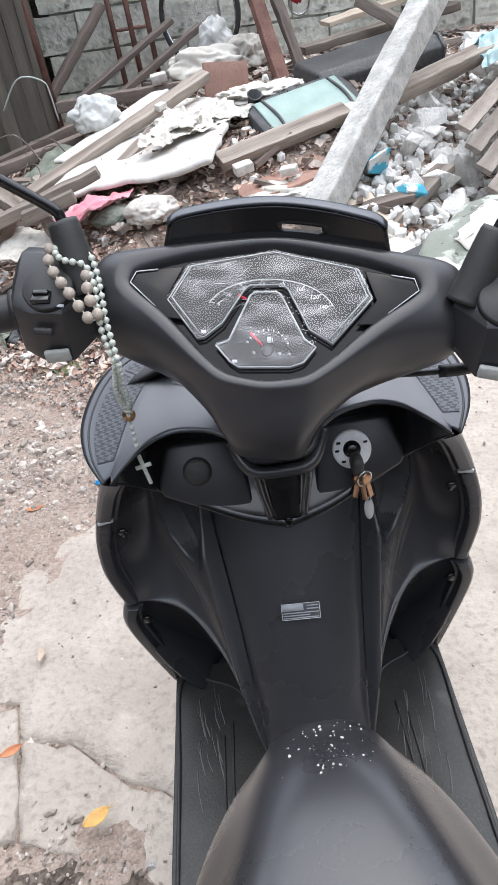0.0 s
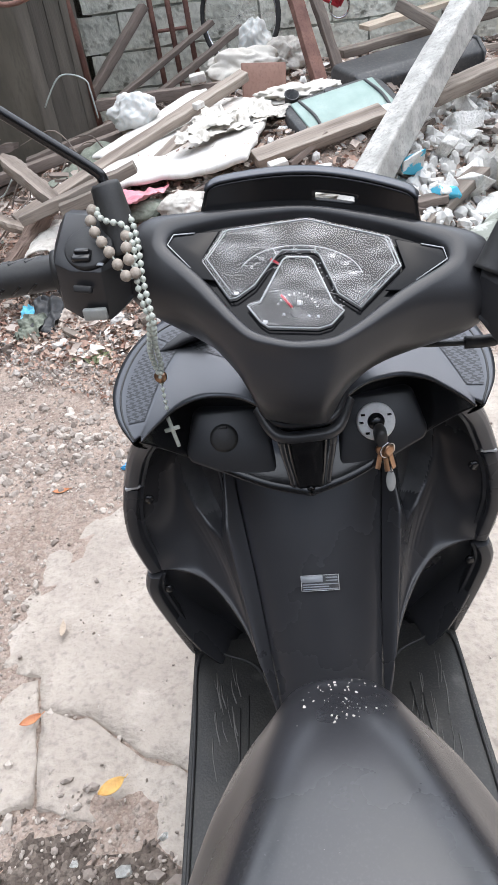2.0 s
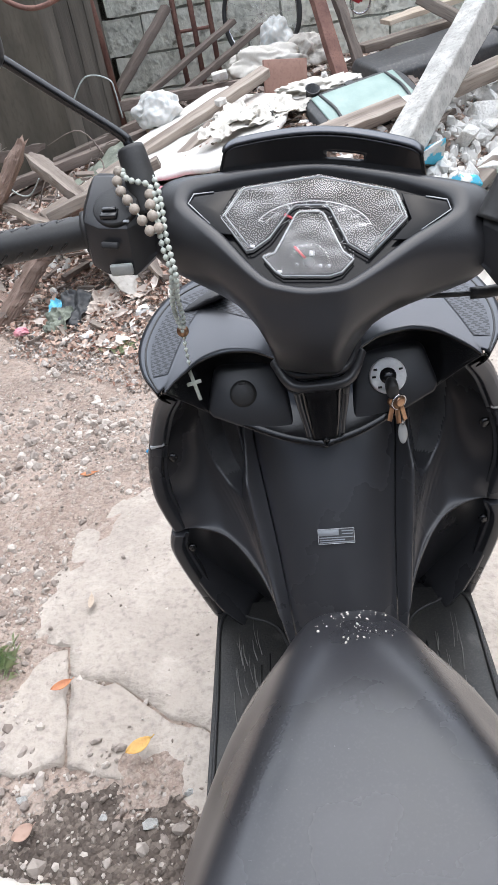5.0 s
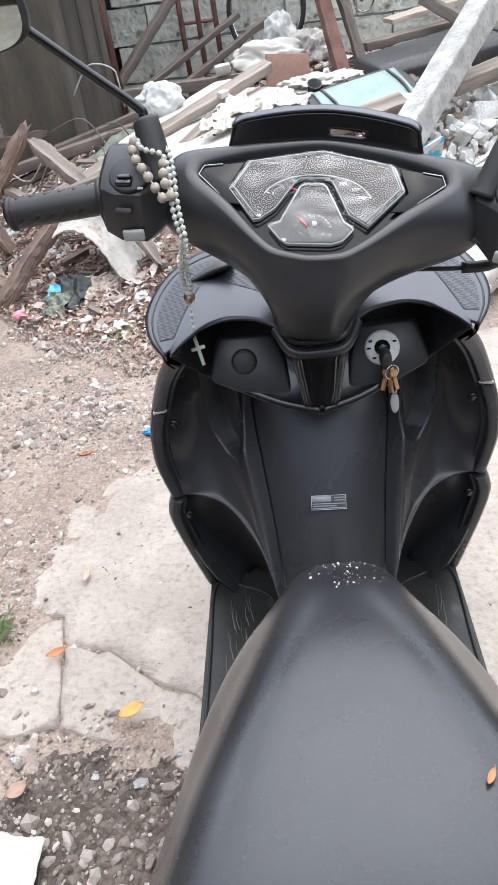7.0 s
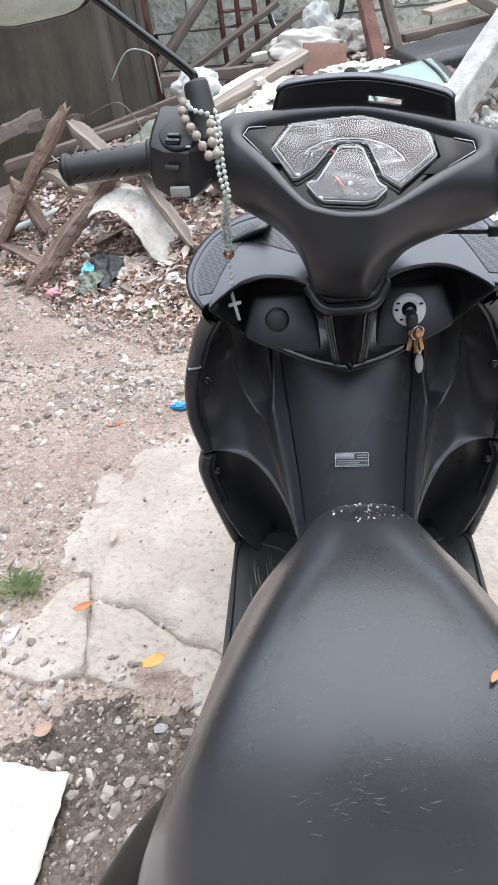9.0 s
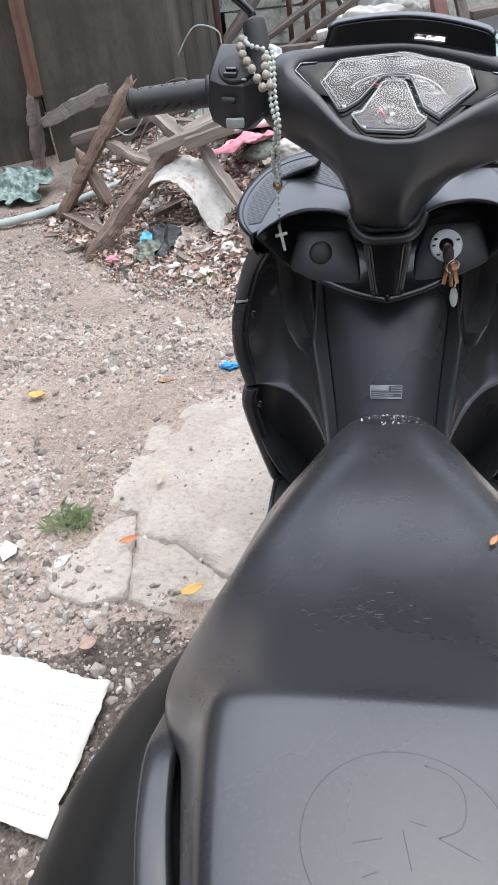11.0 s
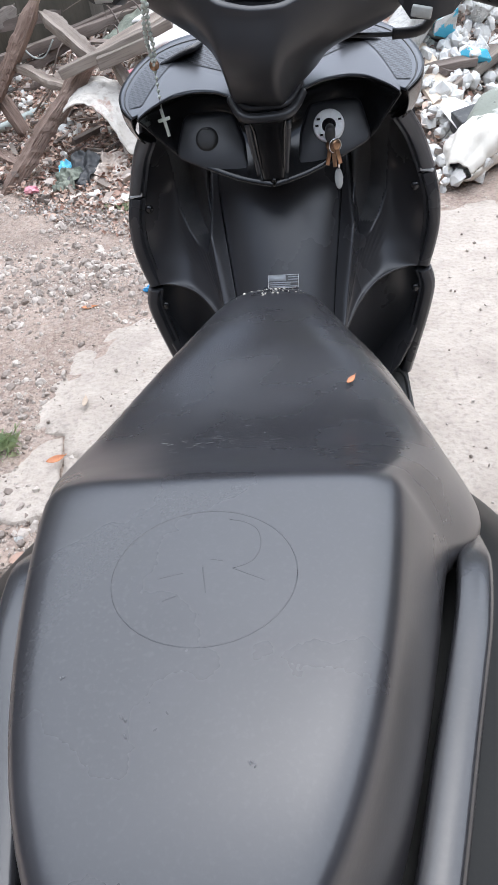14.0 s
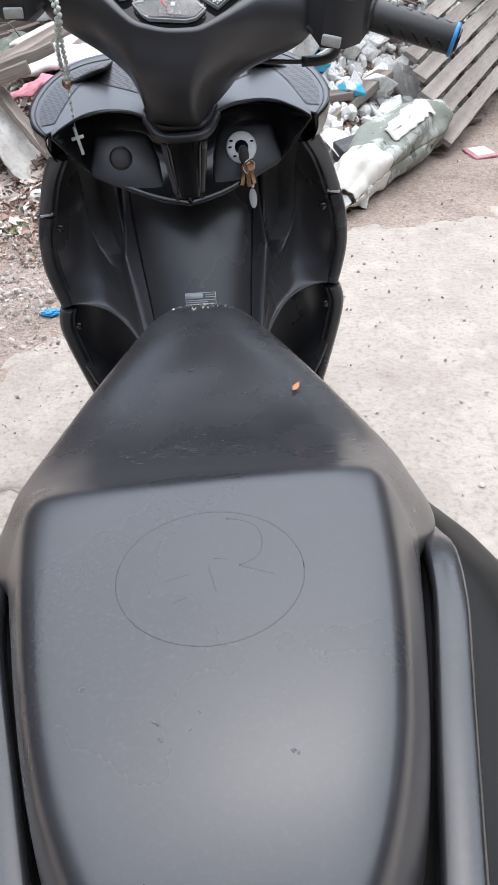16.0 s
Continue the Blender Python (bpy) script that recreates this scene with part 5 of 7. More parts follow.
_ico = bmesh.new()
bmesh.ops.create_icosphere(_ico, subdivisions=1, radius=1)
ICO_V, ICO_F = [v.co.copy() for v in _ico.verts], [[v.index for v in f.verts] for f in _ico.faces]
_ico.free()


def pebble(rng, s):
    r = Euler([rng.uniform(0, 6.3) for _ in range(3)]).to_matrix()
    sc = Vector((rng.uniform(0.6, 1.3), rng.uniform(0.6, 1.2), rng.uniform(0.4, 0.8))) * s
    return [tuple(r @ Vector((v.x * sc.x * rng.uniform(0.8, 1.15), v.y * sc.y, v.z * sc.z))) for v in ICO_V], ICO_F


def flake(rng, s):
    """A small curled scrap or leaf."""
    r = Euler((rng.uniform(-0.7, 0.7), rng.uniform(-0.7, 0.7), rng.uniform(0, 6.3))).to_matrix()
    w, l, c = s * rng.uniform(0.3, 0.7), s, s * rng.uniform(0.05, 0.35)
    pts = [(-l, 0, 0), (-l * 0.3, w, c), (l * 0.4, w * 0.8, c), (l, 0, c * 0.4), (l * 0.4, -w * 0.8, c * 0.7), (-l * 0.3, -w, c * 0.7), (0, 0, 0)]
    pts = [(a * rng.uniform(0.5, 1.15), b * rng.uniform(0.4, 1.3), c2 + s * rng.uniform(-0.15, 0.25)) for a, b, c2 in pts]
    return [tuple(r @ Vector(p) + Vector((0, 0, 0.3 * s))) for p in pts], [(0, 1, 6), (1, 2, 6), (2, 3, 6), (3, 4, 6), (4, 5, 6), (5, 0, 6)]


def shard(rng, s):
    """A stick-like splinter."""
    r = Euler((rng.uniform(-0.3, 0.3), rng.uniform(-0.4, 0.4), rng.uniform(0, 6.3))).to_matrix()
    l, w, h = s, s * rng.uniform(0.06, 0.14), s * rng.uniform(0.03, 0.1)
    pts = [(sx * l, sy * w, sz * h) for sx in (-1, 1) for sy in (-1, 1) for sz in (-1, 1)]
    return [tuple(r @ Vector(p)) for p in pts], [(0, 1, 3, 2), (4, 6, 7, 5), (0, 4, 5, 1), (2, 3, 7, 6), (0, 2, 6, 4), (1, 5, 7, 3)]


def on_slab(x, y):
    return (x > -0.72 and y > 0.75 and y < 1.35 and x > -0.74) or (x > -0.5 and 0.55 < y < 1.4) or (x > -0.2 and y < 1.75)


def left_yard(rng):
    while True:
        x, y = rng.uniform(-2.6, -0.2), rng.uniform(-0.6, 3.6)
        if rng.random() > 0.55 + 1.1 * noise.noise((x * 2.6, y * 2.6, 4)):
            continue
        if not on_slab(x, y) and y < float(np.interp(x, BASE_X, BASE_Y)) + 0.35:
            return x, y, 0.0


def right_yard(rng):
    x = rng.uniform(0.3, 3)
    return x, rng.uniform(-0.2, float(np.interp(x, BASE_X, BASE_Y)) + 0.2), 0.016


def near_gravel(rng):
    while True:
        x, y = rng.uniform(-1.0, -0.2), rng.uniform(-0.3, 0.62)
        if not (x > -0.45 and y > 0.52):
            return x, y, 0.005


def heap(rng):
    while True:
        x, y = rng.uniform(-2.2, 1.9), rng.uniform(2.0, 5.7)
        if y > float(np.interp(x, BASE_X, BASE_Y)) - 0.05:
            return x, y, rng.uniform(0.0, 0.03)


def heap_edge(rng):
    x = rng.uniform(-1.4, -0.35)
    return x, float(np.interp(x, BASE_X, BASE_Y)) + rng.uniform(-0.25, 0.5), rng.uniform(0, 0.02)


def heap_right(rng):
    x = rng.uniform(0.35, 1.9)
    return x, float(np.interp(x, BASE_X, BASE_Y)) + rng.uniform(-0.05, 1.4), rng.uniform(0.0, 0.06)


def pale_ground(rng):
    while True:
        x, y = rng.uniform(-0.85, 0.2), rng.uniform(0.5, 1.75)
        if x < -0.18 or y > 1.1:
            return x, y, 0.008


def under_trestle(rng):
    x = rng.uniform(-2.1, -0.55)
    return x, float(np.interp(x, BASE_X, BASE_Y)) + rng.uniform(-0.12, 1.0), rng.uniform(0, 0.035)


def on_sheet(rng):
    s, v = rng.random(), rng.random() ** 0.6
    a, b, c, d = Vector((-1.08, 3.36, 0.28)), Vector((-0.22, 3.08, 0.43)), Vector((-0.10, 3.95, 0.51)), Vector((-0.72, 4.75, 0.44))
    q = a.lerp(b, s).lerp(d.lerp(c, s), v)
    return q.x, q.y, q.z + 0.03 - ground_z(q.x, q.y)


scatter("gravel", PEBBLE, "loose grey-brown gravel on the dirt", "gravel", 24000, left_yard, lambda r: r.uniform(0.0025, 0.008) if r.random() < 0.82 else r.uniform(0.008, 0.022), pebble, 11)
scatter("gravel", PEBBLE, "loose gravel beside the broken slab edge", "gravel", 1700, near_gravel, lambda r: r.uniform(0.002, 0.0055) if r.random() < 0.9 else r.uniform(0.006, 0.015), pebble, 12)
scatter("grit", PEBBLE, "sparse small stones on the pale ground", "gravel", 900, right_yard, lambda r: r.uniform(0.002, 0.007), pebble, 13)
scatter("grit", PEBBLE, "fine stones over the worn slab", "gravel", 900, pale_ground, lambda r: r.uniform(0.0015, 0.004) if r.random() < 0.9 else r.uniform(0.004, 0.008), pebble, 23)
scatter("stone_chips", CHIP, "pale broken stone chips at the foot of the heap", "rubble", 2600, heap_edge, lambda r: r.uniform(0.003, 0.009) if r.random() < 0.88 else r.uniform(0.009, 0.018), pebble, 14)
scatter("dry_leaves", LEAF_BROWN, "dry brown leaves and scraps over the heap", "leaves", 8000, heap, lambda r: r.uniform(0.010, 0.028), flake, 15)
scatter("dry_leaves", LEAF_BROWN, "dry brown leaves at the foot of the heap", "leaves", 1500, heap_edge, lambda r: r.uniform(0.006, 0.018), flake, 16)
scatter("dry_leaves", LEAF_BROWN, "brown leaf litter under the old trestle", "leaves", 3200, under_trestle, lambda r: r.uniform(0.008, 0.024), flake, 26)
scatter("dry_leaves", LEAF_BROWN, "a few brown leaf bits on the foam sheet", "leaves", 70, on_sheet, lambda r: r.uniform(0.005, 0.013), flake, 29)
scatter("paper_scraps", SCRAP, "crumpled white paper and plaster scraps", "scraps", 3600, heap, lambda r: r.uniform(0.008, 0.045), flake, 17)
scatter("paper_scraps", SCRAP, "pale scraps of card and plaster at the heap's foot", "scraps", 900, under_trestle, lambda r: r.uniform(0.008, 0.026), flake, 27)
scatter("splinters", WOOD, "splinters and broken sticks in the heap", "sticks", 420, heap, lambda r: r.uniform(0.03, 0.14), shard, 18)
scatter("splinters", WOOD_DARK, "dark rotten sticks in the heap", "sticks", 620, heap, lambda r: r.uniform(0.03, 0.16), shard, 19)
scatter("small_rubble", BROKEN, "small grey pieces of broken concrete", "rubble", 1500, heap_right, lambda r: r.uniform(0.012, 0.045), pebble, 20)
scatter("small_rubble", BROKEN, "small pieces of broken concrete over the heap", "rubble", 900, heap, lambda r: r.uniform(0.01, 0.035), pebble, 21)


# ---- broken concrete pieces ----
def chunk_mesh(seed, flatness=0.6):
    rng = random.Random(seed)
    bm = bmesh.new()
    for _ in range(11):
        v = Vector((rng.gauss(0, 1), rng.gauss(0, 1), rng.gauss(0, 1))).normalized() * rng.uniform(0.85, 1.15)
        bm.verts.new((v.x, v.y * rng.uniform(0.6, 0.9), v.z * flatness))
    bmesh.ops.convex_hull(bm, input=bm.verts)
    bmesh.ops.delete(bm, geom=[v for v in bm.verts if not v.link_faces], context="VERTS")
    bmesh.ops.bevel(bm, geom=list(bm.edges), offset=0.025, segments=1, affect="EDGES")
    bmesh.ops.recalc_face_normals(bm, faces=bm.faces)
    me = bpy.data.meshes.new("concrete_chunk")
    bm.to_mesh(me)
    bm.free()
    me.materials.append(BROKEN)
    return me


CHUNKS = [chunk_mesh(s, 0.45 + 0.05 * (s % 6)) for s in range(10)]


def chunk(x, y, size, k, turn=(0, 0, 0), lift=0.3, name="concrete_chunk", label="jagged grey piece of broken concrete", material=None):
    me = CHUNKS[k % 10]
    if material:
        me = me.copy()
        me.materials[0] = material
    ob = new(name, me)
    ob.location, ob.rotation_euler, ob.scale = (x, y, ground_z(x, y) - 0.012 + size * lift), turn, (size, size, size)
    return tagged(ob, label, "rubble", "broken concrete in the heap")


_r = random.Random(5)
for k in range(110):
    x, y, _ = heap_right(_r)
    chunk(x, y, _r.choice((0.045, 0.06, 0.075, 0.09, 0.11)), k, [_r.uniform(-0.6, 0.6), _r.uniform(-0.6, 0.6), _r.uniform(0, 6.3)], _r.uniform(0.3, 0.9))
for k in range(40):
    x, y, _ = heap(_r)
    chunk(x, y, _r.choice((0.035, 0.05, 0.06)), k, [_r.uniform(-0.6, 0.6), _r.uniform(-0.6, 0.6), _r.uniform(0, 6.3)], 0.4)
for k, (x, y, s) in enumerate(((0.79, 3.6, 0.12), (0.97, 3.46, 0.13), (0.75, 3.13, 0.11), (0.64, 3.28, 0.1), (0.46, 3.25, 0.09), (1.1, 3.6, 0.12), (0.9, 3.3, 0.12), (0.62, 3.0, 0.1), (1.15, 3.85, 0.12), (0.86, 3.8, 0.11))):
    chunk(x, y, s, k + 3, (0.3 * k, 0.2 * k, 1.1 * k), 0.75)
chunk(0.53, 3.05, 0.125, 4, (0.4, 0.3, 0.2), 0.9, "painted_chunk", "broken concrete with bright cyan paint on it", PAINTED)
chunk(0.60, 2.98, 0.10, 6, (0.1, 0.5, 1.2), 0.7, "painted_chunk", "broken concrete with a cyan painted face", PAINTED)
for k, (x, y, s) in enumerate(((-0.36, 0.45, 0.016), (-0.30, 0.50, 0.012), (-0.45, 0.46, 0.014), (-0.62, 0.50, 0.014))):
    chunk(x, y, s, k, (0, 0, k), 0.3, "stone", "loose grey stone on the gravel")


# ---- timber ----
def plank(a, b, width, height, material, label, name="plank", roll=0.0, wobble=0.007, seed=1, group="scrap timber", category="plank"):
    a, b = Vector(a), Vector(b)
    L = (b - a).length
    x = (b - a).normalized()
    up = Vector((0, 0, 1))
    y = up.cross(x).normalized()
    z = x.cross(y)
    m = Matrix(((x.x, y.x, z.x, a.x), (x.y, y.y, z.y, a.y), (x.z, y.z, z.z, a.z), (0, 0, 0, 1))) @ pose(0, 0, 0, roll)
    bm = box(0, L, -width / 2, width / 2, -height / 2, height / 2, cuts=max(2, int(L / 0.08)), wobble=wobble, seed=seed)
    ob = part(name, bm, material, m=m, smooth=False, bevel=min(width, height) * 0.09)
    return tagged(ob, label, category, group)


plank((-1.42, 3.32, 0.21), (-0.27, 4.24, 0.60), 0.075, 0.05, WOOD, "long weathered wooden batten lying across the white sheet", roll=15, seed=2)
plank((-0.20, 3.18, 0.40), (0.40, 3.46, 0.475), 0.10, 0.05, WOOD, "grey weathered timber with cement on it beside the post", roll=20, seed=3)
plank((0.62, 3.52, 0.50), (1.30, 4.28, 0.52), 0.10, 0.07, WOOD, "round-edged grey timber lying on rubble", roll=10, seed=4)
plank((0.33, 3.04, 0.29), (0.50, 2.62, 0.10), 0.13, 0.02, WOOD_PALE, "pale board sliding down the heap", seed=5)
plank((0.46, 2.78, 0.15), (0.80, 3.20, 0.24), 0.09, 0.04, WOOD, "brown broken batten among rubble", seed=6)
plank((-0.12, 3.0, 0.30), (0.30, 3.15, 0.33), 0.22, 0.012, BROWN_PANEL, "thin brown board under the concrete post", name="board", seed=7, category="board")
plank((-1.0, 4.2, 0.38), (-0.35, 4.75, 0.50), 0.06, 0.05, WOOD_PALE, "pale batten lying across the sheet", seed=8)
plank((-1.75, 4.55, 0.22), (-0.9, 4.75, 0.42), 0.09, 0.05, WOOD_DARK, "dark batten low against the wall", seed=9)
plank((-2.2, 4.1, 0.16), (-1.0, 4.35, 0.36), 0.10, 0.06, WOOD_DARK, "dark rotten timber lying on debris", seed=10)
plank((-1.35, 5.1, 0.42), (-0.45, 4.9, 0.46), 0.09, 0.07, WOOD_DARK, "old brown timber behind the plastic bag", seed=11)
plank((-1.25, 5.2, 0.42), (-0.55, 5.55, 0.78), 0.10, 0.03, WOOD_DARK, "dark board propped on the heap", seed=12)
plank((-0.95, 5.15, 0.42), (-0.35, 5.6, 0.72), 0.06, 0.04, WOOD_DARK, "dark batten propped against the block wall", seed=13)
plank((-1.55, 5.35, 0.36), (-1.05, 5.8, 0.92), 0.09, 0.05, WOOD_DARK, "dark board leaning on the block wall", seed=14)
plank((0.16, 4.85, 0.42), (-0.12, 5.3, 1.5), 0.09, 0.05, RUST, "brown rusted post leaning over the heap", name="leaning_post", seed=15)
plank((0.30, 4.85, 0.42), (0.02, 5.4, 1.35), 0.07, 0.05, WOOD_DARK, "dark splintered post leaning over the heap", name="leaning_post", seed=16, wobble=0.012)
plank((0.3, 5.2, 0.52), (1.4, 5.6, 0.60), 0.16, 0.05, WOOD, "flat broken plank on top of the heap", seed=17, wobble=0.01)
plank((0.5, 5.5, 0.62), (1.5, 5.75, 0.75), 0.22, 0.03, WOOD_PALE, "tan broken panel on the heap", name="board", seed=18, wobble=0.012, category="board")
plank((1.0, 5.2, 0.66), (1.5, 5.6, 0.9), 0.08, 0.06, WOOD_DARK, "dark timber offcut on the heap", seed=19)
plank((0.7, 5.3, 0.75), (0.95, 5.2, 0.60), 0.08, 0.07, WOOD, "short timber offcut on the heap", seed=20)
for k in range(9):
    x, y, _ = heap(_r)
    x = max(x, -0.7)
    a = _r.uniform(-0.6, 0.9)
    L = _r.uniform(0.2, 0.6)
    z = ground_z(x, y)
    plank((x, y, z + 0.02), (x + L * math.cos(a), y + L * math.sin(a), ground_z(x + L * math.cos(a), y + L * math.sin(a)) + _r.uniform(0.02, 0.1)), _r.uniform(0.03, 0.09), _r.uniform(0.015, 0.04), _r.choice((WOOD, WOOD_DARK, WOOD)), "broken weathered plank in the debris heap", seed=30 + k, wobble=0.008)


def rotten_bar(name, a, b, w, h, seed, material, parent=None):
    """A split, eaten-away bar with torn ends."""
    a, b = Vector(a), Vector(b)
    x = (b - a).normalized()
    y = Vector((0, 0, 1)).cross(x).normalized()
    z = x.cross(y)
    L, rng, rings = (b - a).length, random.Random(seed), []
    n = max(12, int(L / 0.018))
    shape = [(-1, -1), (-0.2, -1.05), (0.5, -0.95), (1, -1), (1.05, 0.0), (1, 1), (0.3, 1.05), (-0.4, 0.9), (-1, 1), (-1.05, 0.1)]
    for k in range(n + 1):
        t = k / n
        thin = 1 - 0.35 * max(0, 1 - min(t, 1 - t) * 8) - 0.25 * max(noise.noise((t * L * 7, seed * 3.1, 0)), 0)
        ring = []
        for i, (u, v) in enumerate(shape):
            e = 0.22 * noise.noise((t * L * 30, i * 2.3, seed)) + 0.20 * noise.noise((t * L * 6, i * 1.7, seed + 5))
            jut = rng.uniform(-0.03, 0.03) if k in (0, n) else 0
            sway = 0.012 * noise.noise((t * L * 4, seed, 9))
            ring.append((t * L + jut, u * w / 2 * thin * (1 + e) + sway, v * h / 2 * thin * (1 + e) + sway))
        rings.append(ring)
    return part(name, loft(rings), material, parent, m=Matrix(((x.x, y.x, z.x, a.x), (x.y, y.y, z.y, a.y), (x.z, y.z, z.z, a.z), (0, 0, 0, 1))), smooth=False)


def trestle():
    """The old broken wooden frame at the foot of the heap."""
    t = thing("wooden_trestle", "broken rotten wooden trestle standing at the heap's edge", "trestle")
    bars = [((-2.05, 3.38, -0.13), (-1.42, 3.36, 0.58), 0.085, 0.06), ((-1.58, 2.70, -0.12), (-1.10, 3.03, 0.36), 0.085, 0.06), ((-1.70, 3.38, -0.07), (-1.84, 3.42, 0.24), 0.07, 0.04),
            ((-1.40, 3.36, 0.50), (-1.10, 3.06, 0.36), 0.075, 0.05), ((-1.66, 3.40, 0.285), (-1.24, 3.02, 0.245), 0.045, 0.04), ((-2.02, 3.42, -0.09), (-1.60, 2.98, -0.07), 0.07, 0.035)]
    for k, (a, b, w, h) in enumerate(bars):
        rotten_bar("bar", a, b, w, h, 60 + k, ROTTEN if k not in (3, 4) else WOOD, t)
    return t


trestle()
plank((-1.22, 2.90, 0.335), (-0.70, 3.02, 0.47), 0.07, 0.045, WOOD, "sawn wooden batten resting on the trestle", seed=71)
plank((-1.02, 2.87, 0.365), (-0.80, 2.92, 0.415), 0.05, 0.05, WOOD, "short sawn offcut on the batten", seed=72)
tagged(rotten_bar("batten", (-0.98, 2.98, 0.33), (-0.72, 2.68, 0.09), 0.05, 0.04, 73, WOOD), "splintered batten propped on the torn sheet", "plank", "scrap timber")


# ---- sheets, bags and containers ----
def draped(name, corners, nu, nv, amp, freq, material, label, category, thick=0.006, seed=0, curl=(0, 0), ragged=0.0):
    """A creased sheet between four corners."""
    a, b, c, d = (Vector(p) for p in corners)

    def fn(s, v):
        e = 0.0
        if ragged:
            e = ragged * noise.noise((s * 9, v * 9, seed * 3.1)) * (1 if min(s, v, 1 - s, 1 - v) < 0.08 else 0)
        p = a.lerp(b, s).lerp(d.lerp(c, s), v)
        n = (b - a).cross(d - a).normalized()
        n = n if n.z > 0 else -n
        h = noise.noise((s * freq + seed, v * freq, seed * 1.3)) + 0.5 * noise.noise((s * freq * 2.7, v * freq * 2.7 + seed, 5)) - 0.5 * abs(noise.noise((s * freq * 3.3, v * freq * 3.3, seed + 9.0))) + 0.2 * noise.noise((s * freq * 8, v * freq * 8, seed))
        return p + n * (amp * h + curl[0] * (2 * v - 1) ** 2 + curl[1] * (2 * s - 1) ** 2) + Vector((e, e, 0))
    ob = part(name, grid(fn, nu, nv), material, thick=thick, sub=1)
    return tagged(ob, label, category)


def blob(name, centre, size, material, label, category, seed=0, rough=0.3, freq=2.2, turn=0.0):
    """A crumpled rounded heap, flat underneath."""
    bm = bmesh.new()
    bmesh.ops.create_icosphere(bm, subdivisions=5, radius=1)
    for v in bm.verts:
        c = v.co.copy()
        pits = noise.voronoi(c * freq * 0.9 + Vector((seed * 5.1, 0, 0)))[0][0] + 0.45 * noise.voronoi(c * freq * 2.1 + Vector((0, seed * 2.3, 0)))[0][0]
        crease = abs(noise.noise(c * freq * 1.5 + Vector((0, 0, seed * 1.9)))) + 0.2 * abs(noise.noise(c * freq * 2.6 + Vector((seed, 0, 4))))
        v.co = c * (1 - rough * 0.8 * (crease - 0.2) + rough * noise.noise(c * freq * 0.8 + Vector((seed * 3.7, seed, 0))) + rough * 0.6 * (0.95 * pits - 0.55))
        v.co.z = max(v.co.z, -0.55)
        v.co = Vector((v.co.x * size[0], v.co.y * size[1], v.co.z * size[2]))
    return tagged(part(name, bm, material, m=pose(*centre, 0, 0, turn)), label, category)


draped("foam_sheet", ((-1.08, 3.36, 0.28), (-0.22, 3.08, 0.43), (-0.10, 3.95, 0.51), (-0.72, 4.75, 0.44)), 26, 26, 0.02, 3.0, SHEET, "large dirty white foam sheet lying on the debris heap", "sheet", thick=0.035, seed=2, ragged=0.012)
draped("foam_strip", ((-1.15, 3.9, 0.34), (-1.02, 3.75, 0.36), (-0.52, 4.6, 0.50), (-0.64, 4.72, 0.48)), 6, 14, 0.008, 3.0, SHEET, "narrow white foam strip under the batten", "sheet", thick=0.03, seed=3)
def torn_sheet():
    """A stiff torn sheet arching over a hollow."""
    front = [(-1.21, 2.78, 0.205), (-1.13, 2.765, 0.238), (-1.05, 2.75, 0.222), (-0.99, 2.72, 0.165), (-0.94, 2.69, 0.085), (-0.855, 2.65, 0.005)]
    back = [(-1.19, 3.02, 0.27), (-1.10, 3.02, 0.285), (-1.0, 2.99, 0.265), (-0.90, 2.95, 0.21), (-0.81, 2.90, 0.12), (-0.77, 2.78, 0.0)]

    def fn(s, v):
        q = spline(front, s).lerp(spline(back, s), v)
        w = noise.noise((s * 5, v * 4, 3)) + 0.5 * noise.noise((s * 13, v * 11, 8)) + 0.3 * noise.noise((s * 30, v * 30, 1))
        e = 0.018 * noise.noise((s * 14, 2.5, 4)) * max(0, 1 - v * 6)
        return q + Vector((0.3, -0.5, 0.8)) * (0.014 * w) + Vector((0, e, 0.4 * e))
    return tagged(part("torn_sheet", grid(fn, 60, 36), TORN, thick=0.006), "torn dirty white vinyl sheet arching over the heap's edge", "sheet")


torn_sheet()
draped("pink_cloth", ((-0.98, 2.98, 0.26), (-0.72, 2.98, 0.34), (-0.60, 3.22, 0.33), (-0.92, 3.26, 0.30)), 20, 20, 0.035, 5.0, PINK, "crumpled pink cloth under the battens", "cloth", seed=6)
draped("crumpled_card", ((-1.13, 2.58, -0.07), (-0.92, 2.56, -0.06), (-0.93, 2.74, 0.03), (-1.10, 2.76, 0.03)), 34, 34, 0.035, 5.0, CARD, "crumpled pale brown card on the ground", "card", thick=0.002, seed=17, ragged=0.04)
draped("crumpled_card", ((-0.99, 2.50, -0.07), (-0.88, 2.50, -0.06), (-0.87, 2.60, -0.02), (-0.98, 2.60, -0.02)), 18, 18, 0.025, 4.0, CARD, "small crumpled pale card on the ground", "card", thick=0.002, seed=18, ragged=0.04)
draped("grey_rag", ((-1.22, 2.62, -0.05), (-1.10, 2.56, -0.06), (-1.06, 2.72, 0.04), (-1.20, 2.76, 0.05)), 16, 16, 0.03, 4.0, DARK_TUB, "stiff dark grey folded rag under the sheet", "rag", thick=0.004, seed=9)
draped("grey_cloth", ((-1.45, 3.95, 0.22), (-1.05, 3.75, 0.28), (-0.95, 4.1, 0.38), (-1.35, 4.35, 0.30)), 16, 16, 0.05, 4.0, OLIVE, "crumpled grey-green cloth on the heap", "cloth", seed=8)
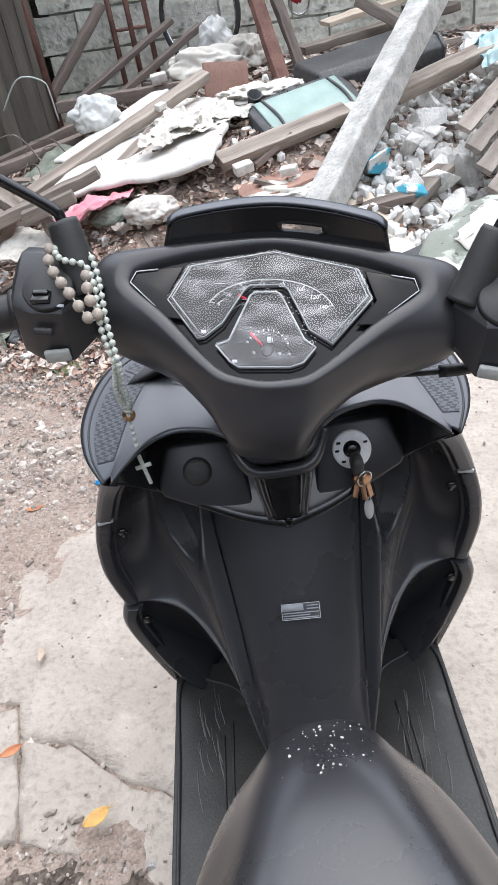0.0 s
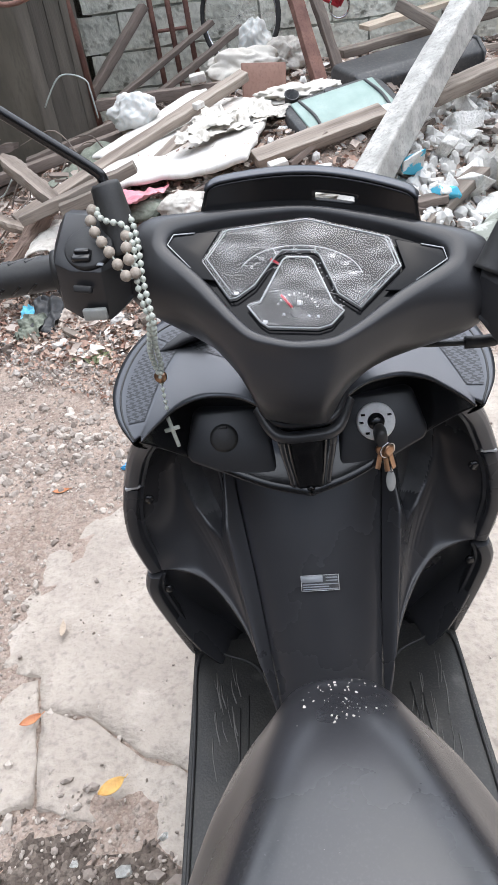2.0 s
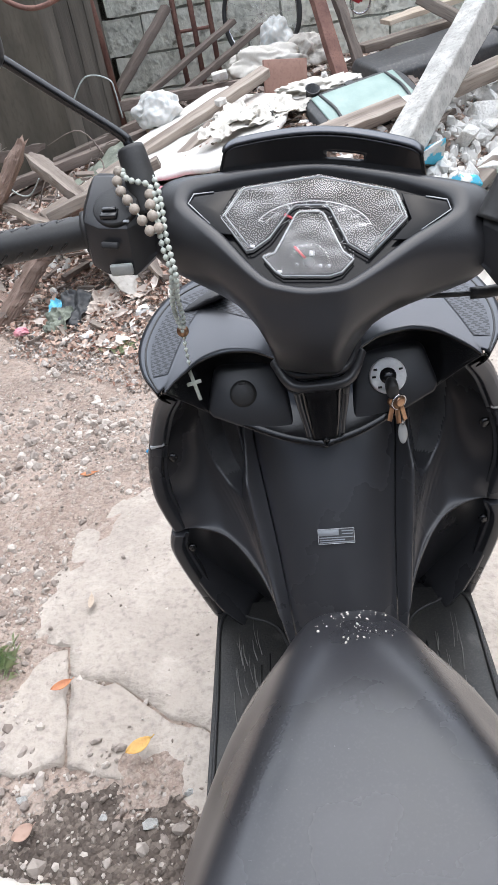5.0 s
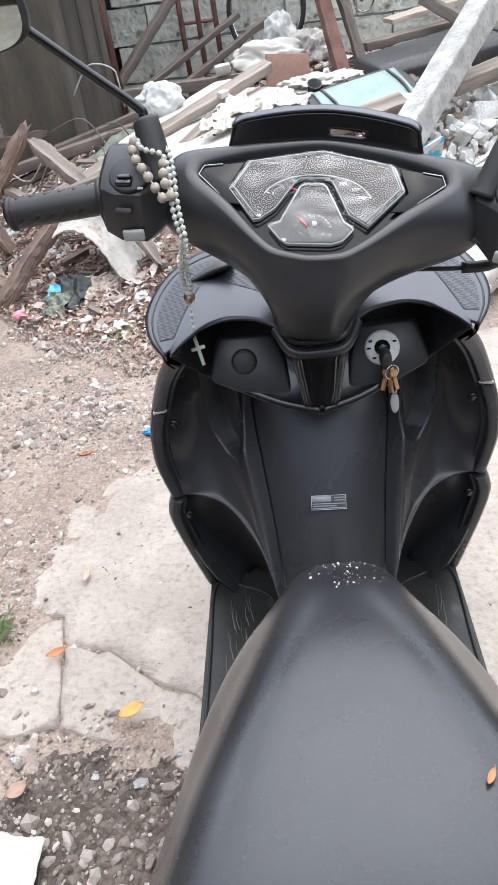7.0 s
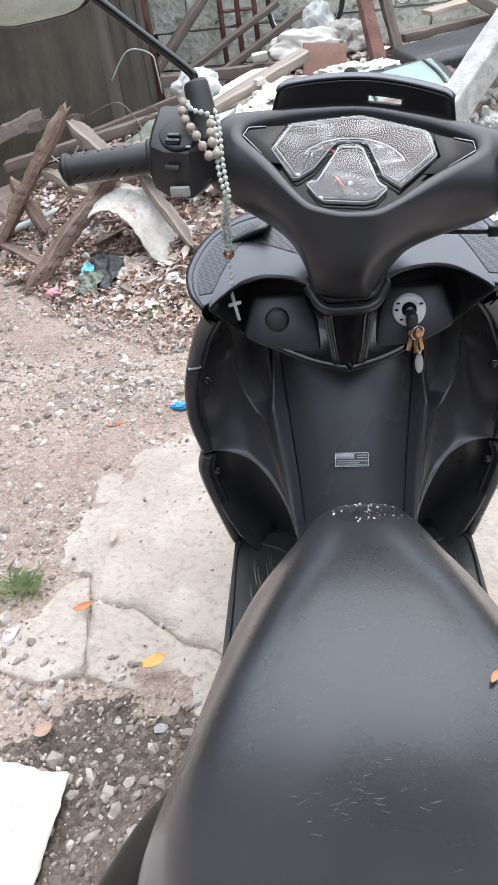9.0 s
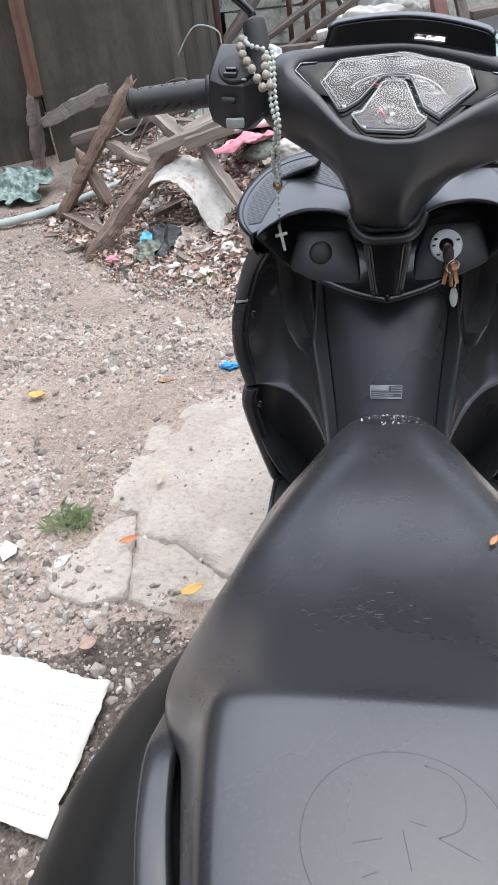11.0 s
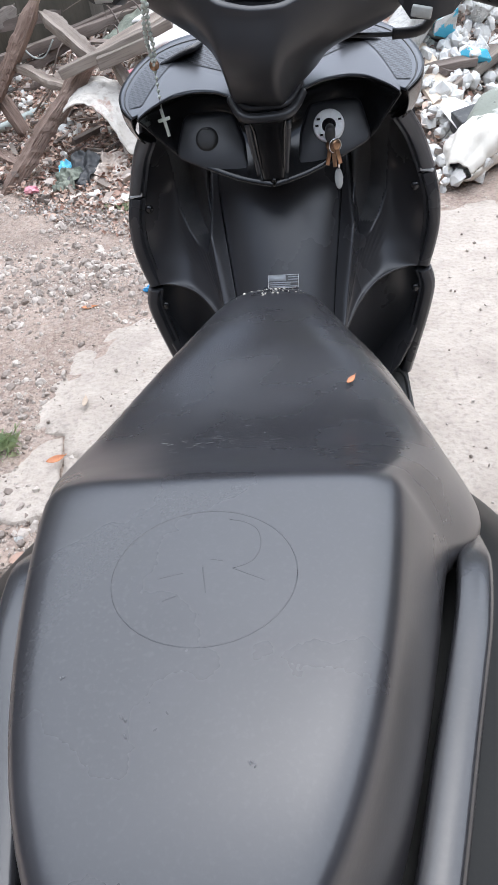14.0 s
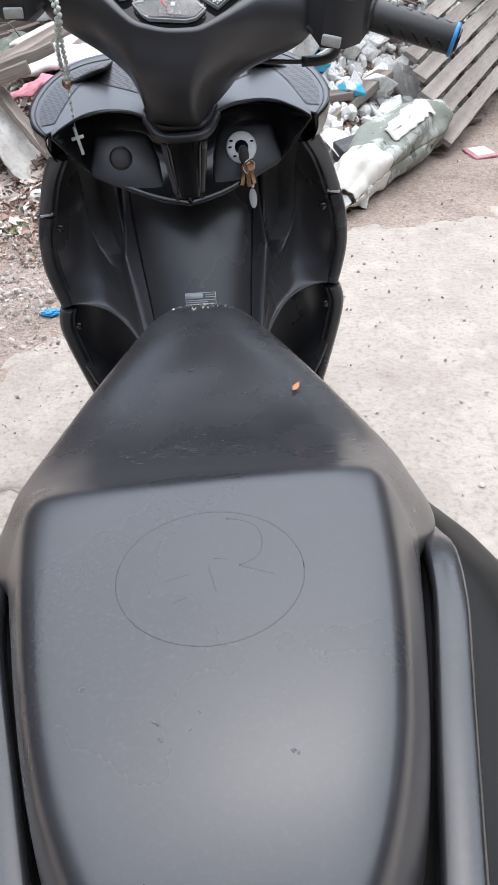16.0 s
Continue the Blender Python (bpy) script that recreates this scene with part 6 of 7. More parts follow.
blob("plastic_bag", (-0.93, 4.25, 0.47), (0.13, 0.10, 0.11), BAG, "crumpled white plastic bag with a cyan print", "bag", 1, 0.3, 2.0)
blob("white_cloth", (-0.33, 5.1, 0.52), (0.27, 0.16, 0.12), PAPER, "heap of white cloth on the debris", "cloth", 2, 0.32, 2.2)
blob("plastic_jug", (-0.26, 5.5, 0.60), (0.12, 0.12, 0.17), BAG, "cloudy crumpled plastic jug", "jug", 3, 0.22)
blob("plastic_sack", (-0.05, 5.4, 0.52), (0.16, 0.12, 0.12), TORN, "crumpled translucent plastic sack", "sack", 4, 0.35)
blob("cushion", (-0.52, 3.05, 0.27), (0.12, 0.09, 0.06), TORN, "stained pale cushion at the sheet's edge", "cushion", 5, 0.2)
blob("dark_pad", (-0.72, 3.12, 0.25), (0.10, 0.08, 0.05), OLIVE, "dark grey rounded pad beside the cushion", "pad", 6, 0.15)
blob("crumpled_paper", (0.02, 3.92, 0.52), (0.20, 0.13, 0.05), PAPER, "crumpled stained white paper on the heap", "paper", 7, 0.5, 3.0)
blob("crumpled_paper", (0.10, 3.0, 0.28), (0.18, 0.12, 0.04), PAPER, "white scraps below the concrete post", "paper", 8, 0.5, 3.0)
draped("rag", ((-1.28, 2.58, -0.07), (-1.16, 2.54, -0.07), (-1.14, 2.66, 0.0), (-1.26, 2.68, 0.0)), 20, 20, 0.03, 4.0, OLIVE, "dark grey rag on the ground", "rag", thick=0.003, seed=19)
draped("rag", ((-1.28, 2.66, -0.04), (-1.20, 2.64, -0.04), (-1.19, 2.74, 0.0), (-1.27, 2.75, 0.01)), 16, 16, 0.025, 4.0, CYAN, "small pale blue rag on the ground", "rag", thick=0.002, seed=20)
blob("rag", (-1.38, 2.58, -0.06), (0.03, 0.03, 0.02), PINK, "small pink scrap on the ground", "rag", 11, 0.35)
_p = random.Random(31)
for k in range(7):
    x, y = _p.uniform(-0.50, -0.12), _p.uniform(3.45, 3.85)
    w, h, z = _p.uniform(0.06, 0.13), _p.uniform(0.05, 0.11), 0.455 + 0.08 * (y - 3.4) + _p.uniform(0.0, 0.02)
    tilt = _p.uniform(-0.06, 0.06)
    draped("crumpled_paper", ((x - w, y - h, z), (x + w, y - h + tilt, z + 0.015), (x + w + tilt, y + h, z + 0.05), (x - w, y + h + tilt, z + 0.03)), 28, 24, 0.03, 2.2, PAPER, "crumpled stained white paper on the foam sheet", "paper", thick=0.002, seed=40 + k, ragged=0.018)
for x, y, z, w, turn in ((-0.09, 3.0, 0.41, 0.04, 20), (-0.52, 3.98, 0.52, 0.03, 50), (0.10, 3.05, 0.36, 0.035, -15), (-0.62, 4.9, 0.53, 0.05, 10)):
    tagged(part("foam_block", box(-w, w, -0.7 * w, 0.7 * w, -0.5 * w, 0.5 * w, 3, 0.008, 3), SHEET, m=pose(x, y, z, 8, -6, turn), bevel=0.004), "small broken white foam block on the heap", "foam")
tagged(part("black_cup", revolve([(0.0, -0.05), (0.04, -0.05), (0.055, 0.05), (0.058, 0.05), (0.058, 0.056), (0.05, 0.056), (0.038, -0.044), (0, -0.044)], 24), DARK_TUB, m=pose(-0.02, 3.72, 0.53, 30, 12, 0) @ Matrix.Scale(0.65, 4)), "small black plastic cup tipped over on the paper", "cup")
draped("teal_cloth", ((1.15, 3.95, 0.50), (1.50, 4.0, 0.56), (1.55, 4.35, 0.66), (1.2, 4.3, 0.60)), 22, 22, 0.07, 4.0, TEAL, "crumpled pale teal plastic sheet on the rubble", "sheet", thick=0.003, seed=61, ragged=0.05)
for k in range(12):
    x, y = _p.uniform(-1.75, -1.0), _p.uniform(3.5, 4.3)
    a, l = _p.uniform(-0.5, 2.6), _p.uniform(0.15, 0.45)
    z = ground_z(x, y) + 0.08
    mid = (x + 0.5 * l * math.cos(a), y + 0.5 * l * math.sin(a), z + _p.uniform(0.0, 0.12))
    tagged(part("twig", tube([(x, y, z - 0.06), mid, (x + l * math.cos(a + 0.3), y + l * math.sin(a + 0.3), z + _p.uniform(-0.02, 0.08))], 0.006, 6, 10, 0.002), WOOD_DARK), "thin dry brown twig in the heap", "twig", "twigs in the heap")


def sack():
    """A long slumped sack, torn open at one end to its white filling."""
    t = thing("sack", "mottled grey-green sack torn open with white filling showing", "sack")
    spine = [(0.46, 2.14, 0.05), (0.52, 2.26, 0.075), (0.60, 2.40, 0.09), (0.72, 2.56, 0.10), (0.84, 2.72, 0.105), (0.94, 2.86, 0.10), (1.0, 2.94, 0.09)]
    size = (0.03, 0.085, 0.115, 0.125, 0.125, 0.12, 0.06)

    def skin(s, v, grow=0.0):
        q = spline(spine, s)
        r = float(np.interp(s * 6, range(7), size)) + grow
        a = 2 * math.pi * v
        d = (spline(spine, min(s + 0.02, 1)) - spline(spine, max(s - 0.02, 0))).normalized()
        side = Vector((d.y, -d.x, 0)).normalized()
        w = 0.88 + 0.3 * noise.noise((s * 6, math.cos(a) * 1.6, math.sin(a) * 1.6)) + 0.20 * noise.voronoi((s * 7, math.cos(a) * 1.6, math.sin(a) * 1.6))[0][0]
        return q + side * (r * w * math.cos(a)) + Vector((0, 0, max(r * 0.9 * w * math.sin(a), -q.z - 0.01)))
    part("body", grid(lambda s, v: skin(0.22 + 0.78 * s + 0.05 * noise.noise((v * 6, 1, 2)) * (1 - s), v), 44, 44), CAMO, t, "mottled grey-green woven cloth", thick=0.004)
    part("torn_lining", grid(lambda s, v: skin(0.02 + (0.28 + 0.12 * noise.noise((v * 9, 4, 2))) * s, v, 0.004 + 0.006 * noise.noise((s * 9, v * 12, 6))), 36, 44), PAPER, t, "white torn lining", thick=0.004)
    part("torn_flap", grid(lambda s, v: skin(0.40 + 0.26 * s, 0.13 + 0.10 * v + 0.03 * noise.noise((s * 7, v * 4, 1)), 0.012 + 0.006 * noise.noise((s * 9, v * 9, 1))), 18, 12), PAPER, t, "white torn flap", thick=0.003)
    return t


sack()
draped("green_bag", ((-2.78, 3.72, -0.10), (-2.36, 3.70, -0.09), (-2.34, 4.02, 0.02), (-2.76, 4.08, 0.03)), 34, 30, 0.055, 5.5, FILM, "crumpled pale green plastic film bag on the ground", "bag", thick=0.002, seed=14, ragged=0.05)


def tub():
    t = thing("green_case", "pale green plastic case lid with black rim on the heap", "case", pose(0.24, 3.62, 0.475, 22, -6, 22))
    w, l = 0.27, 0.19
    shape = [(w * abs(math.cos(a)) ** 0.35 * math.copysign(1, math.cos(a)), l * abs(math.sin(a)) ** 0.35 * math.copysign(1, math.sin(a))) for a in (2 * math.pi * k / 40 for k in range(40))]
    part("shell", loft([[(x * f, y * f, z) for x, y in shape] for f, z in ((0.97, -0.09), (1.0, -0.07), (1.0, 0.0), (0.97, 0.008))]), DARK_TUB, t, "black plastic rim")
    part("panel", box(-0.225, 0.225, -0.155, 0.155, 0.008, 0.02), GREEN_TUB, t, "pale green plastic panel", bevel=0.012)
    for x in (-0.18, 0.18):
        part("ridge", tube([(x, -0.15, 0.02), (x + 0.015, 0.0, 0.026), (x, 0.15, 0.02)], 0.008, 8, 10), DARK_TUB, t)
    part("emblem_plate", revolve([(0, 0.004), (0.026, 0.004), (0.03, 0), (0, 0)], 24), DARK_TUB, t, m=pose(0.0, 0.172, 0.008))
    return t


tub()


def black_bin():
    t = thing("black_bin", "large dark plastic bin lying on its side in the heap", "bin", pose(0.62, 4.55, 0.46, 4, -4, 20))
    sec = lambda x, s: [(x, y * s, 0.68 * z * s) for y, z in ((-0.20, -0.13), (0.20, -0.14), (0.22, 0.10), (0.16, 0.16), (-0.16, 0.15), (-0.22, 0.08))]
    part("shell", loft([sec(-0.36, 0.85), sec(-0.34, 0.95), sec(0.0, 1.0), sec(0.36, 1.1), sec(0.38, 1.14), sec(0.41, 1.14)]), DARK_TUB, t, bevel=0.02)
    part("rim", tube([(0.395, y * 1.16, 0.68 * z * 1.16) for y, z in ((-0.20, -0.13), (0.20, -0.14), (0.22, 0.10), (0.16, 0.16), (-0.16, 0.15), (-0.22, 0.08), (-0.20, -0.13))], 0.012, 8), DARK_TUB, t)
    return t


black_bin()


def concrete_post():
    t = thing("concrete_post", "long grey square concrete post lying tilted over the heap", "post", group="")
    a, b = Vector((0.165, 2.72, 0.22)), Vector((1.04, 4.10, 1.02))
    ob = plank(a, b, 0.125, 0.125, POST, "", "shaft", roll=80, wobble=0.006, seed=80)
    for key in ("label", "category", "group"):
        if key in ob:
            del ob[key]
    ob.parent = t
    return t


concrete_post()
tagged(part("brown_panel", box(-0.14, 0.14, -0.012, 0.012, -0.11, 0.11), BROWN_PANEL, m=pose(-0.18, 4.55, 0.50, -12, 8, 24), bevel=0.003), "small flat brown board standing in the debris", "board")
tagged(part("black_battery", box(-0.07, 0.07, -0.05, 0.05, -0.04, 0.04), DARK_TUB, m=pose(0.55, 2.48, 0.12, 10, -8, 20), bevel=0.006), "small speckled black block on the rubble", "block")
packet = tagged(part("pink_packet", box(-0.042, 0.042, -0.052, 0.052, 0.0, 0.012, 2, 0.004), PAPER, m=pose(1.16, 2.73, -0.004, 0, 0, 12), bevel=0.003), "flat white packet with a pink edge on the dirt", "packet")
part("pink_border", box(-0.054, 0.054, -0.064, 0.064, -0.004, 0.006, 2, 0.004), PINK, packet, "pink edge")


# slatted wooden panel leaning on the heap
panel = thing("slatted_panel", "weathered grey-brown slatted wooden panel lying against the heap", "panel")
for k in range(6):
    low = Vector((0.90, 3.32, 0.36)).lerp(Vector((0.985, 2.72, 0.06)), k / 5)
    ob = plank(low, low + Vector((0.95, 1.55, 0.16)), 0.075, 0.022, WOOD_SLAT, "", "slat", roll=28, seed=90 + k, wobble=0.005)
    for key in ("label", "category", "group"):
        if key in ob:
            del ob[key]
    ob.parent = panel
for k, f in enumerate((0.3, 0.85)):
    q = Vector((0.95, 1.55, 0.16)) * f + Vector((0, 0.03, -0.02))
    rotten_bar("cross_bar", Vector((0.90, 3.34, 0.36)) + q, Vector((0.985, 2.70, 0.05)) + q, 0.03, 0.04, 97 + k, WOOD_DARK, panel)


# ---- walls at the back ----
def block_wall():
    wall = tagged(part("wall_north", box(-1.85, 6.0, 6.05, 6.2, -0.2, 2.75), MORTAR), "old grey hollow-block wall with mossy joints", "wall", kind="structure")
    cols, rows, bw, bh = 14, 10, 0.54, 0.265
    me = []
    for s in range(4):
        bm = box(0.009, bw - 0.009, 0.0, 0.06, 0.009, bh - 0.009, 9, 0.014, s)
        bmesh.ops.recalc_face_normals(bm, faces=bm.faces)
        m = bpy.data.meshes.new("block")
        bm.to_mesh(m)
        bm.free()
        m.materials.append(BLOCK)
        me.append(m)
    for j in range(rows):
        for i in range(cols):
            x = -1.85 + i * bw + (0.5 * bw if j % 2 else 0)
            ob = new("block", me[(i * 3 + j) % 4])
            ob.parent = wall
            ob.location = (x, 6.036 + 0.003 * ((i * 7 + j * 3) % 3), 0.1 + j * bh)
    return wall


def shed_wall():
    """Weathered sheets and boards that close the yard beside the block wall."""
    wall = thing("plank_wall", "dark weathered plywood and upright planks closing the yard", "wall", kind="structure")
    def panel_between(a, b, z0, z1, material, name, seed, wob=0.006, th=0.02):
        a, b = Vector(a), Vector(b)
        L = (b - a).length
        ang = math.degrees(math.atan2(b.y - a.y, b.x - a.x))
        bm = box(0, L, -th / 2, th / 2, z0, z1, 8, wob, seed)
        return part(name, bm, material, wall, m=pose(a.x, a.y, 0, 0, 0, ang), smooth=False)
    panel_between((-2.52, 4.45), (-1.72, 4.95), -0.2, 2.6, PLY, "plywood_sheet", 1)
    panel_between((-3.6, 4.3), (-2.62, 4.6), -0.2, 2.6, PLY, "plywood_sheet", 2)
    for k in range(4):
        panel_between((-1.74 + 0.085 * k, 5.0 + 0.06 * k), (-1.66 + 0.085 * k, 5.06 + 0.06 * k), -0.1, 1.8 - 0.3 * (k % 3), WOOD_UP, "upright_plank", 3 + k, 0.012, 0.03)
    panel_between((-1.56, 5.4), (-1.72, 6.0), -0.1, 2.6, PLY, "plywood_sheet", 9)
    return wall


block_wall()
shed_wall()
# added plain walls: they block low sky and darken the scooter's reflections
for wname, b in (("wall_west", (-4.2, -4.0, -4.0, 6.2, -0.3, 4.0)), ("wall_east", (5.0, 5.2, -4.0, 6.2, -0.3, 4.0)), ("wall_south", (-4.2, 5.2, -4.2, -4.0, -0.3, 3.2)), ("wall_shed", (-4.2, -1.5, 6.05, 6.2, -0.3, 2.7))):
    tagged(part(wname, box(*b), PLY), "plain dark board wall added to close the yard and darken low reflections", "wall", kind="structure")
plank((-2.52, 4.37, 0.40), (-2.41, 4.37, 2.4), 0.075, 0.075, BROWN_WOOD, "reddish brown corner post beside the plywood", name="wooden_post", seed=100, category="post")
tagged(rotten_bar("wooden_post", (-2.66, 4.36, -0.15), (-2.54, 4.36, 0.44), 0.08, 0.08, 104, WOOD_DARK), "rotten stub of a post against the corner post", "post", "scrap timber")
tagged(rotten_bar("board", (-2.50, 4.34, 0.235), (-2.06, 4.52, 0.385), 0.04, 0.085, 101, WOOD_SLAT), "rough board lying against the plywood", "board", "scrap timber")
tagged(rotten_bar("board", (-2.18, 4.46, 0.30), (-1.80, 4.56, 0.33), 0.03, 0.06, 105, WOOD_DARK), "narrow reddish board against the plywood", "board", "scrap timber")
tagged(rotten_bar("batten", (-2.15, 4.10, 0.06), (-1.55, 4.25, 0.24), 0.05, 0.045, 103, WOOD_DARK), "thin dark batten lying at the plywood", "plank", "scrap timber")
tagged(part("iron_pole", tube([(-1.40, 5.2, 0.25), (-1.50, 5.25, 2.4)], 0.022, 12), RUST), "rusty brown iron pole leaning on the wall", "pole")


def ladder():
    t = thing("iron_ladder", "rusty iron ladder frame leaning on the block wall", "ladder")
    for x in (0.0, 0.13, 0.26):
        part("rail", tube([(-0.98 + x, 5.75, 0.3), (-1.05 + x, 5.94, 1.9)], 0.02, 10), RUST, t)
    for z in (0.75, 1.3):
        part("rung", tube([(-1.0 - 0.03 * z, 5.72 + 0.12 * z, z), (-0.74 - 0.03 * z, 5.72 + 0.12 * z, z)], 0.012, 8), RUST, t)
    return t


ladder()


def bicycle():
    t = thing("bicycle", "old red bicycle standing behind the heap against the wall", "bicycle")
    w = part("wheel", torus(0.32, 0.018, 40, 8, "x"), TYRE, t, "grey bicycle tyre", m=pose(-0.36, 5.72, 0.78, 0, 6, 62))
    part("rim", torus(0.30, 0.008, 40, 6, "x"), STEEL, w)
    for k in range(9):
        a = k * math.pi / 9
        part("spoke", tube([(0, 0.3 * math.cos(a), 0.3 * math.sin(a)), (0, -0.3 * math.cos(a), -0.3 * math.sin(a))], 0.0008, 4), STEEL, w)
    frame_red = plain("red_enamel", (0.5, 0.04, 0.06), 0.35)
    for a, b in (((-0.3, 5.75, 1.1), (0.35, 5.8, 0.75)), ((0.35, 5.8, 0.75), (0.7, 5.8, 1.25)), ((0.1, 5.75, 1.25), (0.35, 5.8, 0.75)), ((0.1, 5.75, 1.25), (0.7, 5.8, 1.25))):
        part("frame_tube", tube([a, b], 0.016, 10), frame_red, t, "red enamelled tube")
    part("crank", torus(0.07, 0.008, 28, 6, "y"), STEEL, t, m=pose(0.35, 5.72, 0.75))
    return t


bicycle()
tagged(part("plastic_pipe", tube([(-2.7, 3.12, -0.09), (-2.2, 3.38, -0.09), (-1.6, 3.72, 0.02)], 0.024, 12, 12), PIPE), "grey-green plastic pipe lying at the heap's foot", "pipe")
tagged(part("green_pipe", tube([(0.9, 5.62, 0.80), (1.7, 5.72, 0.84)], 0.03, 12), plain("green_pipe", (0.05, 0.35, 0.22), 0.4)), "green plastic pipe on the heap", "pipe")
tagged(part("rusty_pipe", tube([(-1.78, 4.3, 1.30), (-1.68, 4.3, 1.16), (-1.54, 4.3, 1.085), (-1.38, 4.3, 1.10), (-1.21, 4.3, 1.18), (-1.05, 4.5, 1.35)], 0.014, 10, 40), RUST), "bent rusty pipe hooked on the plank wall", "pipe")
tagged(part("wire_loop", tube([(-1.56, 4.6, 0.52), (-1.44, 4.6, 0.665), (-1.35, 4.6, 0.68), (-1.265, 4.6, 0.64), (-1.25, 4.6, 0.58), (-1.24, 4.6, 0.42)], 0.005, 6, 24), PIPE), "bent grey wire over the battens", "wire")
tagged(part("wire_loop", tube([(-1.66, 3.5, 0.40), (-1.60, 3.5, 0.31), (-1.53, 3.5, 0.295), (-1.455, 3.5, 0.37)], 0.004, 6, 20), PIPE), "bent pale wire hanging in the trestle", "wire")


# ---- small things on the ground and the seat ----
def leaf(x, y, z, length, width, turn, material, label, tilt=0):
    def fn(s, v):
        a = (2 * v - 1)
        w = width * (1 - abs(2 * s - 1) ** 2) ** 0.8
        return Vector(((s - 0.5) * length, a * w / 2, 0.12 * width * a * a + 0.06 * length * (2 * s - 1) ** 2))
    ob = part("fallen_leaf", grid(fn, 14, 6), material, m=pose(x, y, z, tilt, 0, turn), thick=0.0008)
    part("stem", tube([(length / 2, 0, 0.06 * length), (length * 0.66, 0.05 * length, 0.08 * length)], 0.02 * length, 5, 4), material, ob)
    return tagged(ob, label, "leaf", "fallen leaves")


leaf(-0.402, 0.578, -0.006, 0.052, 0.028, 35, LEAF_YELLOW, "yellow fallen leaf on the cracked slab")
leaf(-0.602, 0.722, -0.016, 0.045, 0.018, 30, LEAF_ORANGE, "curled orange leaf on the slab crack", 20)
leaf(-0.76, 1.485, -0.05, 0.05, 0.02, 10, LEAF_ORANGE, "orange leaf on the gravel")
leaf(-1.21, 1.42, -0.075, 0.065, 0.04, 0, LEAF_YELLOW, "yellow fallen leaf on the gravel")
leaf(-0.60, 0.95, -0.022, 0.045, 0.015, 100, TAN, "faded tan leaf on the slab")
leaf(0.114, 0.096, 0.668, 0.013, 0.005, 60, LEAF_ORANGE, "small orange leaf on the scooter seat", 15)


# newspaper sheet on the gravel
def news(s, v):
    a, b, c, d = Vector((-0.80, 0.40)), Vector((-0.50, 0.345)), Vector((-0.50, 0.06)), Vector((-0.80, 0.10))
    p = a.lerp(b, s).lerp(d.lerp(c, s), v)
    e = 0.006 * noise.noise((s * 12, v * 12, 1)) if min(s, v, 1 - s, 1 - v) < 0.06 else 0
    return Vector((p.x + e, p.y + e, ground_z(p.x, p.y) + 0.012 + 0.012 * noise.noise((s * 3, v * 3, 2))))


paper = part("paper_sheet", grid(news, 30, 30), PAPER, thick=0.0012)
tagged(paper, "yellowed printed paper sheet lying on the gravel", "paper")


rng_ = random.Random(9)
rows_ = bmesh.new()
for i in range(12):
    v = 0.10 + 0.072 * i
    s = 0.10
    while s < 0.92:
        w = rng_.uniform(0.012, 0.03)
        if rng_.random() < 0.8:
            q = [news(s, v), news(s + w, v), news(s + w + 0.008, v + 0.012), news(s + 0.008, v + 0.012)]
            rows_.faces.new([rows_.verts.new(c + Vector((0, 0, 0.0012))) for c in q])
        s += w + 0.012
part("faded_print", rows_, INK, paper, "faded rows of print")
for x, y, s in ((-0.557, 1.557, 0.028), (-0.53, 1.56, 0.015)):
    blob("blue_scrap", (x, y, ground_z(x, y)), (s, s * 0.5, s * 0.4), BLUE_SCRAP, "small crumpled blue plastic scrap on gravel", "scrap", 3, 0.4)
chunk(-0.773, 0.666, 0.034, 2, (0, 0, 1), 0.3, "stone", "pale rounded stone beside the grass tuft")
chunk(-0.917, 0.69, 0.035, 5, (0, 0, 2), 0.3, "stone", "pale flat stone on the gravel")
leaf(-0.589, 0.433, -0.03, 0.04, 0.03, 40, LEAF_BROWN, "dry reddish leaf on the dark gravel")


# crumbs on the seat nose
_rng = random.Random(77)
V, F = [], []
for _ in range(75):
    x, y = _rng.gauss(0.008, 0.020), _rng.uniform(0.29, 0.352)
    if abs(x) > 0.046:
        continue
    q = SEAT_TOP(x, y, 0.0004)
    p = SCOOT @ q
    vs, fs = pebble(_rng, _rng.choice((0.0003, 0.0003, 0.0004, 0.0005, 0.0006, 0.0008, 0.0011, 0.0015)))
    o = len(V)
    V += [(p.x + a, p.y + b, p.z + c) for a, b, c in vs]
    F += [tuple(o + i for i in f) for f in fs]
me = bpy.data.meshes.new("paint_crumbs")
me.from_pydata(V, [], F)
me.materials.append(PAPER)
tagged(new("paint_crumbs", me), "white crumbs on the front of the seat", "crumbs", kind="stuff")


def tuft(x, y, n, h, seed, label):
    rng = random.Random(seed)
    bm = bmesh.new()
    for _ in range(n):
        a, l = rng.uniform(0, 6.3), h * rng.uniform(0.5, 1.2)
        bx, by = x + rng.gauss(0, 0.03), y + rng.gauss(0, 0.02)
        z = ground_z(bx, by) - 0.01
        tip = Vector((bx + 0.7 * l * math.cos(a), by + 0.7 * l * math.sin(a), z + l * rng.uniform(0.3, 0.8)))
        w = 0.0012
        v = [bm.verts.new(p) for p in ((bx - w, by, z), (bx + w, by, z), ((bx + tip.x) / 2 + w * 0.7, (by + tip.y) / 2, z + l * 0.5), tip)]
        bm.faces.new((v[0], v[1], v[2]))
        bm.faces.new((v[0], v[2], v[3]))
    return tagged(part("grass_tuft", bm, GRASS), label, "grass", kind="stuff")


tuft(-0.80, 0.80, 150, 0.06, 1, "small green grass tuft in the gravel")
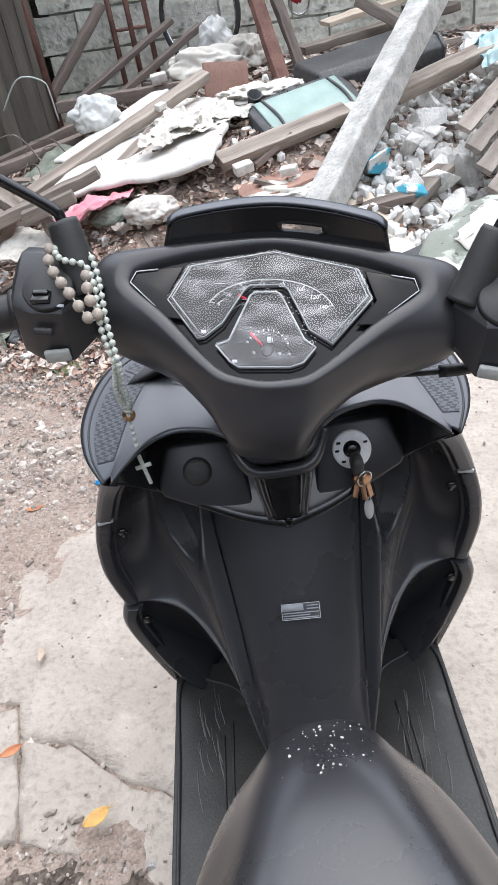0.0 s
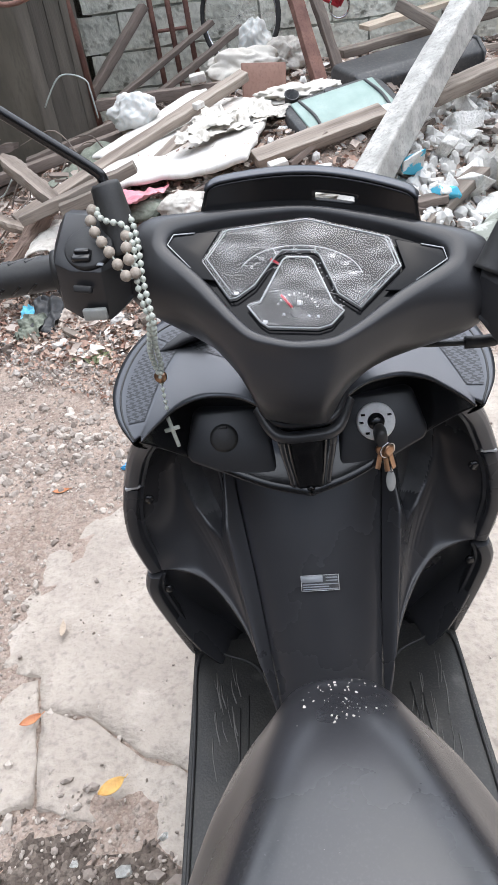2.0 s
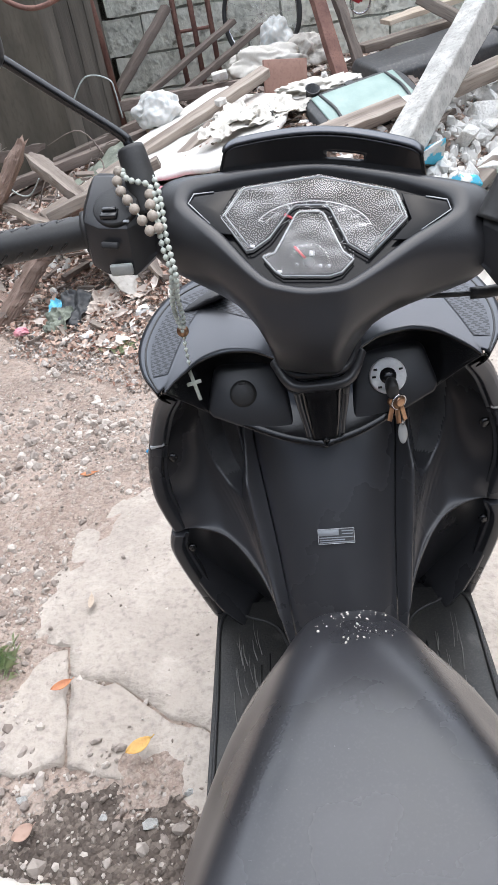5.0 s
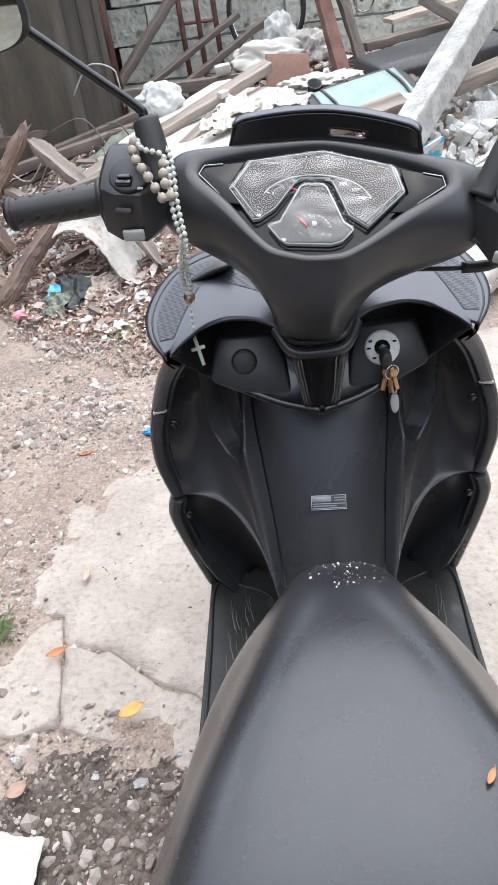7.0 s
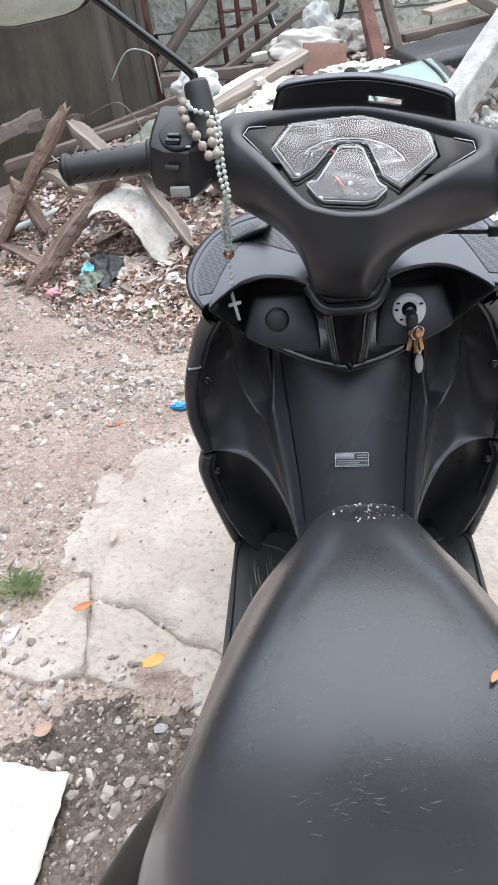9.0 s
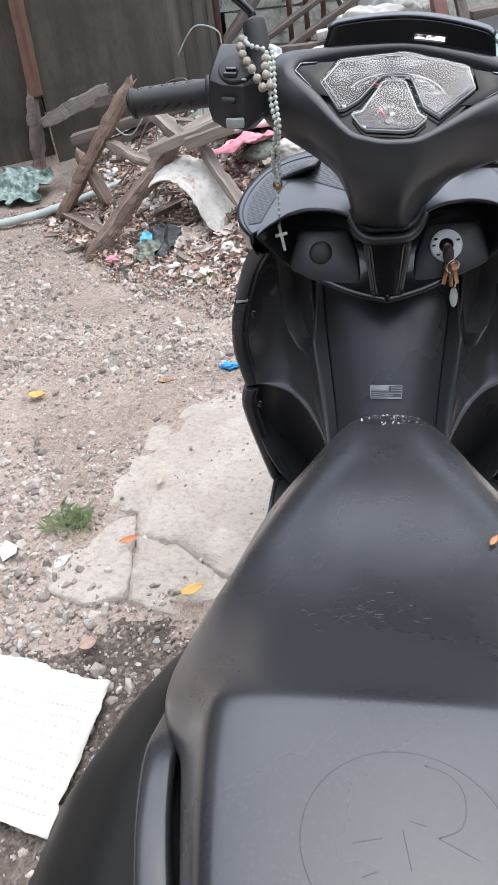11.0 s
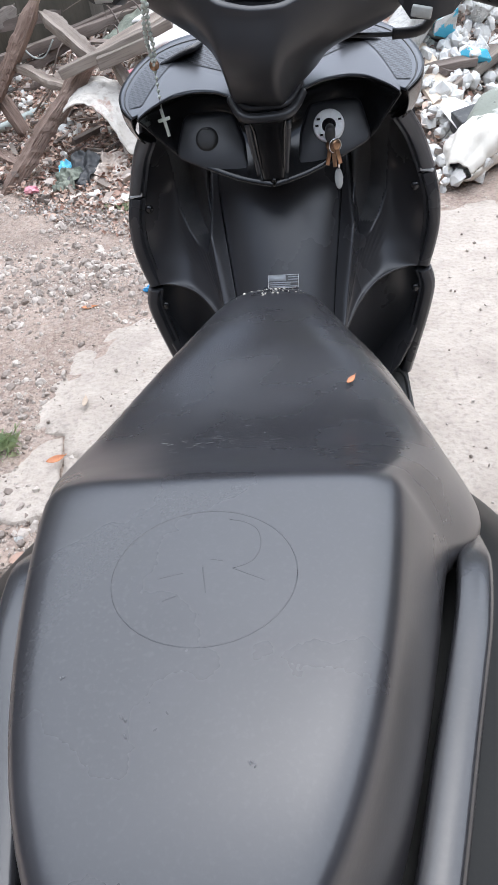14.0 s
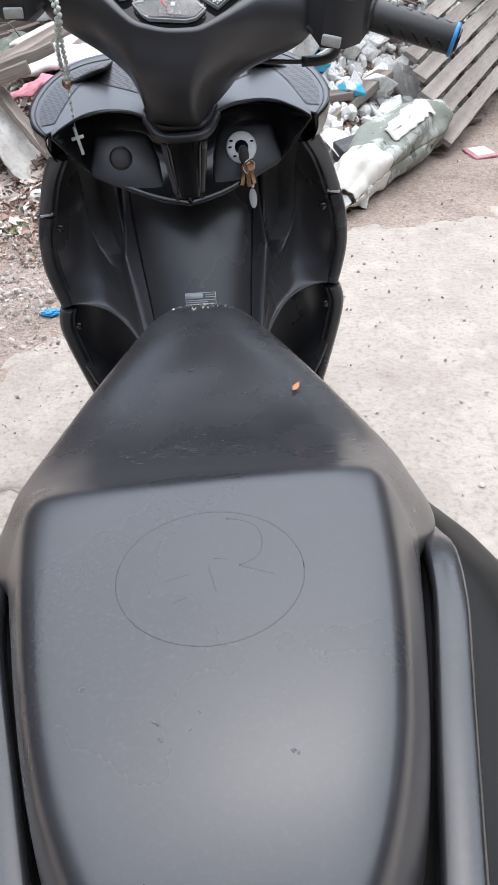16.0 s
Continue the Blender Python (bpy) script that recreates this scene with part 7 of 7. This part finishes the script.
tuft(-0.83, 2.27, 40, 0.06, 2, "dry weed at the heap's foot")


# ---- rosary and keys ----
def bead_mesh(name, r, material):
    bm = bmesh.new()
    bmesh.ops.create_uvsphere(bm, u_segments=10, v_segments=7, radius=r)
    me = bpy.data.meshes.new(name)
    bm.to_mesh(me)
    bm.free()
    me.materials.append(material)
    me.polygons.foreach_set("use_smooth", [True] * len(me.polygons))
    return me


def rosary():
    t = thing("rosary", "rosary of pale green and wooden beads hanging from the mirror stalk", "rosary")
    big, small, tiny = bead_mesh("bead", 0.0053, BEAD_WOOD), bead_mesh("bead", 0.0030, BEAD_PALE), bead_mesh("bead", 0.0024, BEAD_PALE)
    B = SCOOT @ BAR

    def string(pts, step, me, label=""):
        line = [spline(pts, k / 120) for k in range(121)]
        part("cord", tube(pts, 0.0008, 5, 40), BEAD_PALE, t)
        run, last = 0.0, line[0]
        for p in line:
            run += (p - last).length
            last = p
            if run >= step:
                run = 0.0
                ob = new("bead", me)
                ob.parent, ob.location = t, p
    w = lambda x, y, n: B @ Vector((x, y, n))
    string([w(-0.186, 0.040, 0.028), w(-0.193, 0.027, 0.030), w(-0.191, 0.017, 0.030), w(-0.185, 0.006, 0.030), w(-0.168, -0.013, 0.028), w(-0.150, -0.032, 0.020), w(-0.144, -0.027, 0.020), w(-0.151, -0.016, 0.026), w(-0.157, 0.004, 0.026), w(-0.156, 0.014, 0.026)], 0.0118, big)
    string([w(-0.188, 0.036, 0.028), w(-0.185, 0.023, 0.032), w(-0.175, 0.016, 0.033), w(-0.159, 0.014, 0.030), w(-0.150, -0.001, 0.024), w(-0.146, -0.020, 0.018), w(-0.141, -0.040, 0.008), w(-0.131, -0.060, -0.004)], 0.0063, small)
    med = Vector((-0.139, 0.562, 0.833))
    string([w(-0.160, 0.032, 0.022), w(-0.151, 0.014, 0.022), w(-0.144, -0.008, 0.018), w(-0.139, -0.028, 0.012), w(-0.131, -0.050, 0.004), w(-0.127, -0.062, -0.004), (-0.131, 0.540, 0.880), (-0.134, 0.556, 0.85), med], 0.0063, small)
    string([w(-0.131, -0.060, -0.004), (-0.137, 0.540, 0.878), (-0.141, 0.558, 0.85), med], 0.0063, small)
    part("medal", revolve([(0, -0.002), (0.006, -0.002), (0.0068, 0), (0.006, 0.002), (0, 0.002)], 20, "y"), BRASS, t, "small brown oval medal", m=pose(*med, -20, 0, 0))
    string([med, (-0.140, 0.562, 0.81), (-0.1405, 0.563, 0.780)], 0.0075, tiny)
    cr = part("cross", box(-0.0021, 0.0021, -0.0014, 0.0014, -0.022, 0.014), BEAD_PALE, t, "pale cross", m=pose(-0.1405, 0.566, 0.765, -12, -10, 8), bevel=0.0008)
    part("cross_bar", box(-0.0085, 0.0085, -0.0015, 0.0015, -0.0022, 0.0022), BEAD_PALE, cr, bevel=0.0008)
    return t


rosary()


def keys():
    t = thing("bunch_of_keys", "brass keys and a clear tag hanging from the ignition lock", "keys", SCOOT @ pose(0.081, 0.588, 0.727))
    part("key_head", loft([[(x * f, y, z * f - 0.002) for x, z in ((-0.006, 0.012), (0.006, 0.012), (0.008, 0.0), (0.006, -0.012), (-0.006, -0.012), (-0.008, 0.0))] for f, y in ((0.8, -0.022), (1, -0.018), (1, -0.004), (0.8, 0.002))]), RUBBER, t, "black key head", sub=1)
    part("ring", torus(0.009, 0.0011, 28, 6, "y"), STEEL, t, m=pose(0.006, -0.020, -0.016, 0, 0, 25))
    for k, (x, z, tl) in enumerate(((-0.002, -0.036, 8), (0.004, -0.038, -4), (0.009, -0.034, -10))):
        kk = part("key", box(-0.0028, 0.0028, -0.0008, 0.0008, -0.018, 0.004), BRASS, t, "worn brass key", m=pose(x, -0.019 - 0.002 * k, z + 0.012, -6, tl, 30 * k - 30), bevel=0.0005)
        part("bow", revolve([(0.003, -0.001), (0.0065, -0.001), (0.0065, 0.001), (0.003, 0.001)], 18, "y"), BRASS, kk, m=pose(0, 0, 0.008))
    part("tag", revolve([(0, -0.0008), (0.008, -0.0008), (0.0085, 0), (0.008, 0.0008), (0, 0.0008)], 24, "y"), plain("clear_tag", (0.35, 0.36, 0.36), 0.15), t, "clear oval tag", m=pose(0.010, -0.018, -0.062, -8, 0, 25) @ Matrix.Diagonal((0.75, 1, 1.7, 1)))
    part("chain", tube([(0.008, -0.02, -0.024), (0.011, -0.021, -0.036), (0.010, -0.019, -0.048)], 0.0016, 6, 8), STEEL, t)
    return t


keys()
